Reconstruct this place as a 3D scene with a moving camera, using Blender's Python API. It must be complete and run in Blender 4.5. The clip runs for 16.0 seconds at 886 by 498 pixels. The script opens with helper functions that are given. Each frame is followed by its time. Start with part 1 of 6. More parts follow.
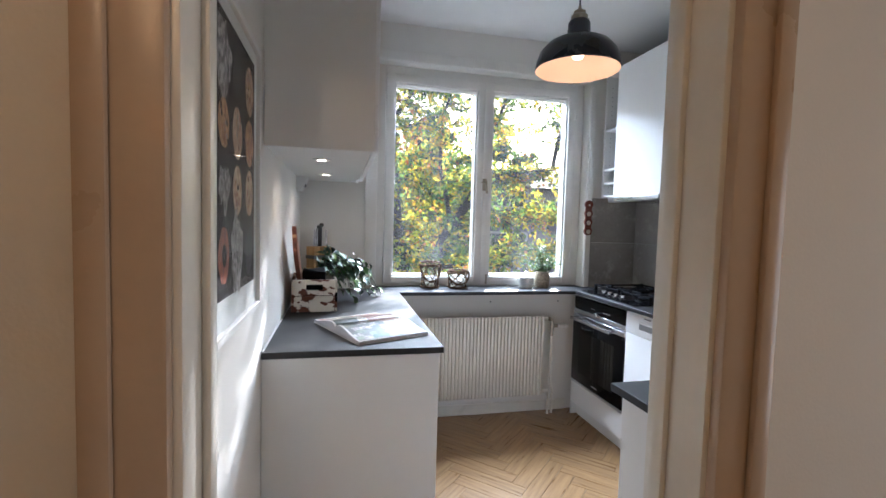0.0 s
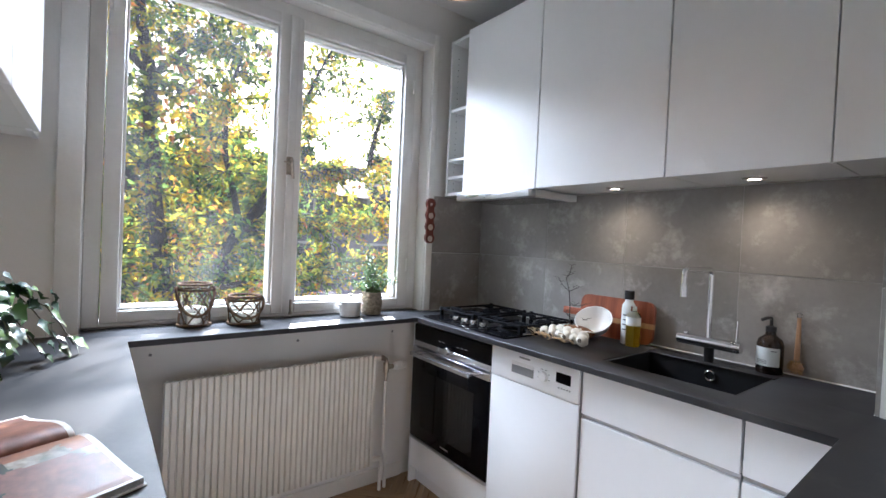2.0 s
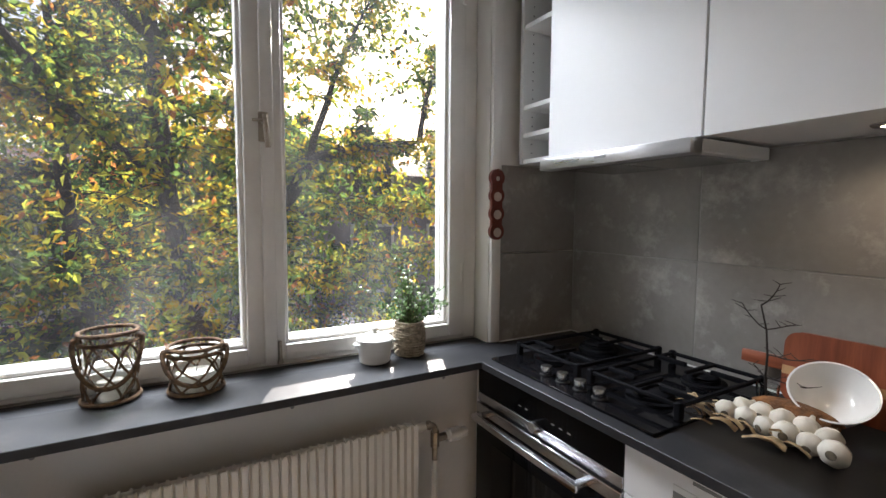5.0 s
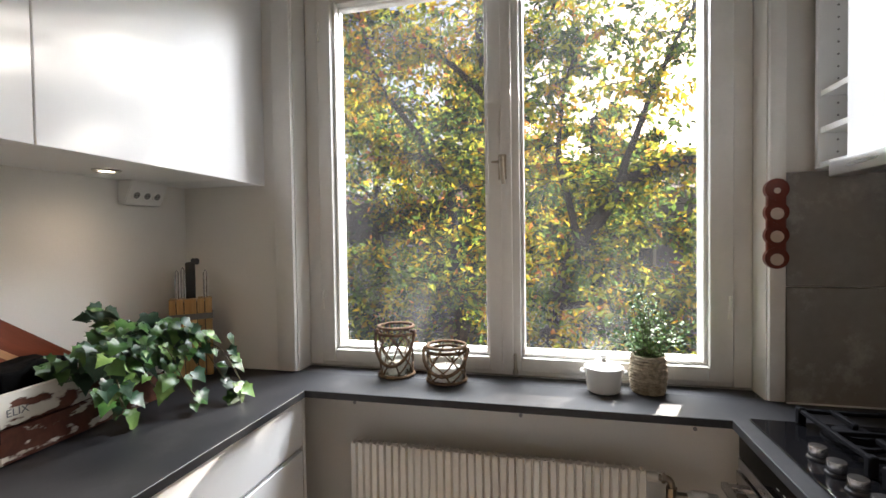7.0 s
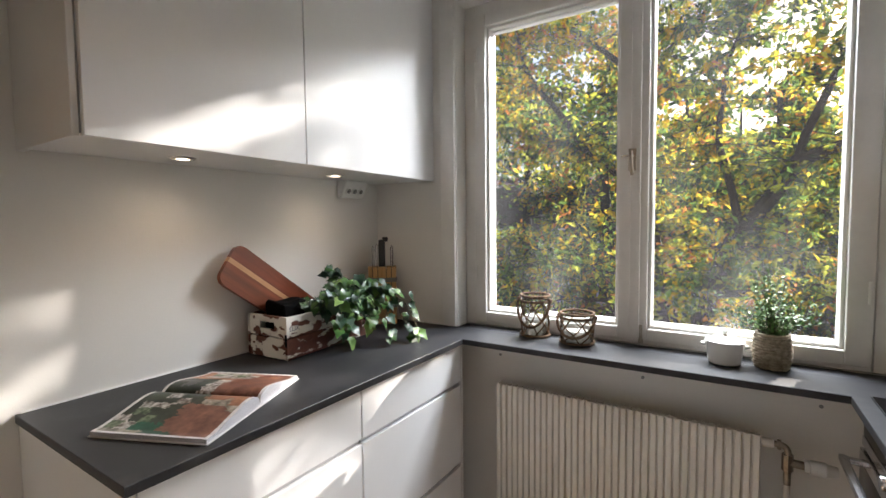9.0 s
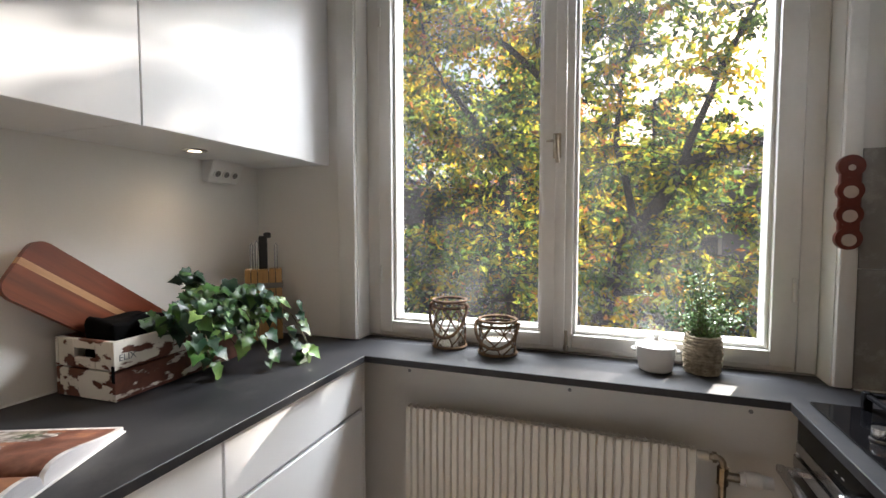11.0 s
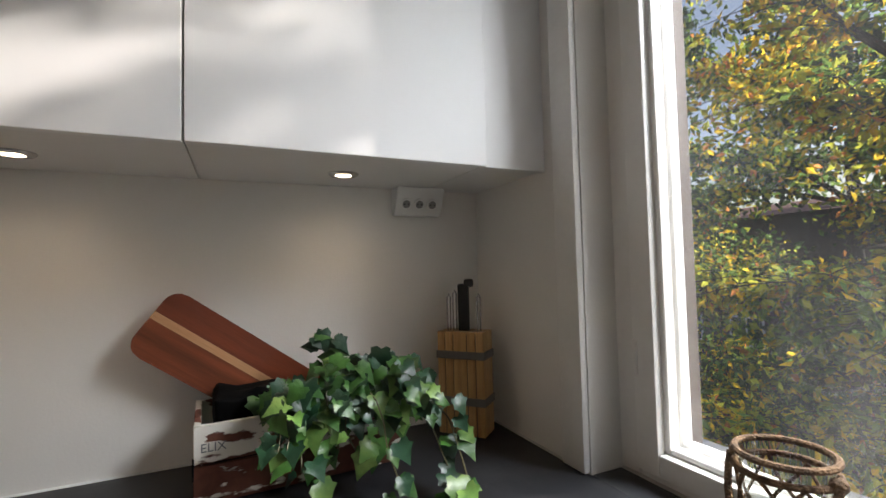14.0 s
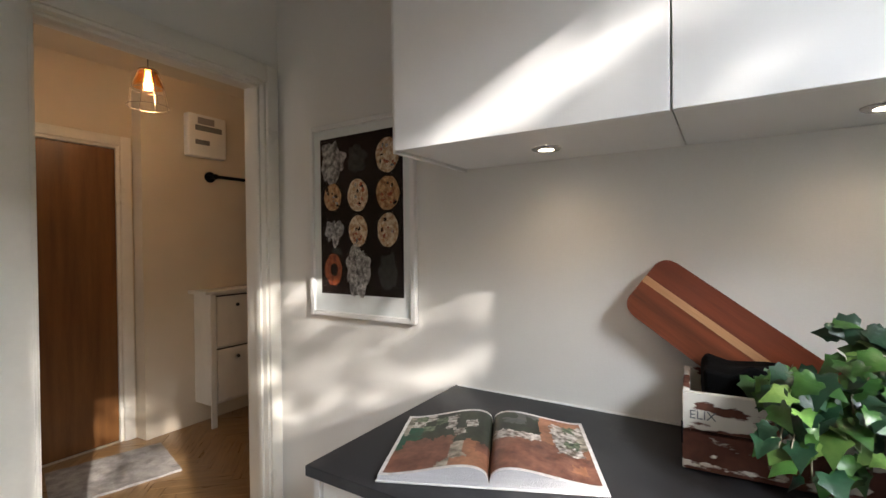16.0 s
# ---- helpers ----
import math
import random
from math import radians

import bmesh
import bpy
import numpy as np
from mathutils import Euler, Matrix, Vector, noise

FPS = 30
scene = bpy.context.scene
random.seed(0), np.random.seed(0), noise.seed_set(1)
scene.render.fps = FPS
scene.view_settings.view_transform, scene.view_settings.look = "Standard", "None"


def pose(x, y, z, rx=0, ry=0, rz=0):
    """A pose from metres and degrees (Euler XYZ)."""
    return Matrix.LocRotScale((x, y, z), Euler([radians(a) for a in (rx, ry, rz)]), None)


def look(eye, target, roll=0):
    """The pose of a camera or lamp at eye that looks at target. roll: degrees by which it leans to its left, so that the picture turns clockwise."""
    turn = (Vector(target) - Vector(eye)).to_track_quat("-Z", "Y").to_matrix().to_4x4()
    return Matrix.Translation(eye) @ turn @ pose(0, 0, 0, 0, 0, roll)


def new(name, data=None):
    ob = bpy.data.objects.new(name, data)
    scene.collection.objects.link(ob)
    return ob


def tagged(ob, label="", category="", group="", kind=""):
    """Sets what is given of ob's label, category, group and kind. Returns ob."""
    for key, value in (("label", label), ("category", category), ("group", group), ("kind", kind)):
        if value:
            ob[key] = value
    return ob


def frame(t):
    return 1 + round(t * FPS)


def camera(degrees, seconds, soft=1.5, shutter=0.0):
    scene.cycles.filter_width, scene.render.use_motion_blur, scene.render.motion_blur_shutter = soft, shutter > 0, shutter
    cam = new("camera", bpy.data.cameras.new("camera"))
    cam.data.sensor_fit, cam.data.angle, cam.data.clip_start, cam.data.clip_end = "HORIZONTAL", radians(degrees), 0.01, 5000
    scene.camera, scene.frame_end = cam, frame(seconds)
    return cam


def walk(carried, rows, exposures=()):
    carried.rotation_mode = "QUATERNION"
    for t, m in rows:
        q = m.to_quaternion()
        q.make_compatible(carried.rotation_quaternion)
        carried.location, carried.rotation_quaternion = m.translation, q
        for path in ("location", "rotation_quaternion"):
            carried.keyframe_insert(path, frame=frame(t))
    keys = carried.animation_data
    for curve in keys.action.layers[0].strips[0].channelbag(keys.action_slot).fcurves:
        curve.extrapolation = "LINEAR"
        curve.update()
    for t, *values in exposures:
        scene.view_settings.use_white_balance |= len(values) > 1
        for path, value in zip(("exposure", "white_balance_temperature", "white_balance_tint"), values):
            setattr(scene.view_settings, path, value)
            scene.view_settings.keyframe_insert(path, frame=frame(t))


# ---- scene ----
cam = camera(89.0, 16.0)
PATH = [
    (0, (0.249, -2.792, 1.342), (0.695, -0.846, 1.227), 1.6),
    (0.5, (0.297, -2.492, 1.33), (0.966, -0.602, 1.266), 2.1),
    (1, (0.398, -2.255, 1.326), (1.249, -0.445, 1.275), 2.4),
    (1.5, (0.46, -2.06, 1.326), (1.504, -0.355, 1.277), 2.5),
    (2, (0.525, -1.89, 1.297), (1.742, -0.303, 1.263), 2.6),
    (2.5, (0.544, -1.684, 1.299), (1.966, -0.279, 1.251), 2.7),
    (3, (0.592, -1.582, 1.285), (2.133, -0.308, 1.206), 2.3),
    (5.5, (1.129, -1.124, 1.374), (1.852, 0.738, 1.274), -0.1),
    (6, (1.222, -1.151, 1.319), (1.622, 0.808, 1.306), -0.2),
    (6.5, (1.364, -1.187, 1.298), (1.245, 0.809, 1.332), -0.6),
    (7, (1.39, -1.284, 1.38), (0.918, 0.659, 1.333), -0.8),
    (7.5, (1.476, -1.412, 1.397), (0.67, 0.417, 1.332), -0.9),
    (8, (1.531, -1.501, 1.397), (0.537, 0.233, 1.318), -1.0),
    (8.5, (1.556, -1.563, 1.403), (0.484, 0.121, 1.297), -1.3),
    (9, (1.555, -1.604, 1.382), (0.476, 0.076, 1.27), -0.6),
    (9.5, (1.561, -1.593, 1.344), (0.522, 0.112, 1.232), -0.6),
    (10, (1.468, -1.564, 1.344), (0.771, 0.305, 1.2), 0.0),
    (12.5, (1.365, -0.853, 1.37), (0.643, 1.012, 1.322), -0.7),
    (13, (1.328, -0.715, 1.377), (0.207, 0.942, 1.374), -1.1),
    (13.5, (1.267, -0.564, 1.363), (-0.259, 0.729, 1.406), -1.8),
    (14, (1.252, -0.505, 1.353), (-0.563, 0.33, 1.437), -1.4),
    (14.5, (1.246, -0.528, 1.374), (-0.696, -0.056, 1.441), -1.9),
    (15, (1.271, -0.509, 1.334), (-0.725, -0.611, 1.406), -1.3),
    (15.5, (1.259, -0.567, 1.351), (-0.658, -1.138, 1.334), -1.0),
    (16, (1.25, -0.51, 1.352), (-0.447, -1.568, 1.332), -0.6),
]
walk(cam, [(t, look(eye, target, roll)) for t, eye, target, roll in PATH], exposures=[(0.0, 1.85, 5600, 12.0), (1.5, 1.78, 5750, 14.0), (3.0, 1.85, 5700, 14.0), (5.5, 0.95, 6700, 15.0), (6.0, 1.3, 6800, 15.0), (8.0, 1.3, 6700, 14.0), (10.0, 1.3, 6650, 14.0), (12.5, 0.98, 6650, 14.0), (13.0, 0.82, 6650, 14.0), (14.0, 0.78, 6700, 14.0), (14.5, 0.9, 6600, 14.0), (15.0, 1.22, 6500, 14.0), (15.5, 1.26, 6500, 14.0), (16.0, 1.28, 6550, 13.0)])

# ---------------------------------------------------------------- light
SUN_DIR = Vector((0.43, 1.0, 0.435)).normalized()
SUN_EL, SUN_AZ = math.asin(SUN_DIR.z), math.atan2(SUN_DIR.x, SUN_DIR.y)

world = bpy.data.worlds.new("sky")
scene.world = world
world.use_nodes = True
wn, wl = world.node_tree.nodes, world.node_tree.links
sky = wn.new("ShaderNodeTexSky")
sky.sky_type = "NISHITA"
sky.sun_disc = False
sky.sun_elevation, sky.sun_rotation = SUN_EL, SUN_AZ
sky.air_density, sky.dust_density, sky.ozone_density = 1.0, 2.0, 1.0
wn["Background"].inputs["Strength"].default_value = 0.085
wl.new(sky.outputs["Color"], wn["Background"].inputs["Color"])

sun = new("sun", bpy.data.lights.new("sun", "SUN"))
sun.data.energy, sun.data.angle, sun.data.color = 3.7, radians(0.7), (1.0, 0.95, 0.87)
sun.matrix_world = look(SUN_DIR * 30, (0, 0, 0))

# added area lamp outside, above the window and out of view, boosting the sky's light
sky_fill = new("sky_fill_lamp", bpy.data.lights.new("sky_fill_lamp", "AREA"))
sky_fill.data.shape, sky_fill.data.size, sky_fill.data.size_y = "RECTANGLE", 2.2, 1.2
sky_fill.data.energy, sky_fill.data.color = 190.0, (0.86, 0.94, 1.0)
sky_fill.matrix_world = look((1.25, 1.35, 3.15), (1.2, -1.5, 1.0))

# added fill lamp in the hall, out of view, brightening the doorway wall
hall_fill = new("hall_fill_lamp", bpy.data.lights.new("hall_fill_lamp", "AREA"))
hall_fill.data.shape, hall_fill.data.size, hall_fill.data.size_y = "RECTANGLE", 0.9, 1.9
hall_fill.data.energy, hall_fill.data.color = 4.0, (1.0, 0.95, 0.88)
hall_fill.matrix_world = look((3.26, -3.2, 1.05), (1.2, -2.9, 1.1))

# ---------------------------------------------------------------- materials
def nodes_of(name):
    m = bpy.data.materials.new(name)
    m.use_nodes = True
    return m, m.node_tree.nodes, m.node_tree.links, m.node_tree.nodes["Principled BSDF"]


def mat(name, col, rough=0.5, metal=0.0, var=0.08, scale=5.0, fine=90.0, bump=0.03, col2=None, spec=0.5, coat=0.0,
        stretch=(1, 1, 1), piece=0.0, rvar=0.08, lo=0.35, hi=0.65):
    """A worn surface: a base colour that drifts at two scales, fine relief, and uneven gloss."""
    m, n, l, b = nodes_of(name)
    tc, mp = n.new("ShaderNodeTexCoord"), n.new("ShaderNodeMapping")
    mp.inputs["Scale"].default_value = stretch
    l.new(tc.outputs["Object"], mp.inputs["Vector"])
    big, small = n.new("ShaderNodeTexNoise"), n.new("ShaderNodeTexNoise")
    big.inputs["Scale"].default_value, small.inputs["Scale"].default_value = scale, fine
    big.inputs["Detail"].default_value, small.inputs["Detail"].default_value = 6, 3
    l.new(mp.outputs[0], big.inputs["Vector"]), l.new(mp.outputs[0], small.inputs["Vector"])
    ramp = n.new("ShaderNodeValToRGB")
    c2 = col2 if col2 else [max(0.0, c * (1 - 2 * var)) for c in col]
    ramp.color_ramp.elements[0].position, ramp.color_ramp.elements[1].position = lo, hi
    ramp.color_ramp.elements[0].color, ramp.color_ramp.elements[1].color = (*c2, 1), (*col, 1)
    l.new(big.outputs["Fac"], ramp.inputs["Fac"])
    grain = n.new("ShaderNodeMix")
    grain.data_type, grain.blend_type = "RGBA", "MULTIPLY"
    grain.inputs["Factor"].default_value = min(1.0, var * 2.0)
    l.new(ramp.outputs["Color"], grain.inputs["A"])
    sat = n.new("ShaderNodeHueSaturation")
    l.new(small.outputs["Fac"], grain.inputs["B"])
    l.new(grain.outputs["Result"], sat.inputs["Color"])
    sat.inputs["Value"].default_value = 1.0 + min(0.45, var)
    if piece:
        info, rng = n.new("ShaderNodeObjectInfo"), n.new("ShaderNodeMapRange")
        rng.inputs["To Min"].default_value, rng.inputs["To Max"].default_value = 1 - piece, 1 + piece
        l.new(info.outputs["Random"], rng.inputs["Value"]), l.new(rng.outputs[0], sat.inputs["Value"])
        far = n.new("ShaderNodeMath")
        far.operation = "MULTIPLY"
        far.inputs[1].default_value = 53.0
        l.new(info.outputs["Random"], far.inputs[0]), l.new(far.outputs[0], mp.inputs["Location"])
    l.new(sat.outputs["Color"], b.inputs["Base Color"])
    rr = n.new("ShaderNodeMapRange")
    rr.inputs["To Min"].default_value, rr.inputs["To Max"].default_value = max(0.02, rough - rvar), min(1.0, rough + rvar)
    l.new(big.outputs["Fac"], rr.inputs["Value"]), l.new(rr.outputs[0], b.inputs["Roughness"])
    b.inputs["Metallic"].default_value, b.inputs["Specular IOR Level"].default_value = metal, spec
    b.inputs["Coat Weight"].default_value, b.inputs["Coat Roughness"].default_value = coat, 0.12
    if bump:
        bp = n.new("ShaderNodeBump")
        bp.inputs["Strength"].default_value, bp.inputs["Distance"].default_value = 1.0, bump * 0.01
        l.new(small.outputs["Fac"], bp.inputs["Height"]), l.new(bp.outputs[0], b.inputs["Normal"])
    return m


def wood(name, dark, light, rough=0.35, axis="x", scale=3.0, piece=0.0, coat=0.0):
    s = {"x": (1, 14, 14), "y": (14, 1, 14), "z": (14, 14, 1)}[axis]
    return mat(name, light, rough, col2=dark, var=0.16, scale=scale, fine=scale * 12, bump=0.03, stretch=s, piece=piece, coat=coat, lo=0.3, hi=0.7)


def glass(name, tint=(1, 1, 1), rough=0.0, ior=1.45):
    m, n, l, b = nodes_of(name)
    b.inputs["Base Color"].default_value = (*tint, 1)
    b.inputs["Transmission Weight"].default_value, b.inputs["Roughness"].default_value, b.inputs["IOR"].default_value = 1, rough, ior
    return m


def pane_glass(name, dust_haze=0.05, edge=0.8, base=0.025):
    """Thin window glass: clear, with a mirror-like film and a little dust, translucent to add sun haze."""
    m, n, l, b = nodes_of(name)
    clear, shine, dust = n.new("ShaderNodeBsdfTransparent"), n.new("ShaderNodeBsdfGlossy"), n.new("ShaderNodeBsdfTranslucent")
    shine.inputs["Roughness"].default_value = 0.0
    face, fres, mix, mix2 = n.new("ShaderNodeLayerWeight"), n.new("ShaderNodeMath"), n.new("ShaderNodeMixShader"), n.new("ShaderNodeMixShader")
    fres.operation = "POWER"
    fres.inputs[1].default_value = 4.0
    gain = n.new("ShaderNodeMapRange")
    gain.inputs["To Min"].default_value, gain.inputs["To Max"].default_value = base, edge
    l.new(face.outputs["Facing"], fres.inputs[0]), l.new(fres.outputs[0], gain.inputs["Value"])
    noise_, ramp = n.new("ShaderNodeTexNoise"), n.new("ShaderNodeMapRange")
    noise_.inputs["Scale"].default_value, noise_.inputs["Detail"].default_value = 3.0, 8
    ramp.inputs["From Min"].default_value, ramp.inputs["From Max"].default_value = 0.45, 0.8
    ramp.inputs["To Min"].default_value, ramp.inputs["To Max"].default_value = dust_haze * 0.3, dust_haze * 2
    l.new(noise_.outputs["Fac"], ramp.inputs["Value"]), l.new(ramp.outputs[0], mix2.inputs["Fac"])
    l.new(gain.outputs[0], mix.inputs["Fac"]), l.new(clear.outputs[0], mix.inputs[1]), l.new(shine.outputs[0], mix.inputs[2])
    l.new(mix.outputs[0], mix2.inputs[1]), l.new(dust.outputs[0], mix2.inputs[2])
    l.new(mix2.outputs[0], n["Material Output"].inputs["Surface"])
    return m


def glow(name, col, strength):
    m, n, l, b = nodes_of(name)
    b.inputs["Base Color"].default_value = (*col, 1)
    b.inputs["Emission Color"].default_value, b.inputs["Emission Strength"].default_value = (*col, 1), strength
    return m


def chipped(name, paint, under, amount=0.5, scale=9.0):
    """Old paint flaking off boards."""
    m, n, l, b = nodes_of(name)
    tc, a, g = n.new("ShaderNodeTexCoord"), n.new("ShaderNodeTexNoise"), n.new("ShaderNodeTexNoise")
    mp = n.new("ShaderNodeMapping")
    mp.inputs["Scale"].default_value = (1, 0.55, 1.6)
    a.inputs["Scale"].default_value, a.inputs["Detail"].default_value, g.inputs["Scale"].default_value = scale, 9, 60
    l.new(tc.outputs["Object"], mp.inputs["Vector"]), l.new(mp.outputs[0], a.inputs["Vector"]), l.new(tc.outputs["Object"], g.inputs["Vector"])
    r1, r2, mx = n.new("ShaderNodeValToRGB"), n.new("ShaderNodeValToRGB"), n.new("ShaderNodeMix")
    r1.color_ramp.elements[0].position, r1.color_ramp.elements[1].position = amount - 0.015, amount + 0.015
    r2.color_ramp.elements[0].color, r2.color_ramp.elements[1].color = (*[c * 0.35 for c in under], 1), (*under, 1)
    mx.data_type = "RGBA"
    l.new(a.outputs["Fac"], r1.inputs["Fac"]), l.new(g.outputs["Fac"], r2.inputs["Fac"]), l.new(r1.outputs["Color"], mx.inputs["Factor"])
    l.new(r2.outputs["Color"], mx.inputs["A"])
    mx.inputs["B"].default_value = (*paint, 1)
    l.new(mx.outputs["Result"], b.inputs["Base Color"])
    b.inputs["Roughness"].default_value = 0.75
    bp = n.new("ShaderNodeBump")
    bp.inputs["Distance"].default_value = 0.0015
    l.new(r1.outputs["Color"], bp.inputs["Height"]), l.new(bp.outputs[0], b.inputs["Normal"])
    return m


WALL = mat("wall_paint", (0.80, 0.78, 0.74), 0.75, var=0.02, scale=2.5, fine=160, bump=0.03)
HALL_WALL = mat("hall_wall_paint", (0.68, 0.60, 0.48), 0.75, var=0.03, scale=2.5, fine=160, bump=0.03)
CEIL = mat("ceiling_paint", (0.79, 0.79, 0.79), 0.8, var=0.02, scale=2.0, fine=120, bump=0.03)
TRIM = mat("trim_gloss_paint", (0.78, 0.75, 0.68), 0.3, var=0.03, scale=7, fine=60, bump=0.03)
# beige-brown hall casing, with its shade in the hall put into the colour
HALL_TRIM = mat("hall_trim_shaded_paint", (0.52, 0.40, 0.29), 0.3, var=0.04, scale=7, fine=60, bump=0.03)
FRAME = mat("window_paint", (0.80, 0.78, 0.74), 0.35, var=0.03, scale=9, fine=70, bump=0.04)
CAB = mat("cabinet_lacquer", (0.85, 0.855, 0.86), 0.42, var=0.01, scale=3, fine=40, bump=0.004, spec=0.28)
CAB_SIDE = mat("cabinet_side", (0.80, 0.80, 0.79), 0.4, var=0.01, scale=3, fine=40, bump=0.006)
TOP = mat("dark_laminate", (0.024, 0.0245, 0.028), 0.48, spec=0.42, var=0.14, scale=4, fine=220, bump=0.015, rvar=0.1)
# grey painted in for shade in holes and recesses; also badges, marks, screw caps
GAP = mat("shadow_gap", (0.25, 0.25, 0.25), 0.5, var=0.03)
ALU = mat("brushed_alu", (0.56, 0.56, 0.57), 0.3, metal=1.0, var=0.04, scale=4, fine=300, bump=0.01, stretch=(1, 1, 12))
CHROME = mat("chrome", (0.80, 0.80, 0.82), 0.06, metal=1.0, var=0.01, bump=0.0, rvar=0.03)
STEEL = mat("stainless", (0.60, 0.60, 0.62), 0.24, metal=1.0, var=0.04, scale=5, fine=260, bump=0.01, stretch=(14, 1, 1))
BLACKGLASS = mat("black_glass", (0.005, 0.005, 0.006), 0.07, var=0.1, bump=0.0, spec=0.12, rvar=0.03)
OVENGLASS = mat("oven_window", (0.012, 0.011, 0.010), 0.06, var=0.1, bump=0.0, spec=0.25, rvar=0.03)
IRON = mat("cast_iron", (0.006, 0.006, 0.008), 0.7, spec=0.1, var=0.2, scale=20, fine=200, bump=0.05)
BLACKPL = mat("black_plastic", (0.012, 0.012, 0.013), 0.35, var=0.1, scale=10, fine=100, bump=0.01)
SINK = mat("black_composite", (0.012, 0.012, 0.014), 0.4, var=0.15, scale=20, fine=300, bump=0.02)
WHITEPL = mat("white_plastic", (0.78, 0.78, 0.76), 0.35, var=0.02, bump=0.005)
ENAMEL = mat("radiator_enamel", (0.80, 0.77, 0.70), 0.32, var=0.03, scale=8, fine=60, bump=0.02)
BRASS = mat("worn_nickel", (0.48, 0.42, 0.34), 0.32, metal=1.0, var=0.15, scale=40, fine=200, bump=0.03)
TILE = mat("concrete_tile", (0.345, 0.325, 0.30), 0.42, var=0.1, scale=3.2, fine=45, bump=0.03, col2=(0.255, 0.24, 0.222), piece=0.12, rvar=0.2)


def stains(m, col, scale, lo, hi):
    """Pale cloudy stains with ragged edges over a surface."""
    n, l = m.node_tree.nodes, m.node_tree.links
    b = n["Principled BSDF"]
    was = b.inputs["Base Color"].links[0].from_socket
    tc, no, rp, mx = n.new("ShaderNodeTexCoord"), n.new("ShaderNodeTexNoise"), n.new("ShaderNodeMapRange"), n.new("ShaderNodeMix")
    no.noise_dimensions = "4D"
    info = n.new("ShaderNodeObjectInfo")
    sp = n.new("ShaderNodeMath")
    sp.operation = "MULTIPLY"
    sp.inputs[1].default_value = 31.0
    l.new(info.outputs["Random"], sp.inputs[0]), l.new(sp.outputs[0], no.inputs["W"])
    no.inputs["Scale"].default_value, no.inputs["Detail"].default_value, no.inputs["Roughness"].default_value = scale, 12, 0.72
    rp.inputs["From Min"].default_value, rp.inputs["From Max"].default_value = lo, hi
    rp.inputs["To Max"].default_value = 0.75
    mx.data_type = "RGBA"
    l.new(tc.outputs["Object"], no.inputs["Vector"]), l.new(no.outputs["Fac"], rp.inputs["Value"]), l.new(rp.outputs[0], mx.inputs["Factor"])
    l.new(was, mx.inputs["A"])
    mx.inputs["B"].default_value = (*col, 1)
    l.new(mx.outputs["Result"], b.inputs["Base Color"])


stains(TILE, (0.56, 0.53, 0.50), 6.0, 0.52, 0.68)
stains(TOP, (0.075, 0.073, 0.072), 4.5, 0.52, 0.78)
GROUT = mat("grout", (0.36, 0.35, 0.33), 0.8, var=0.06, scale=30)
OAK = [wood("parquet_" + a, (0.26, 0.145, 0.06), (0.42, 0.255, 0.115), 0.3, a, 4.0, piece=0.06, coat=0.25) for a in "xy"]
UNDERFLOOR = mat("floor_joint", (0.19, 0.115, 0.055), 0.7, var=0.1)
PANE = pane_glass("window_glass", 0.007)
PICGLASS = pane_glass("picture_glass", 0.0, 0.18, 0.008)


# ---------------------------------------------------------------- mesh helpers
ORIGIN = {}


def thing(name, at, label, category, group="", kind=""):
    ob = new(name)
    ob.empty_display_size = 0.05
    ob.location = at
    ORIGIN[ob.name] = Vector(at)
    return tagged(ob, label, category, group, kind)


def solid(bm, name, material, sharp=38.0):
    bmesh.ops.recalc_face_normals(bm, faces=bm.faces[:])
    lim = radians(sharp)
    for f in bm.faces:
        f.smooth = True
    for e in bm.edges:
        e.smooth = e.is_manifold and e.calc_face_angle(0.0) < lim
    me = bpy.data.meshes.new(name)
    bm.to_mesh(me)
    bm.free()
    for m in (material if isinstance(material, (list, tuple)) else [material]):
        me.materials.append(m)
    return me


def part(name, bm, material, parent, label="", sharp=38.0):
    """One mesh under a thing or a part; bm is in the world's metres."""
    o = ORIGIN[parent.name]
    bmesh.ops.translate(bm, verts=bm.verts[:], vec=-o)
    ob = new(name, solid(bm, name, material, sharp))
    ob.parent = parent
    ORIGIN[ob.name] = o
    return tagged(ob, label)


def lone(name, bm, material, label, category, group="", kind="", at=None, sharp=38.0):
    """A thing or a piece of the setting that is one mesh."""
    o = Vector(at) if at else Vector((0, 0, 0))
    bmesh.ops.translate(bm, verts=bm.verts[:], vec=-o)
    ob = new(name, solid(bm, name, material, sharp))
    ob.location = o
    ORIGIN[ob.name] = o
    return tagged(ob, label, category, group, kind)


def B():
    return bmesh.new()


def box(bm, x0, y0, z0, x1, y1, z1, bev=0.0, seg=1, m=None):
    c = ((x0 + x1) / 2, (y0 + y1) / 2, (z0 + z1) / 2)
    r = bmesh.ops.create_cube(bm, size=1.0, matrix=Matrix.Translation(c) @ Matrix.Diagonal((abs(x1 - x0), abs(y1 - y0), abs(z1 - z0), 1)))
    vs = r["verts"]
    if bev:
        es = list({e for v in vs for e in v.link_edges})
        r2 = bmesh.ops.bevel(bm, geom=es, offset=bev, segments=seg, affect="EDGES", profile=0.5)
        vs = list(set(v for v in r2["verts"]) | {v for v in vs if v.is_valid})
    if m is not None:
        bmesh.ops.transform(bm, matrix=m, verts=vs)
    return bm


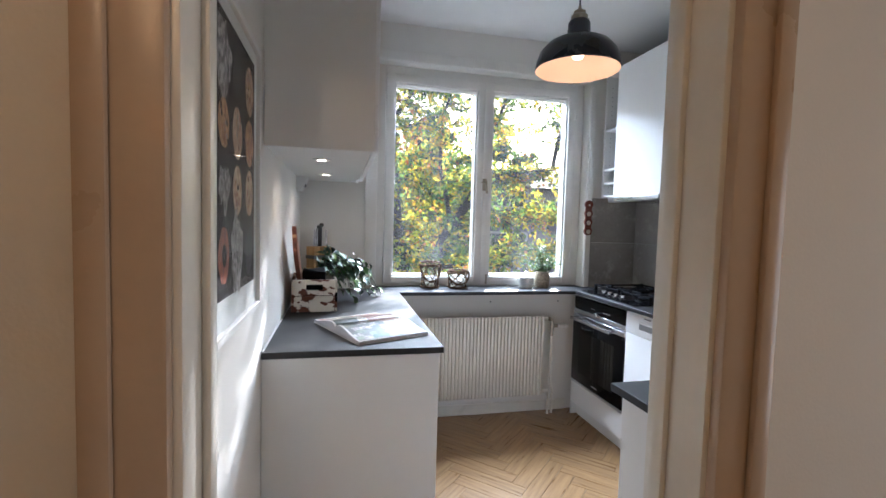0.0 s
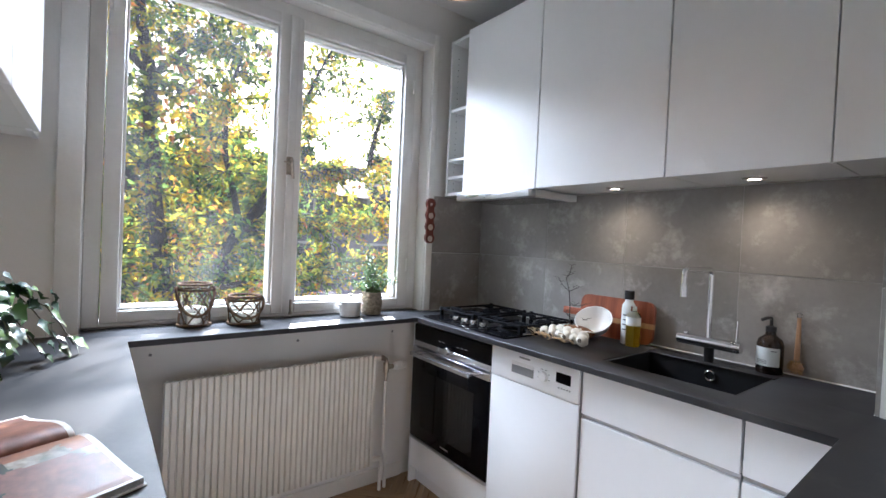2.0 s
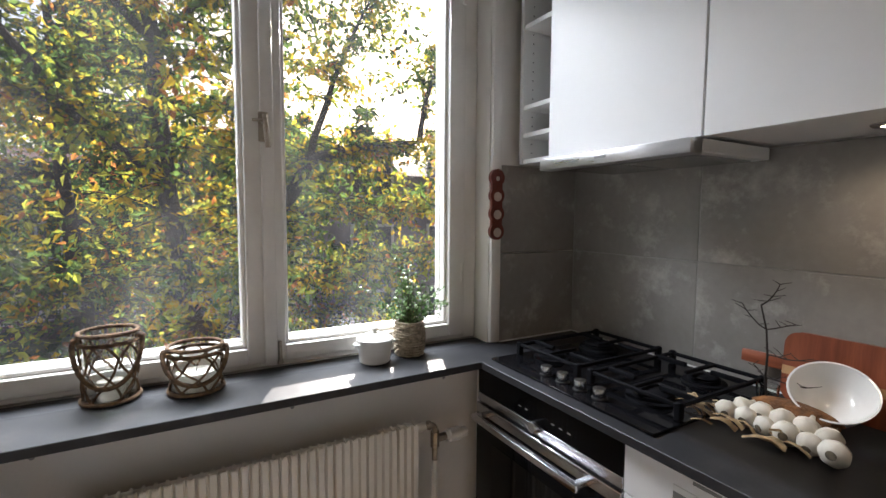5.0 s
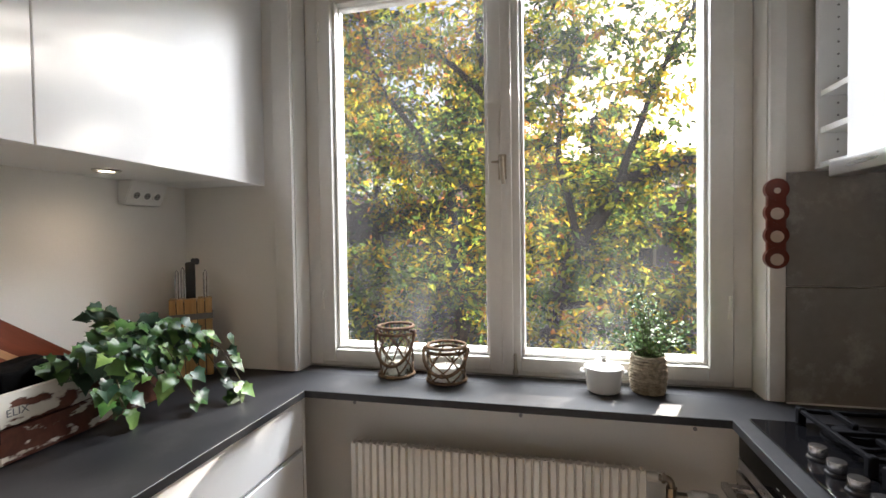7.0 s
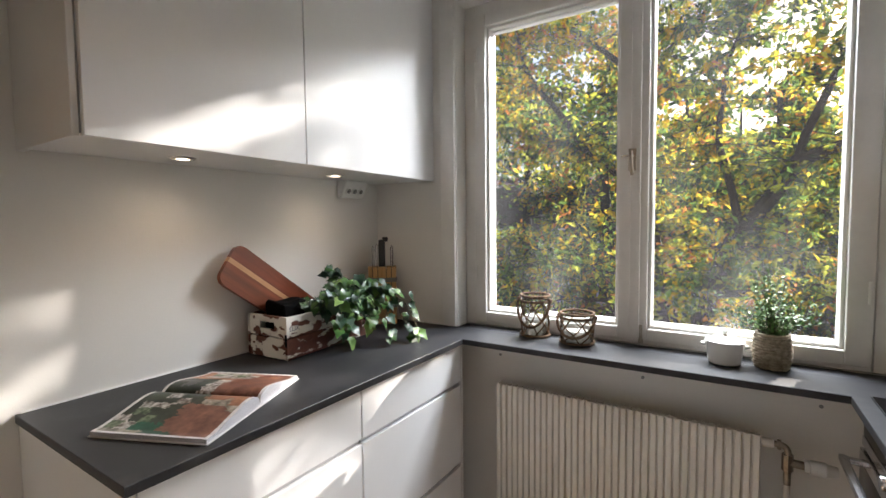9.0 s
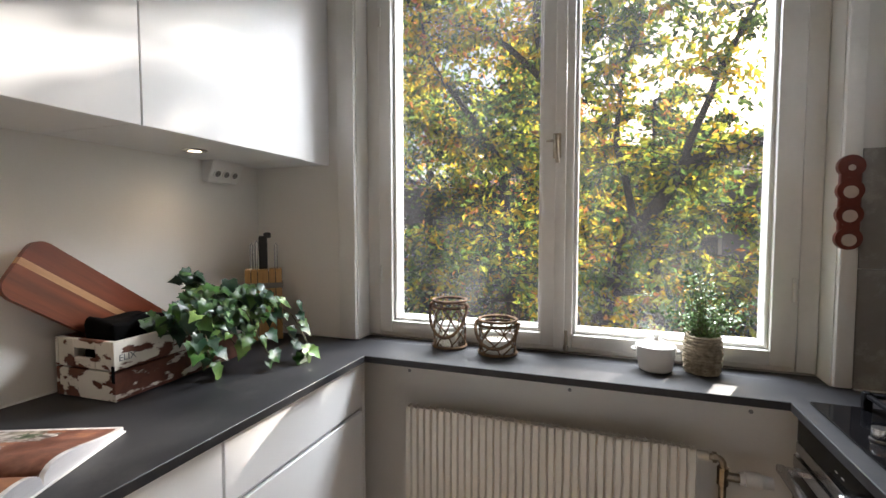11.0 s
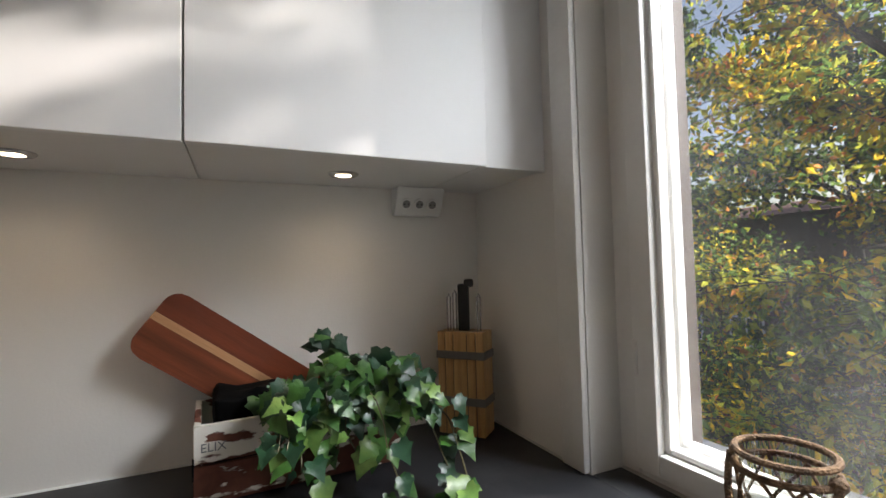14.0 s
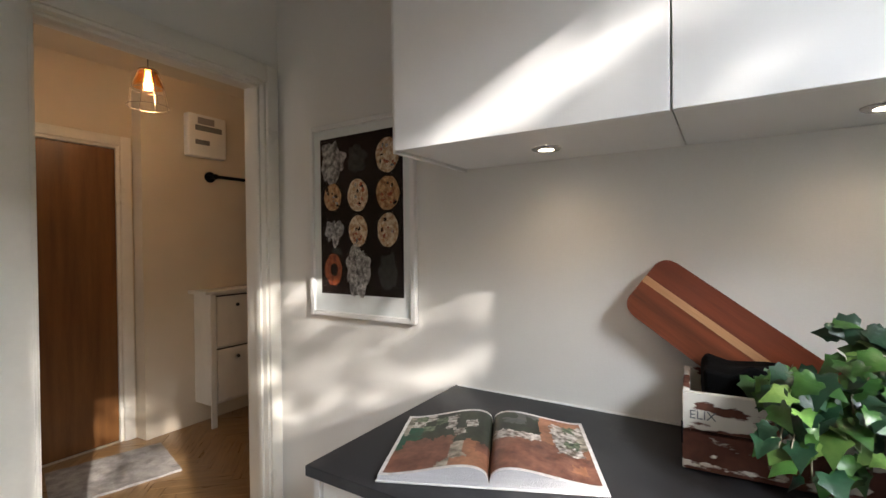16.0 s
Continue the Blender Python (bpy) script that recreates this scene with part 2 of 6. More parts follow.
def cyl(bm, p0, p1, r0, r1=None, seg=20, caps=True):
    p0, p1 = Vector(p0), Vector(p1)
    d = p1 - p0
    q = Vector((0, 0, 1)).rotation_difference(d.normalized()).to_matrix().to_4x4()
    bmesh.ops.create_cone(bm, cap_ends=caps, segments=seg, radius1=r0, radius2=r0 if r1 is None else r1, depth=d.length,
                          matrix=Matrix.Translation((p0 + p1) / 2) @ q)
    return bm


def lathe(bm, prof, centre, seg=32, m=None):
    cx, cy = centre
    rings, made = [], []
    for r, z in prof:
        if r < 1e-5:
            ring = [bm.verts.new((cx, cy, z))]
        else:
            ring = [bm.verts.new((cx + r * math.cos(2 * math.pi * k / seg), cy + r * math.sin(2 * math.pi * k / seg), z)) for k in range(seg)]
        rings.append(ring)
        made += ring
    for a, b in zip(rings, rings[1:]):
        for k in range(seg):
            j = (k + 1) % seg
            if len(a) == 1 and len(b) == 1:
                continue
            if len(a) == 1:
                bm.faces.new((a[0], b[k], b[j]))
            elif len(b) == 1:
                bm.faces.new((a[k], a[j], b[0]))
            else:
                bm.faces.new((a[k], a[j], b[j], b[k]))
    if m is not None:
        bmesh.ops.transform(bm, matrix=m, verts=made)
    return bm


def tube(bm, pts, r, seg=8, closed=False, taper=None):
    pts = [Vector(p) for p in pts]
    n, rings = len(pts), []
    for i, p in enumerate(pts):
        a = pts[(i - 1) % n] if (closed or i > 0) else p
        b = pts[(i + 1) % n] if (closed or i < n - 1) else p
        d = (b - a).normalized()
        u = d.cross(Vector((0.13, 0.21, 0.97)))
        if u.length < 0.05:
            u = d.cross(Vector((1, 0, 0)))
        u.normalize()
        w = d.cross(u)
        rr = r if taper is None else r + (taper - r) * i / max(1, n - 1)
        rings.append([bm.verts.new(p + rr * (u * math.cos(2 * math.pi * k / seg) + w * math.sin(2 * math.pi * k / seg))) for k in range(seg)])
    for i in range(n if closed else n - 1):
        a, b = rings[i], rings[(i + 1) % n]
        for k in range(seg):
            j = (k + 1) % seg
            bm.faces.new((a[k], a[j], b[j], b[k]))
    if not closed:
        bm.faces.new(rings[0][::-1]), bm.faces.new(rings[-1])
    return bm


def arc(pts, n=6, r=0.02):
    """Rounds the corners of a path."""
    pts = [Vector(p) for p in pts]
    out = [pts[0]]
    for a, b, c in zip(pts, pts[1:], pts[2:]):
        u, w = (a - b).normalized(), (c - b).normalized()
        p, q = b + u * r, b + w * r
        for k in range(n + 1):
            s = k / n
            out.append(p * (1 - s) ** 2 + b * 2 * s * (1 - s) + q * s * s)
    return out + [pts[-1]]


def panel_hole(bm, axis, at, depth, u0, u1, z0, z1, holes):
    """A wall slab at axis = at .. at + depth, spanning u and z, built of blocks around its openings."""
    us = sorted({u0, u1, *[h[0] for h in holes], *[h[1] for h in holes]})
    zs = sorted({z0, z1, *[h[2] for h in holes], *[h[3] for h in holes]})
    for ua, ub in zip(us, us[1:]):
        for za, zb in zip(zs, zs[1:]):
            um, zm = (ua + ub) / 2, (za + zb) / 2
            if any(h[0] < um < h[1] and h[2] < zm < h[3] for h in holes):
                continue
            if axis == "y":
                box(bm, ua, at, za, ub, at + depth, zb)
            else:
                box(bm, at, ua, za, at + depth, ub, zb)
    bmesh.ops.remove_doubles(bm, verts=bm.verts[:], dist=1e-5)
    seen = {}
    bm.verts.index_update()
    for f in bm.faces[:]:
        seen.setdefault(tuple(sorted(v.index for v in f.verts)), []).append(f)
    bmesh.ops.delete(bm, geom=[f for fs in seen.values() if len(fs) > 1 for f in fs], context="FACES_ONLY")
    return bm


# ---------------------------------------------------------------- the plan, in metres
WX = 2.40                    # tiled face of the hob wall
WY = 0.19                    # inner face of the window wall
BY = -2.10                   # kitchen face of the door wall
HY = -2.22                   # hall face of the door wall
CZ = 2.62                    # ceiling
TZ = 0.90                    # worktops
LZ = 1.583                   # underside of the wall cabinets on the plain wall
HALL_Y = -3.95               # far wall of the hall
WIN = (0.48, 1.985, 0.90, 2.38)
DOOR = (0.055, 0.815, 0.0, 2.03)

# setting: shell
lone("wall_window", panel_hole(B(), "y", WY, 0.30, -0.12, 2.53, -0.05, CZ + 0.1, [WIN]), WALL, "off-white painted window wall", "wall", kind="structure")
lone("wall_left", box(B(), -0.12, BY, -0.05, 0.0, WY, CZ + 0.1), WALL, "off-white painted kitchen wall", "wall", kind="structure")
lone("wall_right", box(B(), WX + 0.012, BY, -0.05, WX + 0.13, WY, CZ + 0.1), WALL, "off-white painted wall behind the hob", "wall", kind="structure")
lone("wall_door", panel_hole(B(), "y", HY, BY - HY, -2.0, 3.2, -0.05, CZ + 0.1, [DOOR]), [WALL], "painted wall with the kitchen doorway", "wall", kind="structure")
lone("wall_shaft", box(B(), 2.115, BY, 0.0, WX + 0.011, -1.672, CZ), WALL, "boxed-in white corner shaft", "wall", kind="structure")
lone("ceiling", box(B(), -0.12, BY, CZ, 2.53, WY, CZ + 0.1), CEIL, "plain white ceiling", "ceiling", kind="structure")
lone("ceiling_hall", box(B(), -2.0, -4.7, 2.60, 3.2, HY, 2.70), HALL_WALL, "plain hall ceiling", "ceiling", kind="structure")
lone("wall_hall_far", panel_hole(B(), "y", -4.20, 0.12, -0.31, 3.2, -0.05, 2.7, [(-0.23, 0.66, 0.0, 2.06)]), HALL_WALL, "beige hall wall with the flat's door", "wall", kind="structure")
lone("wall_hall_step", box(B(), -2.0, -4.20, -0.05, -0.311, HALL_Y, 2.7), HALL_WALL, "beige hall wall behind the shoe cabinet", "wall", kind="structure")
lone("wall_hall_left", box(B(), -2.12, -4.7, -0.05, -2.001, HY, 2.7), HALL_WALL, "beige hall end wall", "wall", kind="structure")
# the opening in this unseen end wall is added to hold the hall's fill lamp
lone("wall_hall_right", panel_hole(B(), "x", 3.201, 0.10, -4.7, HY, -0.05, 2.7, [(-3.7, -2.7, 0.0, 2.06)]), HALL_WALL, "beige hall end wall with an opening added for a fill lamp", "wall", kind="structure")
# unseen backing, added to close the opening behind the fill lamp
b = box(B(), 3.62, -4.7, -0.05, 3.72, HY, 2.7)
for a in ((-4.7, -4.6, -0.05, 2.7), (HY - 0.1, HY, -0.05, 2.7), (-4.6, HY - 0.1, 2.6, 2.7), (-4.6, HY - 0.1, -0.05, -0.01)):
    box(b, 3.302, a[0], a[2], 3.619, a[1], a[3])
lone("wall_fill_backing", b, HALL_WALL, "unseen box of walls closing the opening behind the fill lamp", "wall", kind="structure")
lone("wall_stair_side", box(B(), -0.6, -4.7, -0.05, 1.4, -4.6, 2.6), HALL_WALL, "wall behind the flat's door", "wall", kind="structure")
floor = lone("floor", box(B(), -2.12, -4.7, -0.06, 3.3, WY + 0.02, -0.011), UNDERFLOOR, "oiled oak herringbone parquet floor", "floor", kind="structure")

# ---------------------------------------------------------------- window
win = thing("window_1", (1.23, 0.30, TZ), "old white-painted double casement window with two sashes", "window", kind="structure")
bm = B()
for x0, x1, z0, z1 in ((0.48, 0.535, 0.904, 2.38), (1.93, 1.985, 0.904, 2.38), (0.535, 1.93, 2.325, 2.38), (0.535, 1.93, 0.904, 0.922)):
    box(bm, x0, 0.275, z0, x1, 0.40, z1, 0.004)
part("window_frame", bm, FRAME, win)
bm = B()
for x0, x1, z0, z1 in ((0.405, 0.478, 0.902, 2.445), (1.987, 2.028, 0.902, 2.445), (0.478, 1.987, 2.382, 2.445)):
    box(bm, x0, 0.172, z0, x1, 0.19, z1, 0.004, 2)
part("casing", bm, FRAME, win)


def sash(x0, x1, g0, g1):
    s = B()
    for a, b, c, d in ((x0, g0, 0.922, 2.325), (g1, x1, 0.922, 2.325), (g0, g1, 0.922, 0.968), (g0, g1, 2.272, 2.325)):
        box(s, a, 0.262, c, b, 0.315, d, 0.005, 2)
    # moulded rebate towards the glass
    for a, b, c, d in ((g0, g0 + 0.012, 0.968, 2.272), (g1 - 0.012, g1, 0.968, 2.272), (g0 + 0.012, g1 - 0.012, 0.968, 0.980), (g0 + 0.012, g1 - 0.012, 2.260, 2.272)):
        box(s, a, 0.281, c, b, 0.312, d, 0.003)
    ob = part("sash", s, FRAME, win)
    o = B()
    for a, b, c, d in ((x0 + 0.01, g0 + 0.012, 0.93, 2.32), (g1 - 0.012, x1 - 0.01, 0.93, 2.32), (g0 + 0.012, g1 - 0.012, 0.93, 0.985), (g0 + 0.012, g1 - 0.012, 2.255, 2.32)):
        box(o, a, 0.319, c, b, 0.352, d, 0.004)
    part("outer_sash", o, FRAME, win)
    for y in (0.297, 0.334):
        g = part("pane", box(B(), g0 + 0.004, y, 0.972, g1 - 0.004, y + 0.003, 2.268), PANE, ob)
        g.visible_shadow = False
    return ob


left_sash, right_sash = sash(0.537, 1.228, 0.592, 1.176), sash(1.232, 1.928, 1.284, 1.862)
bm = box(B(), 1.222, 0.248, 0.922, 1.258, 0.2615, 2.325, 0.004, 2)
part("meeting_strip", bm, FRAME, win)
bm = B()
box(bm, 1.215, 0.236, 1.575, 1.243, 0.2475, 1.66, 0.003, 2)
cyl(bm, (1.229, 0.24, 1.63), (1.229, 0.205, 1.63), 0.007, seg=12)
tube(bm, arc([(1.229, 0.207, 1.645), (1.231, 0.2, 1.60), (1.236, 0.203, 1.555)], 5, 0.01), 0.0075, 10)
cyl(bm, (1.229, 0.206, 1.63), (1.196, 0.213, 1.63), 0.005, 0.004, seg=10)
part("window_handle", bm, BRASS, win, "worn nickel window handle")
bm = B()
cyl(bm, (1.265, 0.252, 0.925), (1.265, 0.252, 0.985), 0.006, seg=10)
cyl(bm, (1.265, 0.252, 0.915), (1.265, 0.252, 0.93), 0.009, seg=10)
part("bolt", bm, BRASS, win, "small nickel bolt")
for x in (0.545, 1.918):
    for z in (1.12, 2.12):
        part("hinge", cyl(B(), (x, 0.262, z), (x, 0.262, z + 0.07), 0.0065, seg=10), FRAME, win)
bm = box(B(), 0.38, 0.40, 0.86, 2.09, 0.62, 0.885, 0.004)
part("outer_sill", bm, ALU, win, "grey sheet-metal outer sill")

# ---------------------------------------------------------------- worktops
bm = B()
pts = [(0.002, WY - 0.002), (0.002, -1.245), (0.617, -1.245), (0.617, 0.0), (1.838, 0.01), (1.838, -1.648), (1.01, -1.668), (1.01, BY + 0.002),
       (2.113, BY + 0.002), (2.113, -1.671), (WX - 0.002, -1.671), (WX - 0.002, WY - 0.002),
       (1.984, WY - 0.002), (1.984, 0.274), (0.481, 0.274), (0.481, WY - 0.002)]
SINK_BOX = (1.968, 2.345, -1.405, -0.972)
vb = [bm.verts.new((x, y, TZ - 0.022)) for x, y in pts]
fb = bm.faces.new(vb)
ext = bmesh.ops.extrude_face_region(bm, geom=[fb])
bmesh.ops.translate(bm, verts=[v for v in ext["geom"] if isinstance(v, bmesh.types.BMVert)], vec=(0, 0, 0.022))
bmesh.ops.bevel(bm, geom=[e for e in bm.edges if abs(e.verts[0].co.z - e.verts[1].co.z) < 1e-6 and e.verts[0].co.z > TZ - 0.01], offset=0.0015, segments=1, affect="EDGES")
worktop = lone("worktop", bm, TOP, "continuous dark grey laminate worktop running along the sill", "worktop")
cutter = box(B(), SINK_BOX[0], SINK_BOX[2], 0.5, SINK_BOX[1], SINK_BOX[3], 1.2)
cut_me = solid(cutter, "sink_cut", TOP)
cut_ob = bpy.data.objects.new("sink_cut", cut_me)
scene.collection.objects.link(cut_ob)
md = worktop.modifiers.new("cut", "BOOLEAN")
md.operation, md.object, md.solver = "DIFFERENCE", cut_ob, "EXACT"
bpy.context.view_layer.update()
cut_done = bpy.data.meshes.new_from_object(worktop.evaluated_get(bpy.context.evaluated_depsgraph_get()))
worktop.modifiers.clear()
worktop.data = cut_done
bpy.data.objects.remove(cut_ob)
# pale sealant beads where the worktop meets the walls
bm = B()
for a, b in (((0.004, -1.235, TZ), (0.004, 0.185, TZ)), ((0.004, 0.186, TZ), (0.40, 0.186, TZ)), ((2.031, 0.174, TZ), (2.396, 0.174, TZ)), ((2.396, 0.17, TZ), (2.396, -1.66, TZ)),
             ((2.112, -1.68, TZ), (2.112, -2.09, TZ)), ((2.39, -1.664, TZ), (2.118, -1.664, TZ))):
    cyl(bm, a, b, 0.004, seg=8)
lone("sealant", bm, WHITEPL, "white sealant bead along the worktop's back edge", "sealant", kind="structure")


# ---------------------------------------------------------------- cabinets
def base_unit(x0, x1, y0, y1, face, splits, label, z0=0.09, z1=0.874, inner=None):
    """A base cabinet with drawer fronts towards +x (face=1) or -x (face=-1); grip rails between the fronts."""
    xf = x1 if face > 0 else x0
    ob = thing("base_cabinet", ((x0 + x1) / 2, (y0 + y1) / 2, z0), label, "cabinet", "base cabinets")
    back = xf - face * 0.022
    part("carcass", box(B(), min(back, x0 if face > 0 else x1), y0 + 0.001, z0, max(back, x0 if face > 0 else x1), y1 - 0.001, inner or z1), CAB_SIDE, ob)
    zs = [z0, *splits, z1]
    for a, b in zip(zs, zs[1:]):
        top = b - (0.014 if b < z1 else 0.004)
        fr = part("drawer_front", box(B(), xf - face * 0.02, y0 + 0.002, a + 0.002, xf, y1 - 0.002, top, 0.0015), CAB, ob)
        if b < z1:
            part("grip_rail", box(B(), xf - face * 0.021, y0 + 0.002, b - 0.013, xf - face * 0.012, y1 - 0.002, b), ALU, ob, "slim grey grip rail")
    return ob


base_unit(0.002, 0.597, -0.588, 0.015, 1, [0.36, 0.712], "white base cabinet with three smooth drawers beside the radiator")
base_unit(0.002, 0.597, -1.218, -0.591, 1, [0.36, 0.712], "white base cabinet with three smooth drawers under the open book")
base_unit(1.885, 2.398, -1.447, -0.952, -1, [0.36, 0.715], "white sink cabinet with smooth drawer fronts", inner=0.69)
base_unit(1.885, 2.398, -1.632, -1.45, -1, [0.36, 0.715], "narrow white base cabinet in the corner")
lone("end_panel", box(B(), 0.002, -1.239, 0.0, 0.602, -1.220, 0.876, 0.0015), CAB_SIDE, "plain white end panel of the base cabinets", "panel")
lone("end_panel", box(B(), 0.05, 0.017, 0.0, 0.597, 0.033, 0.876, 0.0015), CAB_SIDE, "plain white side panel beside the radiator", "panel")
lone("end_panel", box(B(), 1.887, 0.094, 0.0, 2.395, 0.110, 0.876, 0.0015), CAB_SIDE, "plain white side panel beside the oven", "panel")
lone("plinth", box(B(), 0.05, -1.218, 0.001, 0.54, 0.013, 0.088), CAB_SIDE, "white plinth under the base cabinets", "plinth")
lone("plinth", box(B(), 1.93, -1.64, 0.001, 2.39, 0.092, 0.088), CAB_SIDE, "white plinth under the oven and dishwasher", "plinth")
bm = box(B(), 1.035, BY + 0.002, 0.0, 1.053, -1.69, 0.876, 0.0015)
lone("end_panel", bm, CAB_SIDE, "plain white end panel of the short counter", "panel")
pen = thing("base_cabinet", (1.5, -1.9, 0), "white base cabinet of the short counter beside the doorway", "cabinet", "base cabinets")
part("carcass", box(B(), 1.055, BY + 0.002, 0.001, 2.112, -1.712, 0.874), CAB_SIDE, pen)
part("door", box(B(), 1.056, -1.711, 0.092, 1.465, -1.692, 0.870, 0.0015), CAB, pen)
part("door", box(B(), 1.469, -1.711, 0.092, 1.882, -1.692, 0.870, 0.0015), CAB, pen)


def wall_unit(xa, xb, y0, y1, face, label, z0=1.553, z1=2.42, rim=True):
    """A wall cabinet hung between xa (wall) and xb (front), with one flat door."""
    ob = thing("wall_cabinet", ((xa + xb) / 2, (y0 + y1) / 2, z0), label, "cabinet", "wall cabinets")
    xin = xb - face * 0.021
    part("carcass", box(B(), min(xa, xin), y0 + 0.0005, z0 + 0.004, max(xa, xin), y1 - 0.0005, z1), CAB_SIDE, ob)
    part("door", box(B(), xb - face * 0.019, y0 + 0.001, z0 - 0.002, xb, y1 - 0.001, z1, 0.0015), CAB, ob)
    return ob


wall_unit(0.002, 0.375, -0.5863, 0.014, 1, "white flat-door wall cabinet beside the window", z0=LZ)
wall_unit(0.002, 0.375, -1.193, -0.5877, 1, "white flat-door wall cabinet above the open book", z0=LZ)
wall_unit(WX - 0.002, 2.06, -0.5385, -0.032, -1, "white flat-door wall cabinet above the hood")
wall_unit(WX - 0.002, 2.06, -1.1135, -0.5415, -1, "white flat-door wall cabinet above the worktop")
wall_unit(WX - 0.002, 2.06, -1.5585, -1.1165, -1, "white flat-door wall cabinet above the sink")
lone("end_panel", box(B(), 0.002, -1.21, LZ - 0.004, 0.360, -1.195, 2.42, 0.0015), CAB_SIDE, "white end panel of the wall cabinets", "panel")
lone("filler_panel", box(B(), 0.338, 0.017, LZ, 0.357, WY - 0.002, 2.42, 0.001), CAB, "white filler strip between wall cabinet and window wall", "panel")
lone("filler_panel", box(B(), 0.004, 0.017, LZ + 0.004, 0.336, WY - 0.002, LZ + 0.02), CAB_SIDE, "white underside of the filler strip", "panel")
lone("filler_panel", box(B(), 2.06, -1.671, 1.553, 2.079, -1.5615, 2.42, 0.001), CAB, "white filler strip between wall cabinet and shaft", "panel")
lone("filler_panel", box(B(), 2.081, -1.671, 1.557, WX - 0.003, -1.5615, 1.573), CAB_SIDE, "white underside of the corner filler", "panel")

# open shelf unit beside the window
sh = thing("shelf_unit", (2.24, 0.052, 1.553), "narrow open white shelf unit with drilled pin holes", "shelf")
part("side", box(B(), 2.08, -0.0305, 1.553, WX - 0.002, -0.016, 2.42, 0.001), CAB_SIDE, sh)
part("side", box(B(), 2.08, 0.127, 1.553, WX - 0.002, 0.142, 2.42, 0.001), CAB_SIDE, sh)
part("back", box(B(), WX - 0.012, -0.015, 1.569, WX - 0.003, 0.126, 2.404), CAB_SIDE, sh)
for z in (1.553, 1.645, 1.742, 2.02, 2.404):
    part("shelf", box(B(), 2.085, -0.015, z, WX - 0.0125, 0.126, z + 0.016, 0.001), CAB_SIDE, sh)
for x in (2.125, 2.345):
    for k in range(24):
        z = 1.595 + k * 0.032
        if min(abs(z - s - 0.008) for s in (1.645, 1.742, 2.02)) > 0.015:
            for y, d in ((-0.0162, 1), (0.1272, -1)):
                part("pin_hole", cyl(B(), (x, y, z), (x, y + d * 0.0012, z), 0.0028, seg=8), GAP, sh)
jar = lone("drinking_glass", lathe(B(), [(0, 1.759), (0.026, 1.759), (0.03, 1.765), (0.033, 1.86), (0.031, 1.86), (0.027, 1.768), (0, 1.766)], (2.22, 0.055), 24),
           glass("clear_glass"), "clear drinking glass on the open shelf", "glass", at=(2.22, 0.055, 1.759))

# ---------------------------------------------------------------- downlights
BULB = glow("downlight_glow", (1.0, 0.84, 0.62), 6.0)
for x, y, z in ((0.172, -0.88, LZ + 0.004), (0.172, -0.268, LZ + 0.004), (2.265, -0.803, 1.557), (2.265, -1.316, 1.557)):
    ob = thing("downlight", (x, y, z), "round recessed metal downlight, switched on", "lamp", "cabinet downlights")
    part("ring", lathe(B(), [(0.020, z - 0.001), (0.020, z - 0.006), (0.032, z - 0.006), (0.036, z - 0.003), (0.036, z - 0.001)], (x, y), 28), STEEL, ob)
    part("lens", lathe(B(), [(0, z - 0.003), (0.0195, z - 0.003), (0.0195, z - 0.001)], (x, y), 24), BULB, ob, "warm glowing lens")
    lamp = bpy.data.lights.new("downlight_beam", "SPOT")
    lamp.energy, lamp.spot_size, lamp.spot_blend, lamp.shadow_soft_size, lamp.color = 0.55 if x < 1 else 1.0, radians(150), 1.0, 0.02, (1.0, 0.80, 0.58)
    lo = new("downlight_beam", lamp)
    lo.matrix_world = look((x, y, z - 0.012), (x, y, 0))

# ---------------------------------------------------------------- radiator
rad = thing("radiator", (1.17, 0.13, 0.13), "cream enamelled panel radiator with vertical ribs under the sill", "radiator")
bm = B()
n = 37
rx0, rx1, step = 0.737, 1.645, (1.645 - 0.737) / 37
prof = []
for k in range(n):
    a = rx0 + k * step
    prof += [(a, 0.112), (a + 0.2 * step, 0.1), (a + 0.8 * step, 0.1), (a + step * 0.98, 0.112)]
rows = [[bm.verts.new((x, y + dy, z)) for x, y in prof] for z, dy in ((0.145, 0.006), (0.155, 0.0), (0.69, 0.0), (0.70, 0.006))]
for a, b in zip(rows, rows[1:]):
    for k in range(len(prof) - 1):
        bm.faces.new((a[k], a[k + 1], b[k + 1], b[k]))
part("ribbed_panel", bm, ENAMEL, rad, sharp=60)
part("panel", box(B(), rx0, 0.118, 0.145, rx1, 0.135, 0.70, 0.005, 2), ENAMEL, rad)
bm = B()
for k in range(0, n, 1):
    a = rx0 + (k + 0.5) * step
    box(bm, a - 0.0035, 0.102, 0.698, a + 0.0035, 0.133, 0.704)
part("top_grille", bm, ENAMEL, rad)
for z in (0.165, 0.68):
    part("connector", cyl(B(), (rx1, 0.125, z), (rx1 + 0.03, 0.125, z), 0.014, seg=14), ENAMEL, rad)
bm = tube(B(), arc([(1.678, 0.125, 0.68), (1.712, 0.125, 0.68), (1.712, 0.125, 0.56)], 6, 0.022), 0.0095, 12)
cyl(bm, (1.712, 0.125, 0.655), (1.712, 0.125, 0.605), 0.015, seg=8)
cyl(bm, (1.712, 0.125, 0.63), (1.755, 0.125, 0.63), 0.013, seg=8)
cyl(bm, (1.695, 0.125, 0.68), (1.685, 0.125, 0.68), 0.015, seg=6)
part("valve", bm, BRASS, rad, "tarnished brass valve")
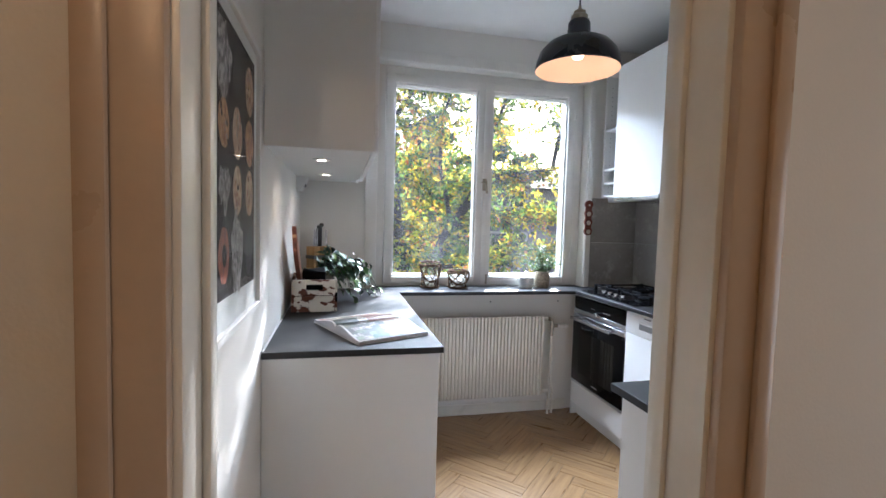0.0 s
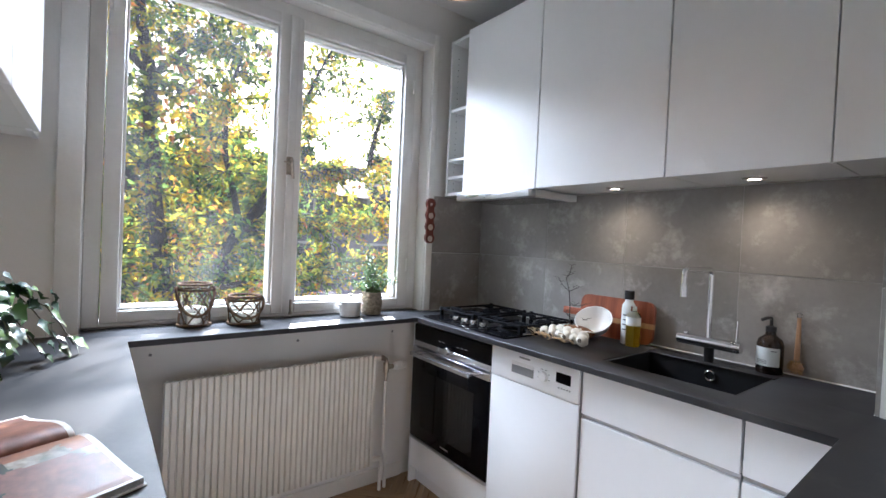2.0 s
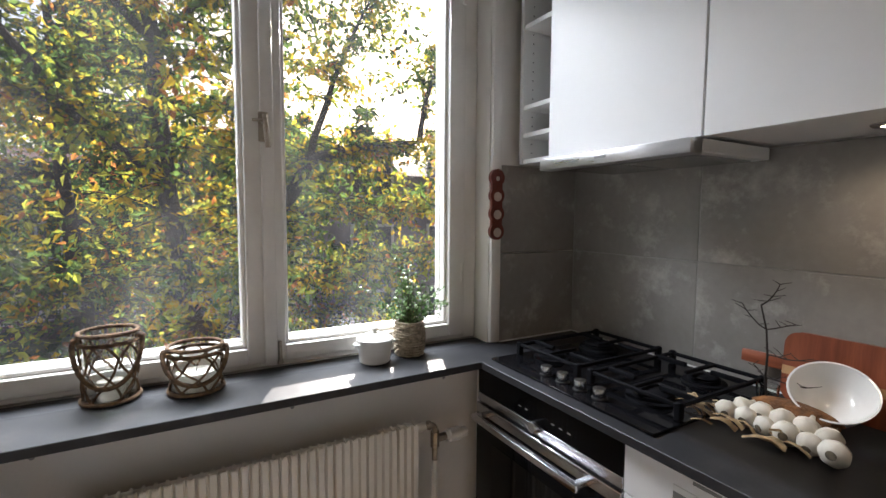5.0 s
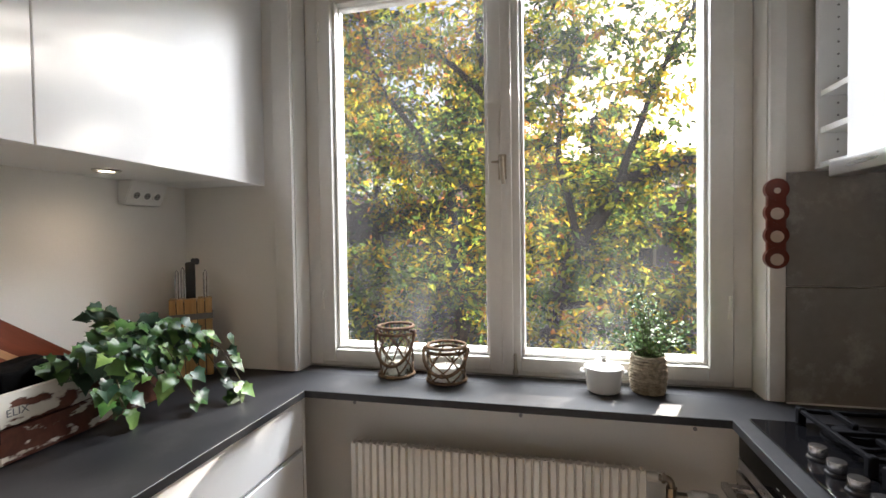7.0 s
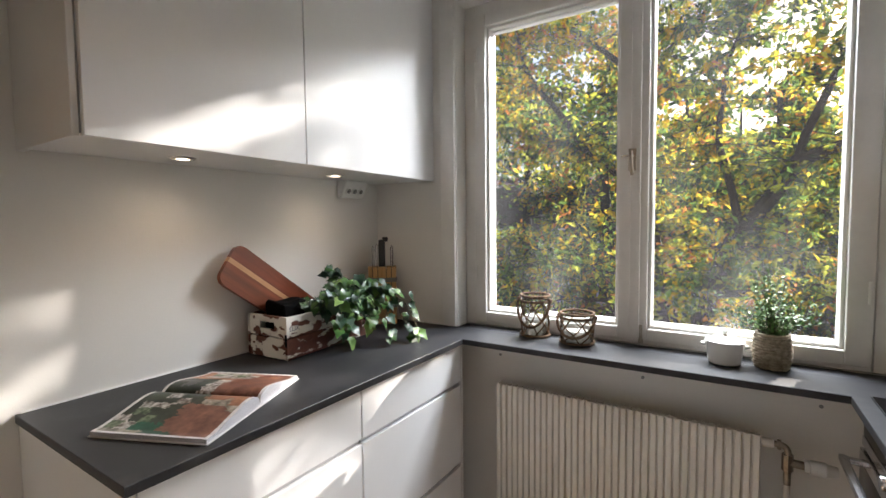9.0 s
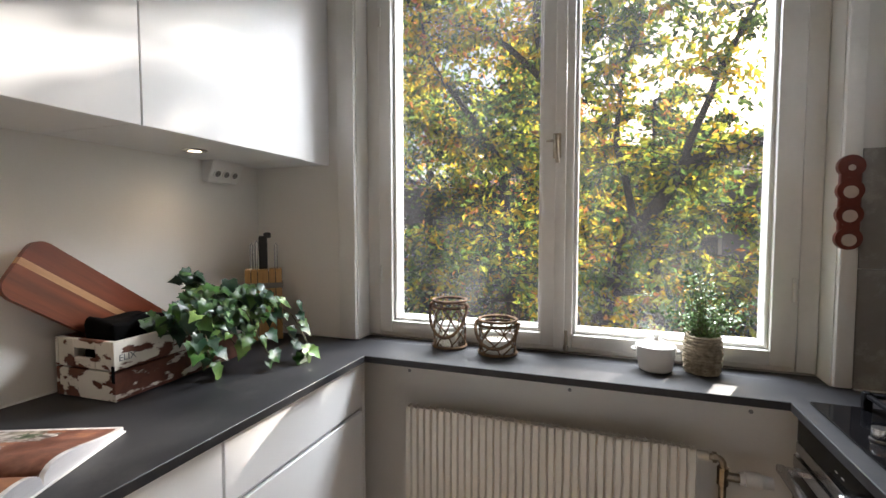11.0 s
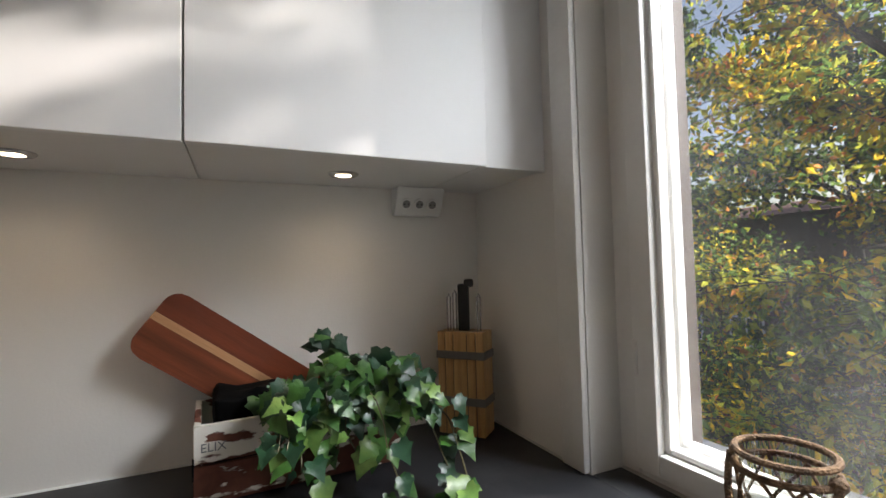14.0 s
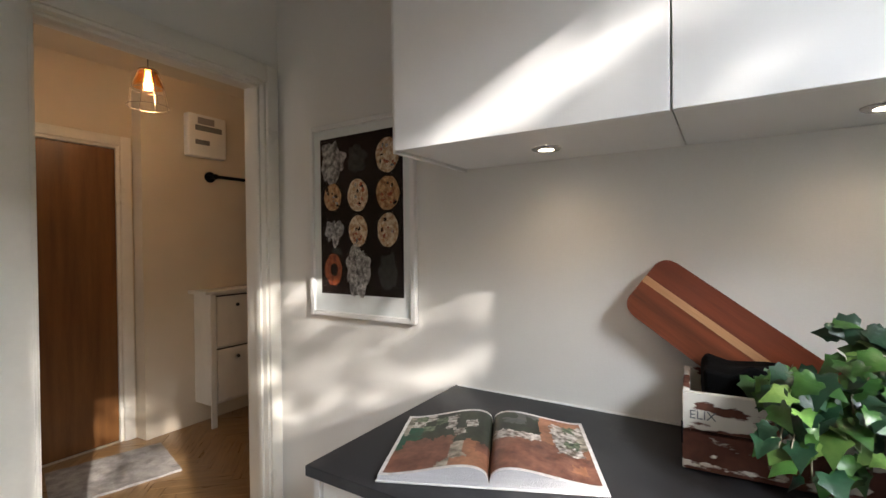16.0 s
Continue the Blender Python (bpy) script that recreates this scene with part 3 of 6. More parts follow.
bm = lathe(B(), [(0, 0), (0.017, 0), (0.017, 0.012), (0.021, 0.014), (0.022, 0.05), (0.018, 0.055), (0.0165, 0.078), (0, 0.08)], (0, 0), 20,
           pose(1.752, 0.125, 0.63, 0, 90, 0))
part("thermostat", bm, WHITEPL, rad, "white ribbed thermostat head")
bm = tube(B(), arc([(1.712, 0.125, 0.56), (1.712, 0.125, 0.22), (1.735, 0.135, 0.17), (1.735, 0.135, 0.0)], 5, 0.02), 0.0085, 10)
part("pipe", bm, ENAMEL, rad)
bm = tube(B(), arc([(1.675, 0.125, 0.165), (1.70, 0.125, 0.165), (1.70, 0.125, 0.0)], 5, 0.015), 0.0085, 10)
cyl(bm, (1.676, 0.125, 0.165), (1.697, 0.125, 0.165), 0.013, seg=8)
part("pipe", bm, ENAMEL, rad)
for x in (0.85, 1.48):
    part("bracket", box(B(), x - 0.015, 0.136, 0.3, x + 0.015, WY + 0.034, 0.6), ENAMEL, rad)
rad.location.y -= 0.035
rad.location.z += 0.012
lone("baseboard", box(B(), 0.60, WY - 0.012, 0.0, 1.884, WY - 0.0005, 0.075, 0.003), TRIM, "white baseboard under the radiator", "baseboard", kind="structure")
for x, y, z in ((1.80, WY, 0.80), (1.285, WY, 0.80), (0.70, WY, 0.80)):
    lone("screw_cap", cyl(B(), (x, y - 0.0025, z), (x, y + 0.001, z), 0.006, seg=12), GAP, "small grey screw cap in the wall", "screw", "screw caps", at=(x, y, z))

# ---------------------------------------------------------------- doorway
dw = thing("door_1", (0.425, -2.16, 0), "cream-painted door frame of the kitchen doorway without its leaf", "door frame", kind="structure")
bm = B()
x0, x1, zt = DOOR[0], DOOR[1], DOOR[3]
box(bm, x0 - 0.001, HY - 0.004, 0, x0 + 0.018, BY + 0.004, zt, 0.003, 2)
box(bm, x1 - 0.018, HY - 0.004, 0, x1 + 0.001, BY + 0.004, zt, 0.003, 2)
box(bm, x0 + 0.018, HY - 0.004, zt - 0.018, x1 - 0.018, BY + 0.004, zt + 0.001, 0.003, 2)
part("jamb", bm, TRIM, dw)
bm = B()
box(bm, x0 + 0.018, BY - 0.052, 0, x0 + 0.03, BY - 0.02, zt - 0.03, 0.003, 2)
box(bm, x1 - 0.03, BY - 0.052, 0, x1 - 0.018, BY - 0.02, zt - 0.03, 0.003, 2)
box(bm, x0 + 0.018, BY - 0.052, zt - 0.03, x1 - 0.018, BY - 0.02, zt - 0.018, 0.003, 2)
part("stop_bead", bm, TRIM, dw)
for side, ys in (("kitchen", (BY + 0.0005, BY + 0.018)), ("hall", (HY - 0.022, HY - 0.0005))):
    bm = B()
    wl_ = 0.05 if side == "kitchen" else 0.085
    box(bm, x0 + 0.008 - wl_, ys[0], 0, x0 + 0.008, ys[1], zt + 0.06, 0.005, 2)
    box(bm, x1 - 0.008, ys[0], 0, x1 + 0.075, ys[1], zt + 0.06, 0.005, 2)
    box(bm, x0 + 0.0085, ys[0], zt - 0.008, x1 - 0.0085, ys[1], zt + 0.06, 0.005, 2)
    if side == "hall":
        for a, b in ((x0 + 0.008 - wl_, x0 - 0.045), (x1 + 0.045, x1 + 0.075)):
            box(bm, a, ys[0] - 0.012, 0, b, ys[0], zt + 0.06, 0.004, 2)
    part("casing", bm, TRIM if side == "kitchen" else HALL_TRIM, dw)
for z in (0.35, 1.72):
    part("hinge", cyl(B(), (x1 - 0.012, HY - 0.03, z), (x1 - 0.012, HY - 0.03, z + 0.09), 0.008, seg=12), TRIM, dw, "painted-over hinge pin")

# ---------------------------------------------------------------- oven
OX = 1.885
ov = thing("oven", (2.1, -0.205, 0.2), "built-in oven with black glass door and steel trim", "oven")
part("body", box(B(), OX + 0.025, -0.498, 0.235, 2.36, 0.090, 0.862), CAB_SIDE, ov)
part("control_panel", box(B(), OX - 0.004, -0.500, 0.772, OX + 0.024, 0.091, 0.857, 0.002), BLACKGLASS, ov)
part("trim_strip", box(B(), OX - 0.006, -0.500, 0.742, OX + 0.024, 0.091, 0.771, 0.002), STEEL, ov, "brushed steel strip")
part("door", box(B(), OX - 0.010, -0.500, 0.265, OX + 0.022, 0.091, 0.700, 0.003, 2), BLACKGLASS, ov)
part("door_top_strip", box(B(), OX - 0.011, -0.500, 0.7015, OX + 0.022, 0.091, 0.735, 0.002), STEEL, ov, "brushed steel strip")
part("window", box(B(), OX - 0.0115, -0.405, 0.335, OX - 0.0102, 0.0, 0.625), OVENGLASS, ov, "dark inspection window")
part("bottom_strip", box(B(), OX - 0.010, -0.500, 0.248, OX + 0.022, 0.091, 0.262, 0.002), ALU, ov)
bm = box(B(), OX - 0.064, -0.415, 0.702, OX - 0.045, 0.045, 0.722, 0.004, 2)
for y in (-0.40, 0.03):
    box(bm, OX - 0.047, y - 0.010, 0.705, OX - 0.008, y + 0.010, 0.720, 0.002)
part("handle", bm, STEEL, ov, "flat brushed steel bar handle")
bm = lathe(B(), [(0, 0), (0.019, 0), (0.019, 0.010), (0.017, 0.024), (0.015, 0.027), (0, 0.027)], (0, 0), 24, pose(OX - 0.005, -0.215, 0.775, 0, -90, 0))
part("knob", bm, STEEL, ov, "round steel knob")
for y in (-0.13, -0.16, -0.27, -0.30, -0.33):
    part("touch_mark", box(B(), OX - 0.0046, y - 0.006, 0.80, OX - 0.0038, y + 0.006, 0.8025), WHITEPL, ov)
part("badge", box(B(), OX - 0.0112, -0.24, 0.292, OX - 0.0098, -0.175, 0.300), STEEL, ov)
lone("filler_panel", box(B(), OX, -0.500, 0.862, OX + 0.018, 0.092, 0.8765, 0.001), CAB, "white strip above the oven", "panel")
lone("filler_panel", box(B(), OX, -0.500, 0.092, OX + 0.018, 0.092, 0.245, 0.0015), CAB, "white drawer front under the oven", "panel")

# ---------------------------------------------------------------- dishwasher
dwm = thing("dishwasher", (2.1, -0.73, 0.09), "narrow white dishwasher with display and dial", "dishwasher")
part("body", box(B(), OX + 0.02, -0.949, 0.09, 2.36, -0.504, 0.874), CAB_SIDE, dwm)
part("door", box(B(), OX - 0.008, -0.947, 0.105, OX + 0.018, -0.506, 0.742, 0.003, 2), CAB, dwm)
part("control_panel", box(B(), OX - 0.010, -0.947, 0.745, OX + 0.018, -0.506, 0.871, 0.004, 2), CAB, dwm)
gy = (-0.625, -0.74)
# no hollow here: a flat grey plate carries the grip's shade
bm = B()
box(bm, OX - 0.0112, gy[1], 0.782, OX - 0.0098, gy[0], 0.826, 0.001)
part("grip_recess_shade", bm, GAP, dwm, "flat grey plate in place of the grip's shaded hollow")
part("grip_lip", box(B(), OX - 0.013, gy[1], 0.814, OX - 0.010, gy[0], 0.828, 0.001), WHITEPL, dwm)
bm = lathe(B(), [(0, 0), (0.019, 0), (0.018, 0.012), (0.010, 0.014), (0, 0.014)], (0, 0), 24, pose(OX - 0.010, -0.79, 0.805, 0, -90, 0))
part("dial", bm, WHITEPL, dwm, "white programme dial")
part("display", box(B(), OX - 0.0116, -0.913, 0.800, OX - 0.0099, -0.847, 0.838, 0.001), BLACKGLASS, dwm, "small dark display")
part("badge", box(B(), OX - 0.0112, -0.72, 0.846, OX - 0.0098, -0.665, 0.853), GAP, dwm)
for k in range(5):
    part("button_mark", cyl(B(), (OX - 0.0115, -0.862 - 0.012 * k, 0.782), (OX - 0.0099, -0.862 - 0.012 * k, 0.782), 0.003, seg=10), GAP, dwm)
for a in range(6):
    an = radians(-20 + 44 * a)
    y, z = -0.79 + 0.027 * math.cos(an), 0.805 + 0.027 * math.sin(an)
    part("dial_mark", box(B(), OX - 0.0112, y - 0.004, z - 0.0012, OX - 0.0099, y + 0.004, z + 0.0012), GAP, dwm)
for y in (-0.5025, -0.9495):
    lone("trim_strip", box(B(), OX - 0.002, y - 0.0015, 0.09, OX + 0.015, y + 0.0015, 0.874), GAP, "narrow grey joint beside the dishwasher", "trim", kind="structure")

# ---------------------------------------------------------------- gas hob
hob = thing("gas_hob", (2.12, -0.28, TZ), "black glass gas hob with cast-iron grates", "hob")
part("glass_plate", box(B(), 1.878, -0.575, TZ + 0.0005, 2.37, 0.015, TZ + 0.007, 0.002), BLACKGLASS, hob)
for y in (-0.19, -0.255, -0.32, -0.385):
    k = part("knob", lathe(B(), [(0, TZ + 0.034), (0.0155, TZ + 0.034), (0.0165, TZ + 0.032), (0.0165, TZ + 0.013), (0.0145, TZ + 0.0075)], (1.928, y), 24), STEEL, hob, "brushed steel knob")
    part("knob_ring", lathe(B(), [(0.0146, TZ + 0.012), (0.019, TZ + 0.0105), (0.0195, TZ + 0.0075)], (1.928, y), 24), BLACKPL, k)
for x, y, r in ((2.05, -0.08, 0.036), (2.27, -0.08, 0.046), (2.05, -0.45, 0.046), (2.27, -0.45, 0.036)):
    bu = part("burner", lathe(B(), [(r + 0.022, TZ + 0.0075), (r + 0.020, TZ + 0.013), (r + 0.006, TZ + 0.014), (r + 0.004, TZ + 0.022), (0, TZ + 0.022)], (x, y), 32), IRON, hob)
    part("burner_cap", lathe(B(), [(r, TZ + 0.0225), (r + 0.002, TZ + 0.027), (r - 0.004, TZ + 0.031), (0, TZ + 0.033)], (x, y), 32), IRON, bu)
for y0, y1 in ((-0.255, 0.0), (-0.56, -0.305)):
    g = B()
    zt_, rr = TZ + 0.046, 0.0055
    xs = (1.985, 2.345)
    for y in (y0, y1):
        box(g, xs[0], y - rr, zt_ - 0.010, xs[1], y + rr, zt_, 0.002)
    for x in xs:
        box(g, x - rr, y0, zt_ - 0.010, x + rr, y1, zt_, 0.002)
    ym = (y0 + y1) / 2
    box(g, xs[0], ym - rr, zt_ - 0.010, 2.11, ym + rr, zt_, 0.002)
    box(g, 2.21, ym - rr, zt_ - 0.010, xs[1], ym + rr, zt_, 0.002)
    for x in (2.05, 2.27):
        box(g, x - rr, y0, zt_ - 0.010, x + rr, ym - 0.035, zt_ + 0.003, 0.002)
        box(g, x - rr, ym + 0.035, zt_ - 0.010, x + rr, y1, zt_ + 0.003, 0.002)
    for x in xs:
        for y in (y0, y1):
            box(g, x - 0.009, y - 0.009, TZ + 0.0075, x + 0.009, y + 0.009, zt_ + 0.004, 0.003)
    part("grate", g, IRON, hob, "heavy cast-iron pan grate")

# ---------------------------------------------------------------- hood
hd = thing("cooker_hood", (2.2, -0.285, 1.51), "slim pull-out cooker hood under the wall cabinet", "cooker hood")
part("body", box(B(), 2.072, -0.534, 1.518, 2.372, -0.036, 1.5495, 0.002), WHITEPL, hd)
part("front_bar", box(B(), 2.022, -0.536, 1.512, 2.0705, -0.034, 1.5475, 0.004, 2), ALU, hd, "silver pull-out front bar")
for y0, y1 in ((-0.275, -0.06), (-0.505, -0.285)):
    part("grease_filter", box(B(), 2.09, y0, 1.5145, 2.34, y1, 1.5175), STEEL, hd, "perforated metal filter")
part("badge", box(B(), 2.0206, -0.30, 1.527, 2.0223, -0.26, 1.534), GAP, hd)

# ---------------------------------------------------------------- sink and tap
sx0, sx1, sy0, sy1 = SINK_BOX
sk = thing("sink", ((sx0 + sx1) / 2, (sy0 + sy1) / 2, 0.70), "black composite sink set into the worktop", "sink")
bm = B()
ix0, ix1, iy0, iy1, zb = sx0 + 0.012, 2.285, sy0 + 0.012, sy1 - 0.012, 0.71
box(bm, sx0 + 0.001, sy0 + 0.001, zb, ix0, sy1 - 0.001, TZ - 0.004)
box(bm, ix1, sy0 + 0.001, zb, sx1 - 0.001, sy1 - 0.001, TZ - 0.004)
box(bm, ix0, sy0 + 0.001, zb, ix1, iy0, TZ - 0.004)
box(bm, ix0, iy1, zb, ix1, sy1 - 0.001, TZ - 0.004)
box(bm, sx0 + 0.001, sy0 + 0.001, zb - 0.012, sx1 - 0.001, sy1 - 0.001, zb)
part("basin", bm, SINK, sk)
part("rim", box(B(), ix1 - 0.012, sy0 + 0.002, TZ - 0.0035, sx1 - 0.003, sy1 - 0.002, TZ + 0.0005, 0.0015), SINK, sk)
bm = tube(B(), [(ix1 - 0.003, -1.205 + 0.017 * math.cos(a), 0.858 + 0.017 * math.sin(a)) for a in np.linspace(0, 2 * math.pi, 25)[:-1]], 0.003, 8, True)
part("overflow_ring", bm, CHROME, sk, "chrome overflow ring")
part("drain", lathe(B(), [(0, zb + 0.004), (0.03, zb + 0.004), (0.04, zb + 0.001)], (2.12, -1.19), 28), STEEL, sk)

tp = thing("kitchen_tap", (2.318, -1.185, TZ), "chrome kitchen tap with squared swivel spout and lever", "tap")
part("base", cyl(B(), (2.316, -1.185, TZ), (2.316, -1.185, TZ + 0.062), 0.017, seg=24), BLACKPL, tp, "dark base collar")
part("mixer_body", cyl(B(), (2.305, -1.285, TZ + 0.072), (2.305, -1.085, TZ + 0.072), 0.0205, seg=28), CHROME, tp)
for y0, y1 in ((-1.0845, -1.078), (-1.2855, -1.292)):
    part("end_cap", cyl(B(), (2.305, y0, TZ + 0.072), (2.305, y1, TZ + 0.072), 0.019, seg=28), CHROME, tp)
part("spout", tube(B(), arc([(2.305, -1.185, TZ + 0.088), (2.305, -1.185, 1.238), (2.115, -1.175, 1.238), (2.115, -1.175, 1.155)], 7, 0.022), 0.0105, 16), CHROME, tp)
part("aerator", cyl(B(), (2.115, -1.175, 1.185), (2.115, -1.175, 1.146), 0.0135, seg=20), CHROME, tp)
part("lever", tube(B(), [(2.305, -1.275, TZ + 0.09), (2.305, -1.278, TZ + 0.165)], 0.0045, 12), CHROME, tp)
part("stop_knob", box(B(), 2.298, -1.115, TZ + 0.092, 2.312, -1.10, TZ + 0.1, 0.001), CHROME, tp)

# ---------------------------------------------------------------- things on the hob side
AMBER = mat("dark_amber_glass", (0.018, 0.008, 0.004), 0.08, var=0.05, bump=0, spec=0.6)
PAPER = mat("paper_label", (0.74, 0.77, 0.76), 0.7, var=0.03, scale=20, fine=120)
INK = mat("grey_ink", (0.16, 0.17, 0.18), 0.7, var=0.05)


def band(r, z0, z1, c, a0, a1, n=14):
    b = B()
    lo = [b.verts.new((c[0] + r * math.cos(a), c[1] + r * math.sin(a), z0)) for a in np.linspace(a0, a1, n)]
    hi = [b.verts.new((c[0] + r * math.cos(a), c[1] + r * math.sin(a), z1)) for a in np.linspace(a0, a1, n)]
    for k in range(n - 1):
        b.faces.new((lo[k], lo[k + 1], hi[k + 1], hi[k]))
    return b


c = (2.352, -1.362)
soap = thing("soap_bottle", (*c, TZ), "dark brown soap bottle with pale label and black pump", "bottle")
part("bottle", lathe(B(), [(0, TZ + 0.001), (0.036, TZ + 0.001), (0.039, TZ + 0.006), (0.039, TZ + 0.098), (0.034, TZ + 0.115), (0.016, TZ + 0.13), (0.014, TZ + 0.142), (0, TZ + 0.142)], c, 32), AMBER, soap)
lb = part("label", band(0.0396, TZ + 0.028, TZ + 0.09, c, radians(120), radians(240)), PAPER, soap, "pale printed paper label")
part("print_bar", band(0.04, TZ + 0.078, TZ + 0.081, c, radians(200), radians(225), 5), INK, lb)
for k in range(3):
    part("print_bar", band(0.04, TZ + 0.036 + 0.005 * k, TZ + 0.038 + 0.005 * k, c, radians(140), radians(185), 5), INK, lb)
bm = lathe(B(), [(0.016, TZ + 0.1425), (0.016, TZ + 0.158), (0.008, TZ + 0.161), (0.005, TZ + 0.163), (0.005, TZ + 0.186), (0, TZ + 0.187)], c, 20)
tube(bm, [(c[0] - 0.002, c[1], TZ + 0.187), (c[0] - 0.02, c[1] + 0.008, TZ + 0.187), (c[0] - 0.036, c[1] + 0.016, TZ + 0.181)], 0.0055, 8)
part("pump", bm, BLACKPL, soap)

BEECH = wood("pale_beech", (0.42, 0.24, 0.13), (0.58, 0.36, 0.21), 0.5, "z", 5)
BRISTLE = mat("plant_bristle", (0.52, 0.33, 0.15), 0.8, var=0.2, scale=60, fine=200)
brush = thing("dish_brush", (2.375, -1.435, TZ), "wooden dish brush leaning against the tiles", "brush")
part("handle", tube(B(), [(2.372, -1.432, TZ + 0.055), (2.384, -1.43, TZ + 0.15), (2.391, -1.428, TZ + 0.195)], 0.0085, 10, taper=0.0055), BEECH, brush, "turned beech handle")
part("hanging_loop", tube(B(), [(2.391 + 0.001, -1.428 + 0.007 * math.cos(a), TZ + 0.203 + 0.009 * math.sin(a)) for a in np.linspace(0, 6.28, 13)[:-1]], 0.0013, 6, True), STEEL, brush)
bm = B()
rng = random.Random(5)
hc = Vector((2.366, -1.434, TZ + 0.033))
for k in range(420):
    d = Vector((rng.gauss(0, 1), rng.gauss(0, 1), rng.gauss(0, 0.8))).normalized()
    d.x = -abs(d.x) if rng.random() < 0.8 else d.x * 0.4
    p = hc + d * 0.013
    q = hc + d * rng.uniform(0.027, 0.0325)
    w = d.cross(Vector((0.3, 0.5, 0.8))).normalized() * 0.0012
    bm.faces.new([bm.verts.new(v) for v in (p - w, p + w, q)])
part("bristles", bm, BRISTLE, brush, "fanned plant-fibre bristles")
part("head", lathe(B(), [(0, -0.014), (0.016, -0.012), (0.02, 0), (0.014, 0.014), (0, 0.018)], (0, 0), 20, Matrix.Translation(hc)), BEECH, brush)

ACACIA = wood("acacia", (0.16, 0.035, 0.015), (0.34, 0.095, 0.04), 0.4, "y", 3.0)
PALEWOOD = wood("sapwood", (0.45, 0.24, 0.11), (0.62, 0.38, 0.19), 0.4, "y", 3.0)


def strip_board(name, lab, parent_at, m, length, width, thick, strips, handle=0.0):
    """A rounded board of glued strips along local x, thickness along local z."""
    ob = thing(name, parent_at, lab, "cutting board")
    rad = 0.036

    def inset(y):
        d = max(0.0, rad - (width / 2 - abs(y)))
        return rad - math.sqrt(max(0.0, rad * rad - d * d))

    v = -width / 2
    for share, material in strips:
        w = width * share
        b = B()
        ys_ = [v + w * t / 16 for t in range(17)]
        ring_ = [(inset(y), y) for y in ys_] + [(length - inset(y), y) for y in reversed(ys_)]
        low_, top_ = [b.verts.new((x, y, 0)) for x, y in ring_], [b.verts.new((x, y, thick)) for x, y in ring_]
        b.faces.new(low_[::-1]), b.faces.new(top_)
        for k in range(len(ring_)):
            j = (k + 1) % len(ring_)
            b.faces.new((low_[k], low_[j], top_[j], top_[k]))
        bmesh.ops.remove_doubles(b, verts=b.verts[:], dist=1e-5)
        bmesh.ops.transform(b, matrix=m, verts=b.verts[:])
        bmesh.ops.recalc_face_normals(b, faces=b.faces[:])
        st = part("strip", b, material, ob)
        turn = m.to_3x3().to_4x4()
        st.data.transform(turn.inverted())
        st.matrix_local = turn
        v += w
    if handle:
        b = B()
        box(b, -handle, -0.017, 0.001, 0.0, 0.017, thick - 0.001, 0.004, 2)
        bmesh.ops.bevel(b, geom=[e for e in b.edges if abs(e.verts[0].co.x + handle) < 0.01 and abs(e.verts[0].co.z - e.verts[1].co.z) > thick * 0.3], offset=0.012, segments=4, affect="EDGES")
        bmesh.ops.transform(b, matrix=m, verts=b.verts[:])
        part("handle", b, strips[0][1], ob)
    return ob


# board behind the bottles: local x runs along -y, local y up, leaning on the tiles
m = Matrix.Translation((2.352, -0.60, TZ + 0.092)) @ Matrix(((0, 0.10, 0.995, 0), (-1, 0, 0, 0), (0, 0.995, -0.10, 0), (0, 0, 0, 1)))
strip_board("cutting_board", "reddish strip-wood cutting board with handle leaning on the tiles", (2.37, -0.8, TZ), m, 0.355, 0.18, 0.016,
            [(0.38, ACACIA), (0.12, PALEWOOD), (0.5, ACACIA)], handle=0.10)

OIL = glass("olive_oil", (0.75, 0.52, 0.04), 0.0, 1.45)
CLEAR = glass("bottle_glass", (0.93, 0.96, 0.93))
c = (2.285, -0.905)
oil = thing("oil_bottle", (*c, TZ), "small glass bottle half full of yellow oil", "bottle")
part("oil", lathe(B(), [(0, TZ + 0.002), (0.026, TZ + 0.002), (0.028, TZ + 0.005), (0.028, TZ + 0.085), (0, TZ + 0.085)], c, 28), OIL, oil, "yellow oil")
part("bottle", lathe(B(), [(0.029, TZ + 0.085), (0.029, TZ + 0.125), (0.022, TZ + 0.138), (0.012, TZ + 0.145), (0.012, TZ + 0.165)], c, 28), CLEAR, oil)
part("label", band(0.0292, TZ + 0.088, TZ + 0.122, c, radians(110), radians(290)), PAPER, oil, "white label")
c = (2.315, -0.865)
vin = thing("vinegar_bottle", (*c, TZ), "slim white-labelled bottle with black cap", "bottle")
part("bottle", lathe(B(), [(0, TZ + 0.001), (0.027, TZ + 0.001), (0.028, TZ + 0.004), (0.028, TZ + 0.15), (0.024, TZ + 0.168), (0.017, TZ + 0.178), (0.017, TZ + 0.19), (0, TZ + 0.19)], c, 28), PAPER, vin)
part("cap", lathe(B(), [(0.019, TZ + 0.188), (0.02, TZ + 0.19), (0.02, TZ + 0.222), (0.018, TZ + 0.225), (0, TZ + 0.225)], c, 24), BLACKPL, vin)
for k in range(4):
    part("print_bar", band(0.0284, TZ + 0.06 + 0.02 * k, TZ + 0.066 + 0.02 * k, c, radians(160), radians(215 - 8 * k), 6), INK, vin)

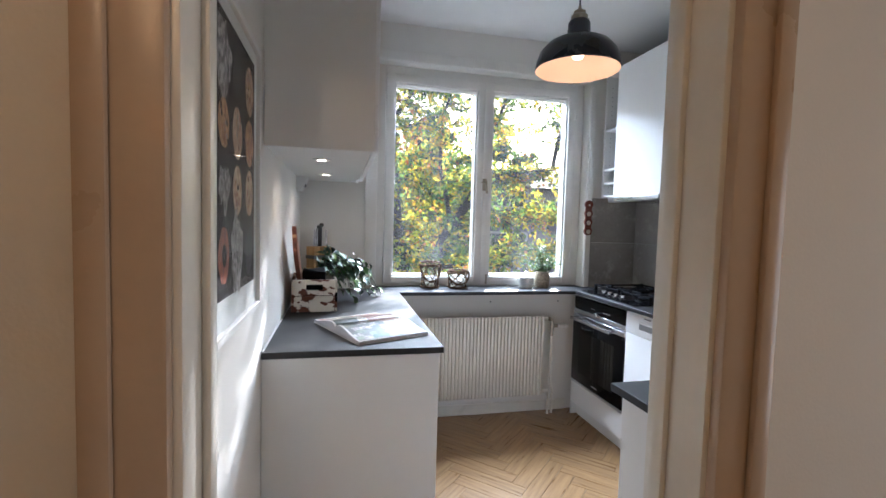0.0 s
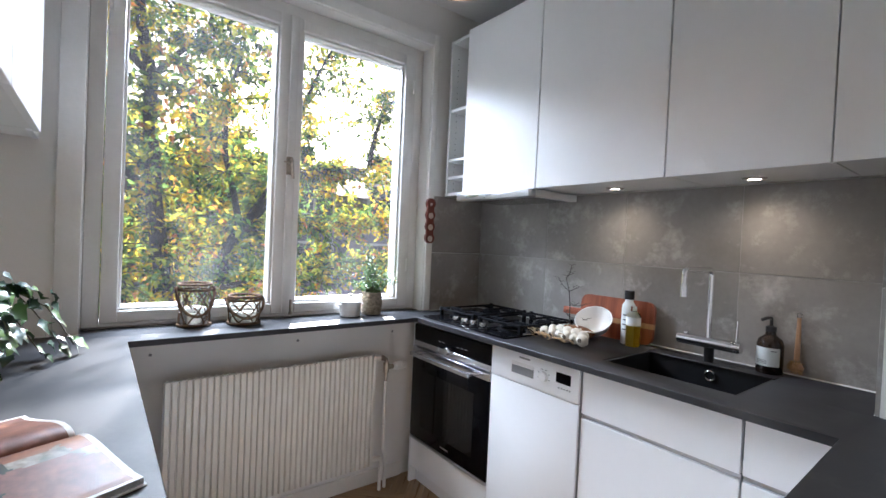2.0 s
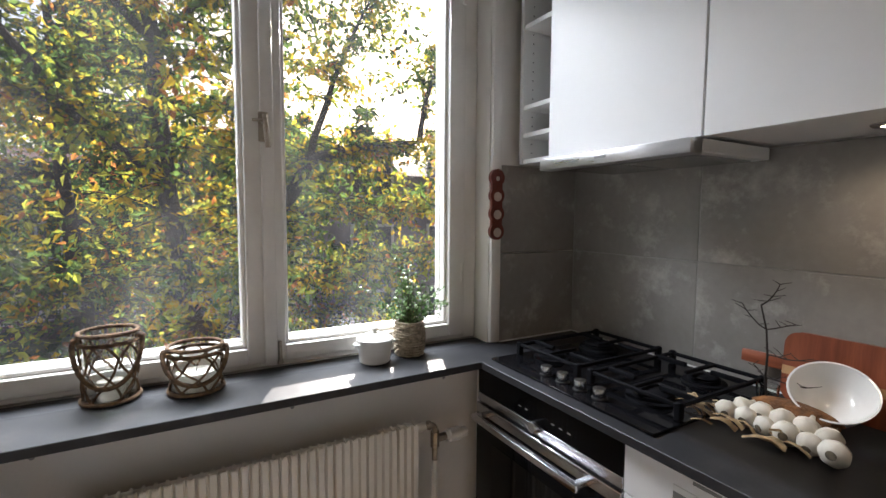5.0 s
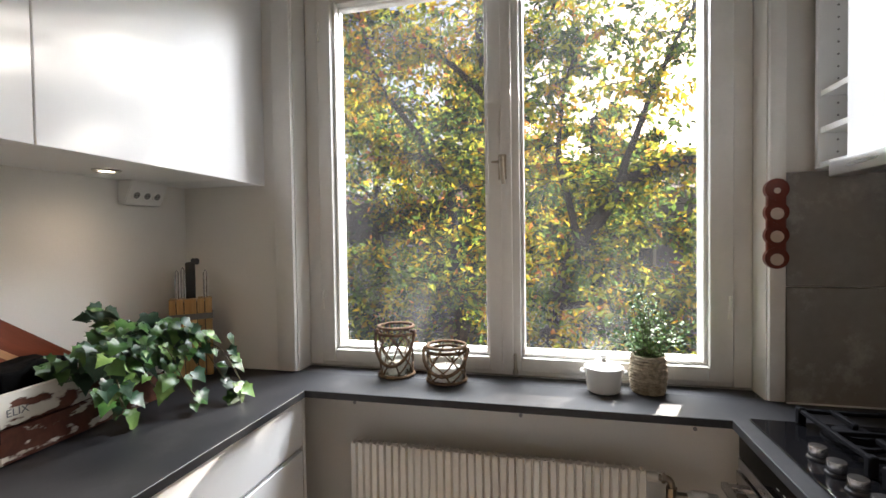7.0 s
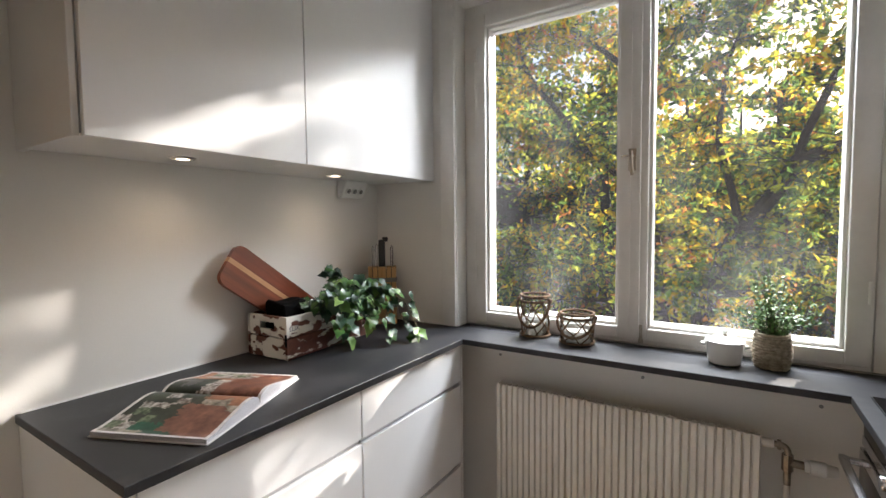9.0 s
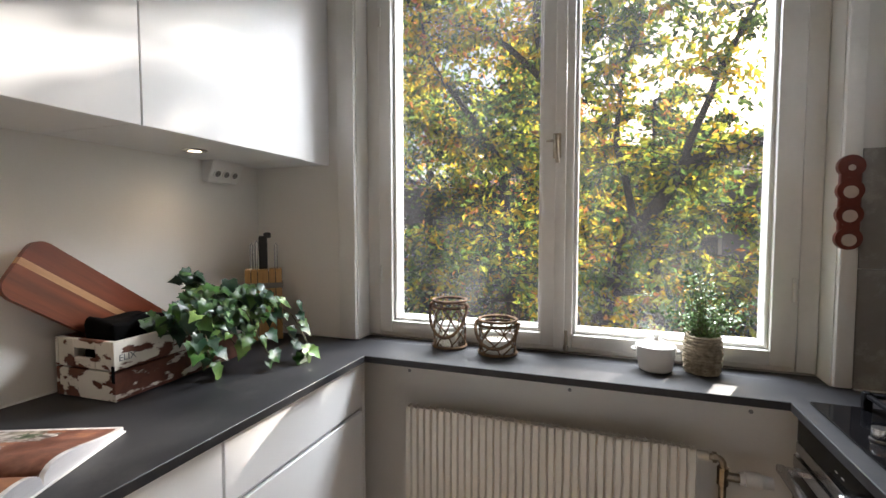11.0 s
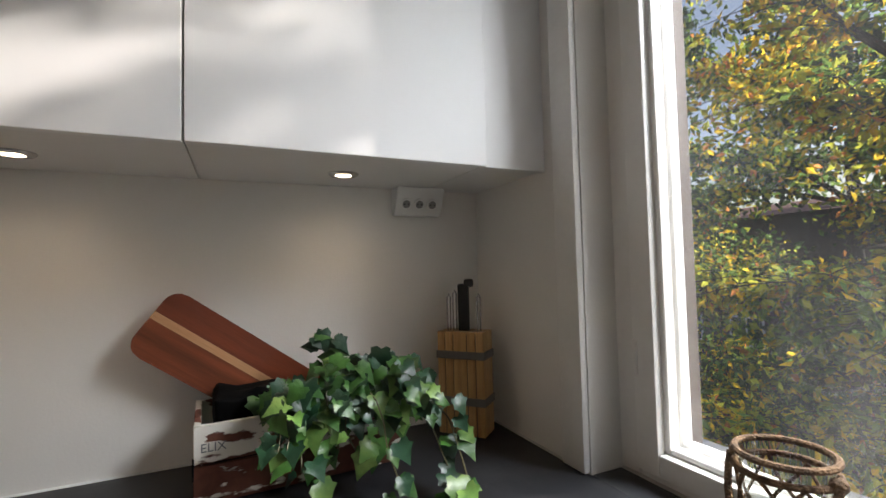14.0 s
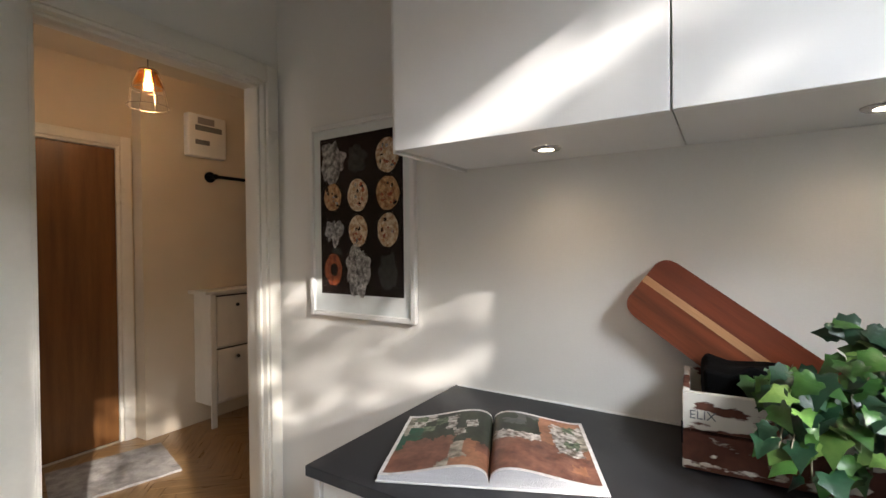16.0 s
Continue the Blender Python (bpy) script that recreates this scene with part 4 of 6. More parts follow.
PORC = mat("white_porcelain", (0.80, 0.79, 0.76), 0.15, var=0.02, scale=6, bump=0.004)
m = Matrix.Translation((2.265, -0.735, TZ + 0.068)) @ pose(0, 0, 0, 0, -38, 18)
bowl = lone("bowl", lathe(B(), [(0, -0.045), (0.03, -0.045), (0.033, -0.042), (0.06, -0.02), (0.078, 0.02), (0.080, 0.026), (0.076, 0.026), (0.056, -0.014), (0.03, -0.034), (0, -0.036)], (0, 0), 36, m),
            PORC, "white porcelain bowl tipped on its side", "bowl", at=(2.265, -0.735, TZ))
FELT = mat("brown_fibre", (0.30, 0.125, 0.04), 0.9, var=0.3, scale=25, fine=180, bump=0.4)
bm = B()
bmesh.ops.create_icosphere(bm, subdivisions=4, radius=1.0)
for v in bm.verts:
    d = v.co.copy()
    s = 1 + 0.16 * noise.noise(d * 3.0) + 0.06 * noise.noise(d * 11.0)
    v.co = Vector((2.205 + 0.034 * d.x * s, -0.69 + 0.085 * d.y * s, TZ + 0.027 + 0.0285 * d.z * min(s, 1.0)))
lone("woven_cloth", bm, FELT, "crumpled brown fibre cloth under the bowl", "cloth", at=(2.205, -0.69, TZ))

TWIG = mat("dark_twig", (0.035, 0.025, 0.02), 0.8, var=0.2, scale=40, fine=200)
tw = thing("twig_plant", (2.285, -0.60, TZ), "bare dark twig standing in a small pot", "branch")
part("pot", lathe(B(), [(0, TZ + 0.001), (0.020, TZ + 0.001), (0.026, TZ + 0.05), (0.023, TZ + 0.05), (0.018, TZ + 0.006), (0, TZ + 0.006)], (2.285, -0.60), 24), CLEAR, tw, "small clear glass")
bm = B()
rng = random.Random(11)


def twig(p, d, ln, r, depth):
    pts = [p]
    for k in range(4):
        d = (d + Vector((rng.gauss(0, 0.12), rng.gauss(0, 0.12), rng.gauss(0, 0.08)))).normalized()
        pts.append(pts[-1] + d * ln / 4)
    tube(bm, pts, r, 6, taper=r * 0.55)
    if depth:
        for k in range(1, 5):
            for s in (1, -1):
                if rng.random() < 0.75:
                    side = Vector((rng.uniform(-0.5, 0.5), s, rng.uniform(0.1, 0.7))).normalized()
                    twig(pts[k], side, ln * rng.uniform(0.18, 0.42), r * 0.6, depth - 1)


twig(Vector((2.285, -0.60, TZ + 0.006)), Vector((0, 0, 1)), 0.255, 0.0032, 2)
part("branch", bm, TWIG, tw)

# garlic plait
GARLIC = mat("garlic_skin", (0.74, 0.68, 0.58), 0.5, var=0.1, scale=30, fine=90, bump=0.05, stretch=(1, 1, 0.2))
HUSK = mat("dry_husk", (0.42, 0.29, 0.15), 0.75, var=0.25, scale=30, fine=120, bump=0.1)
ROOT = mat("garlic_root", (0.20, 0.16, 0.11), 0.9, var=0.3, scale=80)
pl = thing("garlic_plait", (2.12, -0.72, TZ), "plait of white garlic bulbs with dry straw leaves", "garlic")
rng = random.Random(3)
for k in range(11):
    s = k // 2
    y = -0.60 - 0.042 * s - (0.02 if k % 2 else 0)
    x = 2.105 + 0.035 * (k % 2) + rng.uniform(-0.006, 0.006) - 0.006 * s
    r = rng.uniform(0.0215, 0.0255)
    b = B()
    seg, prof = 22, [(0.0, -0.8), (0.28, -0.82), (0.75, -0.6), (1.0, -0.15), (0.92, 0.3), (0.6, 0.62), (0.3, 0.85), (0.2, 1.15), (0.16, 1.35), (0, 1.4)]
    lathe(b, [(a * r, c_ * r) for a, c_ in prof], (0, 0), seg)
    for v in b.verts:
        an = math.atan2(v.co.y, v.co.x)
        f = 1 + 0.07 * abs(math.cos(an * 3.5 + k)) - 0.03
        v.co.x, v.co.y = v.co.x * f, v.co.y * f
    mm = Matrix.Translation((x, y, TZ + r * 0.98 + (0.012 if k % 2 else 0))) @ pose(0, 0, 0, rng.uniform(-20, 20), rng.uniform(55, 95), rng.uniform(-30, 40))
    bmesh.ops.transform(b, matrix=mm, verts=b.verts[:])
    bulb = part("garlic_bulb", b, GARLIC, pl, "papery white garlic bulb")
    b = lathe(B(), [(0, -0.88 * r), (0.33 * r, -0.86 * r), (0.36 * r, -0.78 * r)], (0, 0), 14, mm)
    part("root_plate", b, ROOT, bulb)
bm = B()
for k in range(34):
    y = rng.uniform(-0.80, -0.545)
    p = Vector((2.06 + rng.uniform(-0.015, 0.09), y, TZ + 0.004 + rng.uniform(0, 0.012)))
    d = Vector((rng.uniform(-0.4, 0.4), rng.uniform(0.3, 1.0), rng.uniform(-0.05, 0.25))).normalized()
    w = Vector((rng.uniform(0.5, 1), rng.uniform(-0.4, 0.4), rng.uniform(-0.2, 0.3))).normalized() * rng.uniform(0.003, 0.009)
    ln = rng.uniform(0.04, 0.08)
    ps = [p + d * ln * t + Vector((0, 0, 0.012 * math.sin(t * 3.1) - 0.004)) for t in (0, 0.33, 0.66, 1)]
    for q in ps:
        q.z = max(q.z, TZ + 0.002)
    va = [bm.verts.new(q - w * (1 - 0.7 * t)) for q, t in zip(ps, (0, 0.33, 0.66, 1))]
    vb_ = [bm.verts.new(q + w * (1 - 0.7 * t) + Vector((0, 0, 0.002))) for q, t in zip(ps, (0, 0.33, 0.66, 1))]
    for j in range(3):
        bm.faces.new((va[j], va[j + 1], vb_[j + 1], vb_[j]))
part("straw_leaves", bm, HUSK, pl, "dry straw-coloured leaves")

# red wooden tealight strip on the window casing
REDWOOD = mat("red_stained_wood", (0.17, 0.03, 0.016), 0.35, var=0.2, scale=14, fine=90)
PALE = mat("pale_disc", (0.66, 0.55, 0.47), 0.5, var=0.08, scale=30)
eg = thing("hanging_strip", (1.998, 0.165, 1.28), "dark red wooden strip with pale round inlays on the casing", "ornament")
bm = B()
for k in range(4):
    cyl(bm, (1.998, 0.171, 1.312 + 0.064 * k), (1.998, 0.155, 1.312 + 0.064 * k), 0.030, seg=26)
box(bm, 1.998 - 0.024, 0.156, 1.31, 1.998 + 0.024, 0.170, 1.505, 0.003)
part("strip", bm, REDWOOD, eg)
for k in range(4):
    part("inlay", cyl(B(), (1.998, 0.156, 1.308 + 0.064 * k), (1.998, 0.1535, 1.308 + 0.064 * k), 0.0165 if k < 3 else 0.008, seg=22), PALE, eg, "pale round inlay")

# ---------------------------------------------------------------- crate with ivy
CRATE = chipped("flaking_white_paint", (0.68, 0.65, 0.58), (0.17, 0.055, 0.03), 0.47, 19)
CRATE2 = chipped("worn_red_boards", (0.66, 0.62, 0.55), (0.16, 0.05, 0.028), 0.555, 19)
cr = thing("wooden_crate", (0.123, -0.366, TZ), "old wooden crate with flaking white paint holding ivy", "crate")
cm = Matrix.Translation((0.123, -0.366, TZ)) @ pose(0, 0, 0, 0, 0, 3)
HX, HYC = 0.105, 0.222


def cpart(name, dims, material, parent=cr, label=""):
    b = B()
    for d in dims:
        box(b, *d, 0.002)
    bmesh.ops.transform(b, matrix=cm, verts=b.verts[:])
    return part(name, b, material, parent, label)


for z0, z1, mt in ((0.002, 0.077, CRATE2), (0.081, 0.156, CRATE)):
    cpart("side_board", [(HX - 0.011, -HYC, z0, HX, HYC, z1)], mt)
    cpart("side_board", [(-HX, -HYC, z0, -HX + 0.011, HYC, z1)], mt)
for s in (-1, 1):
    y0, y1 = (-HYC + 0.001, -HYC + 0.014) if s < 0 else (HYC - 0.014, HYC - 0.001)
    cpart("end_board", [(-HX + 0.0115, y0, 0.002, HX - 0.0115, y1, 0.077)], CRATE)
    cpart("end_board", [(-HX + 0.0115, y0, 0.081, -0.038, y1, 0.156), (0.038, y0, 0.081, HX - 0.0115, y1, 0.156),
                        (-0.038, y0, 0.081, 0.038, y1, 0.107), (-0.038, y0, 0.132, 0.038, y1, 0.156)], CRATE, label="end board with a grip hole")
cpart("bottom", [(-HX + 0.0115, -HYC + 0.0145, 0.003, HX - 0.0115, HYC - 0.0145, 0.012)], CRATE2)
for s in (-1, 1):
    cpart("corner_iron", [(HX - 0.010, s * HYC - 0.002 if s > 0 else -HYC - 0.0018, 0.05, HX + 0.0012, s * HYC + 0.0018 if s > 0 else -HYC + 0.002, 0.095)], IRON)
txt = bpy.data.curves.new("lettering", "FONT")
txt.body, txt.size, txt.extrude = "ELIX", 0.024, 0.0004
tob = bpy.data.objects.new("lettering", txt)
scene.collection.objects.link(tob)
bpy.context.view_layer.update()
tme = bpy.data.meshes.new_from_object(tob.evaluated_get(bpy.context.evaluated_depsgraph_get()))
bpy.data.objects.remove(tob)
bm = B()
bm.from_mesh(tme)
bmesh.ops.transform(bm, matrix=cm @ Matrix(((0, 0, 1, HX + 0.0008), (1, 0, 0, -HYC + 0.012), (0, 1, 0, 0.104), (0, 0, 0, 1))), verts=bm.verts[:])
part("lettering", bm, INK, cr, "worn dark stencilled letters")

BLACKBAG = mat("black_liner", (0.003, 0.003, 0.003), 0.9, spec=0.1, var=0.3, scale=20, bump=0.1)
bm = B()
box(bm, -0.056, -0.185, 0.0135, 0.052, -0.02, 0.195, 0.012, 3)
bmesh.ops.subdivide_edges(bm, edges=bm.edges[:], cuts=3, use_grid_fill=True)
for v in bm.verts:
    v.co += Vector((noise.noise(v.co * 23), noise.noise(v.co * 23 + Vector((5, 0, 0))), 0)) * 0.006
    if v.co.z > 0.15:
        v.co.z += 0.02 * noise.noise(v.co * 17)
bmesh.ops.transform(bm, matrix=cm, verts=bm.verts[:])
lone("plant_liner", bm, BLACKBAG, "black liner bag standing in the crate", "bag", at=tuple(cm @ Vector((0, -0.1, 0.014))))

IVY = [mat("ivy_leaf_" + k, a, 0.38, var=0.22, scale=22, fine=80, bump=0.12, col2=b, piece=0.35) for k, a, b in
       (("mid", (0.065, 0.175, 0.032), (0.028, 0.095, 0.02)), ("dark", (0.022, 0.075, 0.035), (0.012, 0.045, 0.022)), ("pale", (0.22, 0.36, 0.085), (0.09, 0.21, 0.045)))]


def ivy_leaf(size, fold, droop):
    b = B()
    half = [(0.0, -0.26), (0.25, -0.40), (0.52, -0.26), (0.50, 0.0), (0.66, 0.18), (0.42, 0.35), (0.24, 0.60), (0.0, 0.92)]
    mid = [(0.0, -0.28), (0, -0.2), (0, -0.1), (0, 0.05), (0, 0.18), (0, 0.32), (0, 0.58), (0.0, 0.95)]
    def zz(x, y):
        return fold * abs(x) - droop * (y + 0.28) ** 2 + 0.05 * math.sin(7 * x + 5 * y)
    rows_ = {}
    for s in (1, -1):
        out = [b.verts.new((s * x * size, y * size, zz(x, y) * size)) for x, y in half[1:-1]]
        rows_[s] = out
    mv = [b.verts.new((x * size, y * size, zz(x, y) * size)) for x, y in mid]
    for s in (1, -1):
        out = rows_[s]
        chain = [mv[0], *out, mv[-1]]
        for k in range(len(mv) - 1):
            vs = [mv[k], chain[k], chain[k + 1], mv[k + 1]]
            vs = [v for i, v in enumerate(vs) if v not in vs[:i]]
            if len(vs) > 2:
                try:
                    b.faces.new(vs)
                except ValueError:
                    pass
    return solid(b, "leaf", IVY[0], 180)


leaf_meshes = []
for mi in range(3):
    for sz, fo, dr in ((0.036, 0.35, 0.25), (0.042, 0.2, 0.4), (0.030, 0.45, 0.15)):
        me = ivy_leaf(sz, fo, dr)
        me.materials.clear()
        me.materials.append(IVY[mi])
        leaf_meshes.append(me)
STEM = mat("ivy_stem", (0.10, 0.09, 0.04), 0.6, var=0.2, scale=40)
im = Matrix.Translation((0.045, -0.022, 0.020)) @ cm
ivy = thing("ivy_plant", tuple(im @ Vector((0, 0.08, 0.1))), "leafy green ivy spilling over the crate", "plant")
rng = random.Random(21)
stems = B()
n_leaf = 0


def put_leaf(p, d, up, material_bias):
    mi = rng.choices((0, 1, 2), material_bias)[0]
    ob = new("leaf", leaf_meshes[mi * 3 + rng.randrange(3)])
    ob.parent = ivy
    z = (up + Vector((rng.gauss(0, 0.25), rng.gauss(0, 0.25), rng.gauss(0, 0.2)))).normalized()
    y = (d - z * d.dot(z)).normalized()
    x = y.cross(z)
    s = rng.uniform(0.65, 1.2)
    ob.matrix_local = Matrix.Translation(p - ORIGIN[ivy.name]) @ Matrix((x, y, z)).transposed().to_4x4() @ Matrix.Scale(s, 4)


# sprawling runners: from inside the crate outwards, over the edge and down to the worktop
runs = []
for k in range(19):
    a = rng.uniform(-0.6, 0.8)
    start = im @ Vector((rng.uniform(-0.05, 0.06), rng.uniform(-0.06, 0.20), 0.13))
    reach = Vector((math.cos(a) * rng.uniform(0.04, 0.20), rng.uniform(-0.09, 0.09), 0))
    peak = rng.uniform(0.02, 0.10)
    drop = rng.choice((0.0, 0.03, 0.08, 0.12)) if reach.x > 0.06 else 0.0
    runs.append((start, reach, peak, drop))
runs += [(im @ Vector((0.05, 0.12, 0.13)), Vector((0.20, 0.05, 0)), 0.05, 0.17), (im @ Vector((0.06, 0.18, 0.13)), Vector((0.22, 0.08, 0)), 0.06, 0.17),
         (im @ Vector((0.05, 0.20, 0.13)), Vector((0.27, 0.09, 0)), 0.06, 0.18), (im @ Vector((0.06, 0.0, 0.13)), Vector((0.09, 0.03, 0)), 0.04, 0.15),
         (im @ Vector((0.0, 0.16, 0.13)), Vector((0.10, 0.12, 0)), 0.10, 0.06), (im @ Vector((0.0, 0.05, 0.13)), Vector((0.03, 0.05, 0)), 0.15, 0.0)]
for start, reach, peak, drop in runs:
    pts = []
    for t in np.linspace(0, 1, 8):
        t = float(t)
        h = peak * math.sin(min(1.0, t * 1.5) * math.pi / 2) - (drop + peak * 0.4) * max(0.0, t - 0.45) ** 1.5 * 2.2
        p = start + reach * t + Vector((0, 0, h))
        p.z = max(p.z, TZ + 0.012)
        p.x = max(p.x, 0.03)
        pts.append(p + Vector((rng.gauss(0, 0.006), rng.gauss(0, 0.006), 0)))
    tube(stems, pts, 0.0016, 5)
    for k in range(1, 8):
        for rep in range((2, 3)[k % 2] if k > 1 else 1):
            d = (pts[k] - pts[k - 1] + Vector((rng.gauss(0.25, 0.5), rng.gauss(0, 0.6), rng.gauss(-0.25, 0.3))) * 0.06).normalized()
            up = Vector((0.55, -0.15, 0.75))
            q = pts[k] + Vector((rng.gauss(0.006, 0.014), rng.gauss(0, 0.016), rng.gauss(0.008, 0.012)))
            q.z = max(q.z, TZ + 0.016)
            low = q.z < 1.03
            put_leaf(q, d, up, (5, 2, 3) if low else (5, 4, 1))
part("runner_stem", stems, STEM, ivy)

# ---------------------------------------------------------------- leaning cutting board, knife block
ax = Vector((0.0, 0.805, -0.593))
upv = Vector((-0.10, 0.59, 0.80)).normalized()
nrm = ax.cross(upv).normalized()
upv = nrm.cross(ax).normalized()
if nrm.x < 0:
    nrm = -nrm
m = Matrix.Translation((0.042, -0.682, 1.257)) @ Matrix((ax, upv, nrm)).transposed().to_4x4()
BOARD = wood("acacia_board", (0.10, 0.020, 0.008), (0.23, 0.052, 0.020), 0.38, "x", 2.4)
BOARD2 = wood("acacia_board_figured", (0.055, 0.014, 0.007), (0.27, 0.070, 0.027), 0.38, "x", 1.6)
SAP = wood("acacia_sapwood", (0.48, 0.25, 0.12), (0.62, 0.38, 0.20), 0.38, "x", 2.4)
strip_board("cutting_board", "reddish acacia cutting board with a pale stripe leaning on the wall", (0.03, -0.5, TZ), m, 0.46, 0.162, 0.018,
            [(0.50, BOARD2), (0.11, SAP), (0.39, BOARD)])

KW = wood("knife_block_wood", (0.40, 0.22, 0.08), (0.60, 0.37, 0.15), 0.45, "z", 6)
u = Vector((0.757, 0.654, 0)).normalized()
w_ = Vector((-u.y, u.x, 0))
kb = thing("knife_block", (0.13, 0.08, TZ), "slatted wooden knife block with grey bands", "knife block")
km = Matrix.Translation((0.098, 0.0, TZ)) @ Matrix((u, w_, Vector((0, 0, 1)))).transposed().to_4x4()


def kpart(name, dims, material, label="", bev=0.0015):
    b = B()
    box(b, *dims, bev)
    bmesh.ops.transform(b, matrix=km, verts=b.verts[:])
    return part(name, b, material, kb, label)


slots = (0.0, 0.023, 0.047, 0.087, 0.112, 0.137)
for a, b_ in zip(slots, slots[1:]):
    kpart("slat", (a + 0.0015, 0.001, 0.002, b_ - 0.0015, 0.075, 0.278), KW)
kpart("core", (0.004, 0.006, 0.0015, 0.133, 0.070, 0.268), BLACKPL)
GREYBAND = mat("grey_band", (0.16, 0.15, 0.14), 0.6, var=0.1)
for z in (0.082, 0.205):
    kpart("band", (-0.002, -0.0015, z, 0.139, 0.077, z + 0.021), GREYBAND, "grey strap")
def kn(name, b, material, label):
    bmesh.ops.transform(b, matrix=km, verts=b.verts[:])
    return part(name, b, material, kb, label)


b = B()
box(b, 0.052, 0.028, 0.272, 0.084, 0.046, 0.408, 0.006, 2)
box(b, 0.070, 0.030, 0.398, 0.098, 0.044, 0.421, 0.006, 2)
kn("knife_handle", b, BLACKPL, "black moulded knife handle")
for x in (0.026, 0.044, 0.115):
    h = 0.380 if x != 0.044 else 0.390
    b = tube(B(), [(x - 0.004, 0.03, 0.27), (x - 0.005, 0.03, h - 0.01), (x, 0.03, h), (x + 0.005, 0.03, h - 0.01), (x + 0.004, 0.03, 0.27)], 0.0026, 8)
    kn("knife_handle", b, STEEL, "slim steel knife handle")

# ---------------------------------------------------------------- socket box under the wall cabinet
sb = thing("socket_box", (0.03, -0.03, 1.51), "white triple power socket mounted in the angle under the cabinet", "socket")
b = B()
prof_ = [(0.001, 1.508), (0.028, 1.508), (0.060, 1.575), (0.062, 1.5855), (0.001, 1.5855)]
va = [b.verts.new((x, -0.092, z)) for x, z in prof_]
vb2 = [b.verts.new((x, 0.052, z)) for x, z in prof_]
b.faces.new(va), b.faces.new(vb2[::-1])
for k in range(5):
    j = (k + 1) % 5
    b.faces.new((va[k], va[j], vb2[j], vb2[k]))
bmesh.ops.bevel(b, geom=b.edges[:], offset=0.003, segments=2, affect="EDGES")
part("housing", b, WHITEPL, sb)
sn = Vector((0.073, 0, -0.034)).normalized()
for y in (-0.062, -0.022, 0.018):
    cpt = Vector((0.045, y, 1.5385))
    so = part("socket", cyl(B(), cpt - sn * 0.002, cpt + sn * 0.0025, 0.0165, seg=28), WHITEPL, sb)
    # raised grey disc, giving the socket's hollow its shade by colour
    part("recess", cyl(B(), cpt + sn * 0.0024, cpt + sn * 0.0034, 0.0115, seg=28), GAP, so)
    tdir = Vector((0.034, 0, 0.073)).normalized()
    for s in (-1, 1):
        q = cpt + Vector((0, s * 0.0055, 0)) + sn * 0.003
        part("pin_hole", cyl(B(), q, q + sn * 0.0012, 0.0022, seg=8), BLACKPL, so)

# ---------------------------------------------------------------- poster
FR = mat("white_frame", (0.80, 0.79, 0.77), 0.35, var=0.02)
PR = mat("dark_print", (0.016, 0.010, 0.009), 0.6, spec=0.08, var=0.3, scale=9, fine=60, bump=0, col2=(0.028, 0.019, 0.017))
po = thing("framed_poster", (0.01, -1.64, 1.43), "white-framed poster of pies and tarts on a dark ground", "picture")
py0, py1, pz0, pz1 = -1.890, -1.388, 1.084, 1.812
bm = B()
f = 0.018
for a in ((py0, py0 + f, pz0, pz1), (py1 - f, py1, pz0, pz1), (py0 + f, py1 - f, pz0, pz0 + f), (py0 + f, py1 - f, pz1 - f, pz1)):
    box(bm, 0.002, a[0], a[2], 0.024, a[1], a[3], 0.002)
part("frame", bm, FR, po)
part("mount", box(B(), 0.003, py0 + f, pz0 + f, 0.012, py1 - f, pz1 - f), PAPER, po, "white paper border")
qy0, qy1, qz0, qz1 = py0 + 0.052, py1 - 0.052, pz0 + 0.085, pz1 - 0.052
pr = part("print", box(B(), 0.0122, qy0, qz0, 0.0128, qy1, qz1), PR, po, "dark printed photograph")
CRUST = mat("print_crust", (0.72, 0.45, 0.22), 0.6, var=0.3, scale=60, fine=160, col2=(0.32, 0.13, 0.045), bump=0)
CREAM = mat("print_cream", (0.80, 0.66, 0.47), 0.6, var=0.3, scale=70, fine=200, col2=(0.42, 0.22, 0.10), bump=0)
FLOUR = mat("print_flour", (0.68, 0.65, 0.62), 0.7, var=0.5, scale=55, fine=160, col2=(0.10, 0.09, 0.09), bump=0)
REDF = mat("print_glaze", (0.50, 0.12, 0.035), 0.5, var=0.3, scale=60, fine=160, col2=(0.22, 0.035, 0.012), bump=0)
DIM = mat("print_dust", (0.075, 0.07, 0.07), 0.7, var=0.5, scale=50, fine=120, col2=(0.02, 0.018, 0.018), bump=0)
rng = random.Random(8)


def blob(y, z, r, rz, x, rough_, hole=0.0):
    b, n = B(), 40
    out, inn = [], []
    for k in range(n):
        a = 2 * math.pi * k / n
        s = 1 + rough_ * noise.noise(Vector((math.cos(a) * 2.2 + y * 9, math.sin(a) * 2.2, z * 9)))
        out.append(b.verts.new((x, y + r * s * math.cos(a), z + rz * s * math.sin(a))))
        if hole:
            inn.append(b.verts.new((x, y + r * hole * math.cos(a) + 0.004, z + rz * hole * math.sin(a))))
    if hole:
        for k in range(n):
            j = (k + 1) % n
            b.faces.new((out[k], out[j], inn[j], inn[k]))
    else:
        b.faces.new(out)
    return b


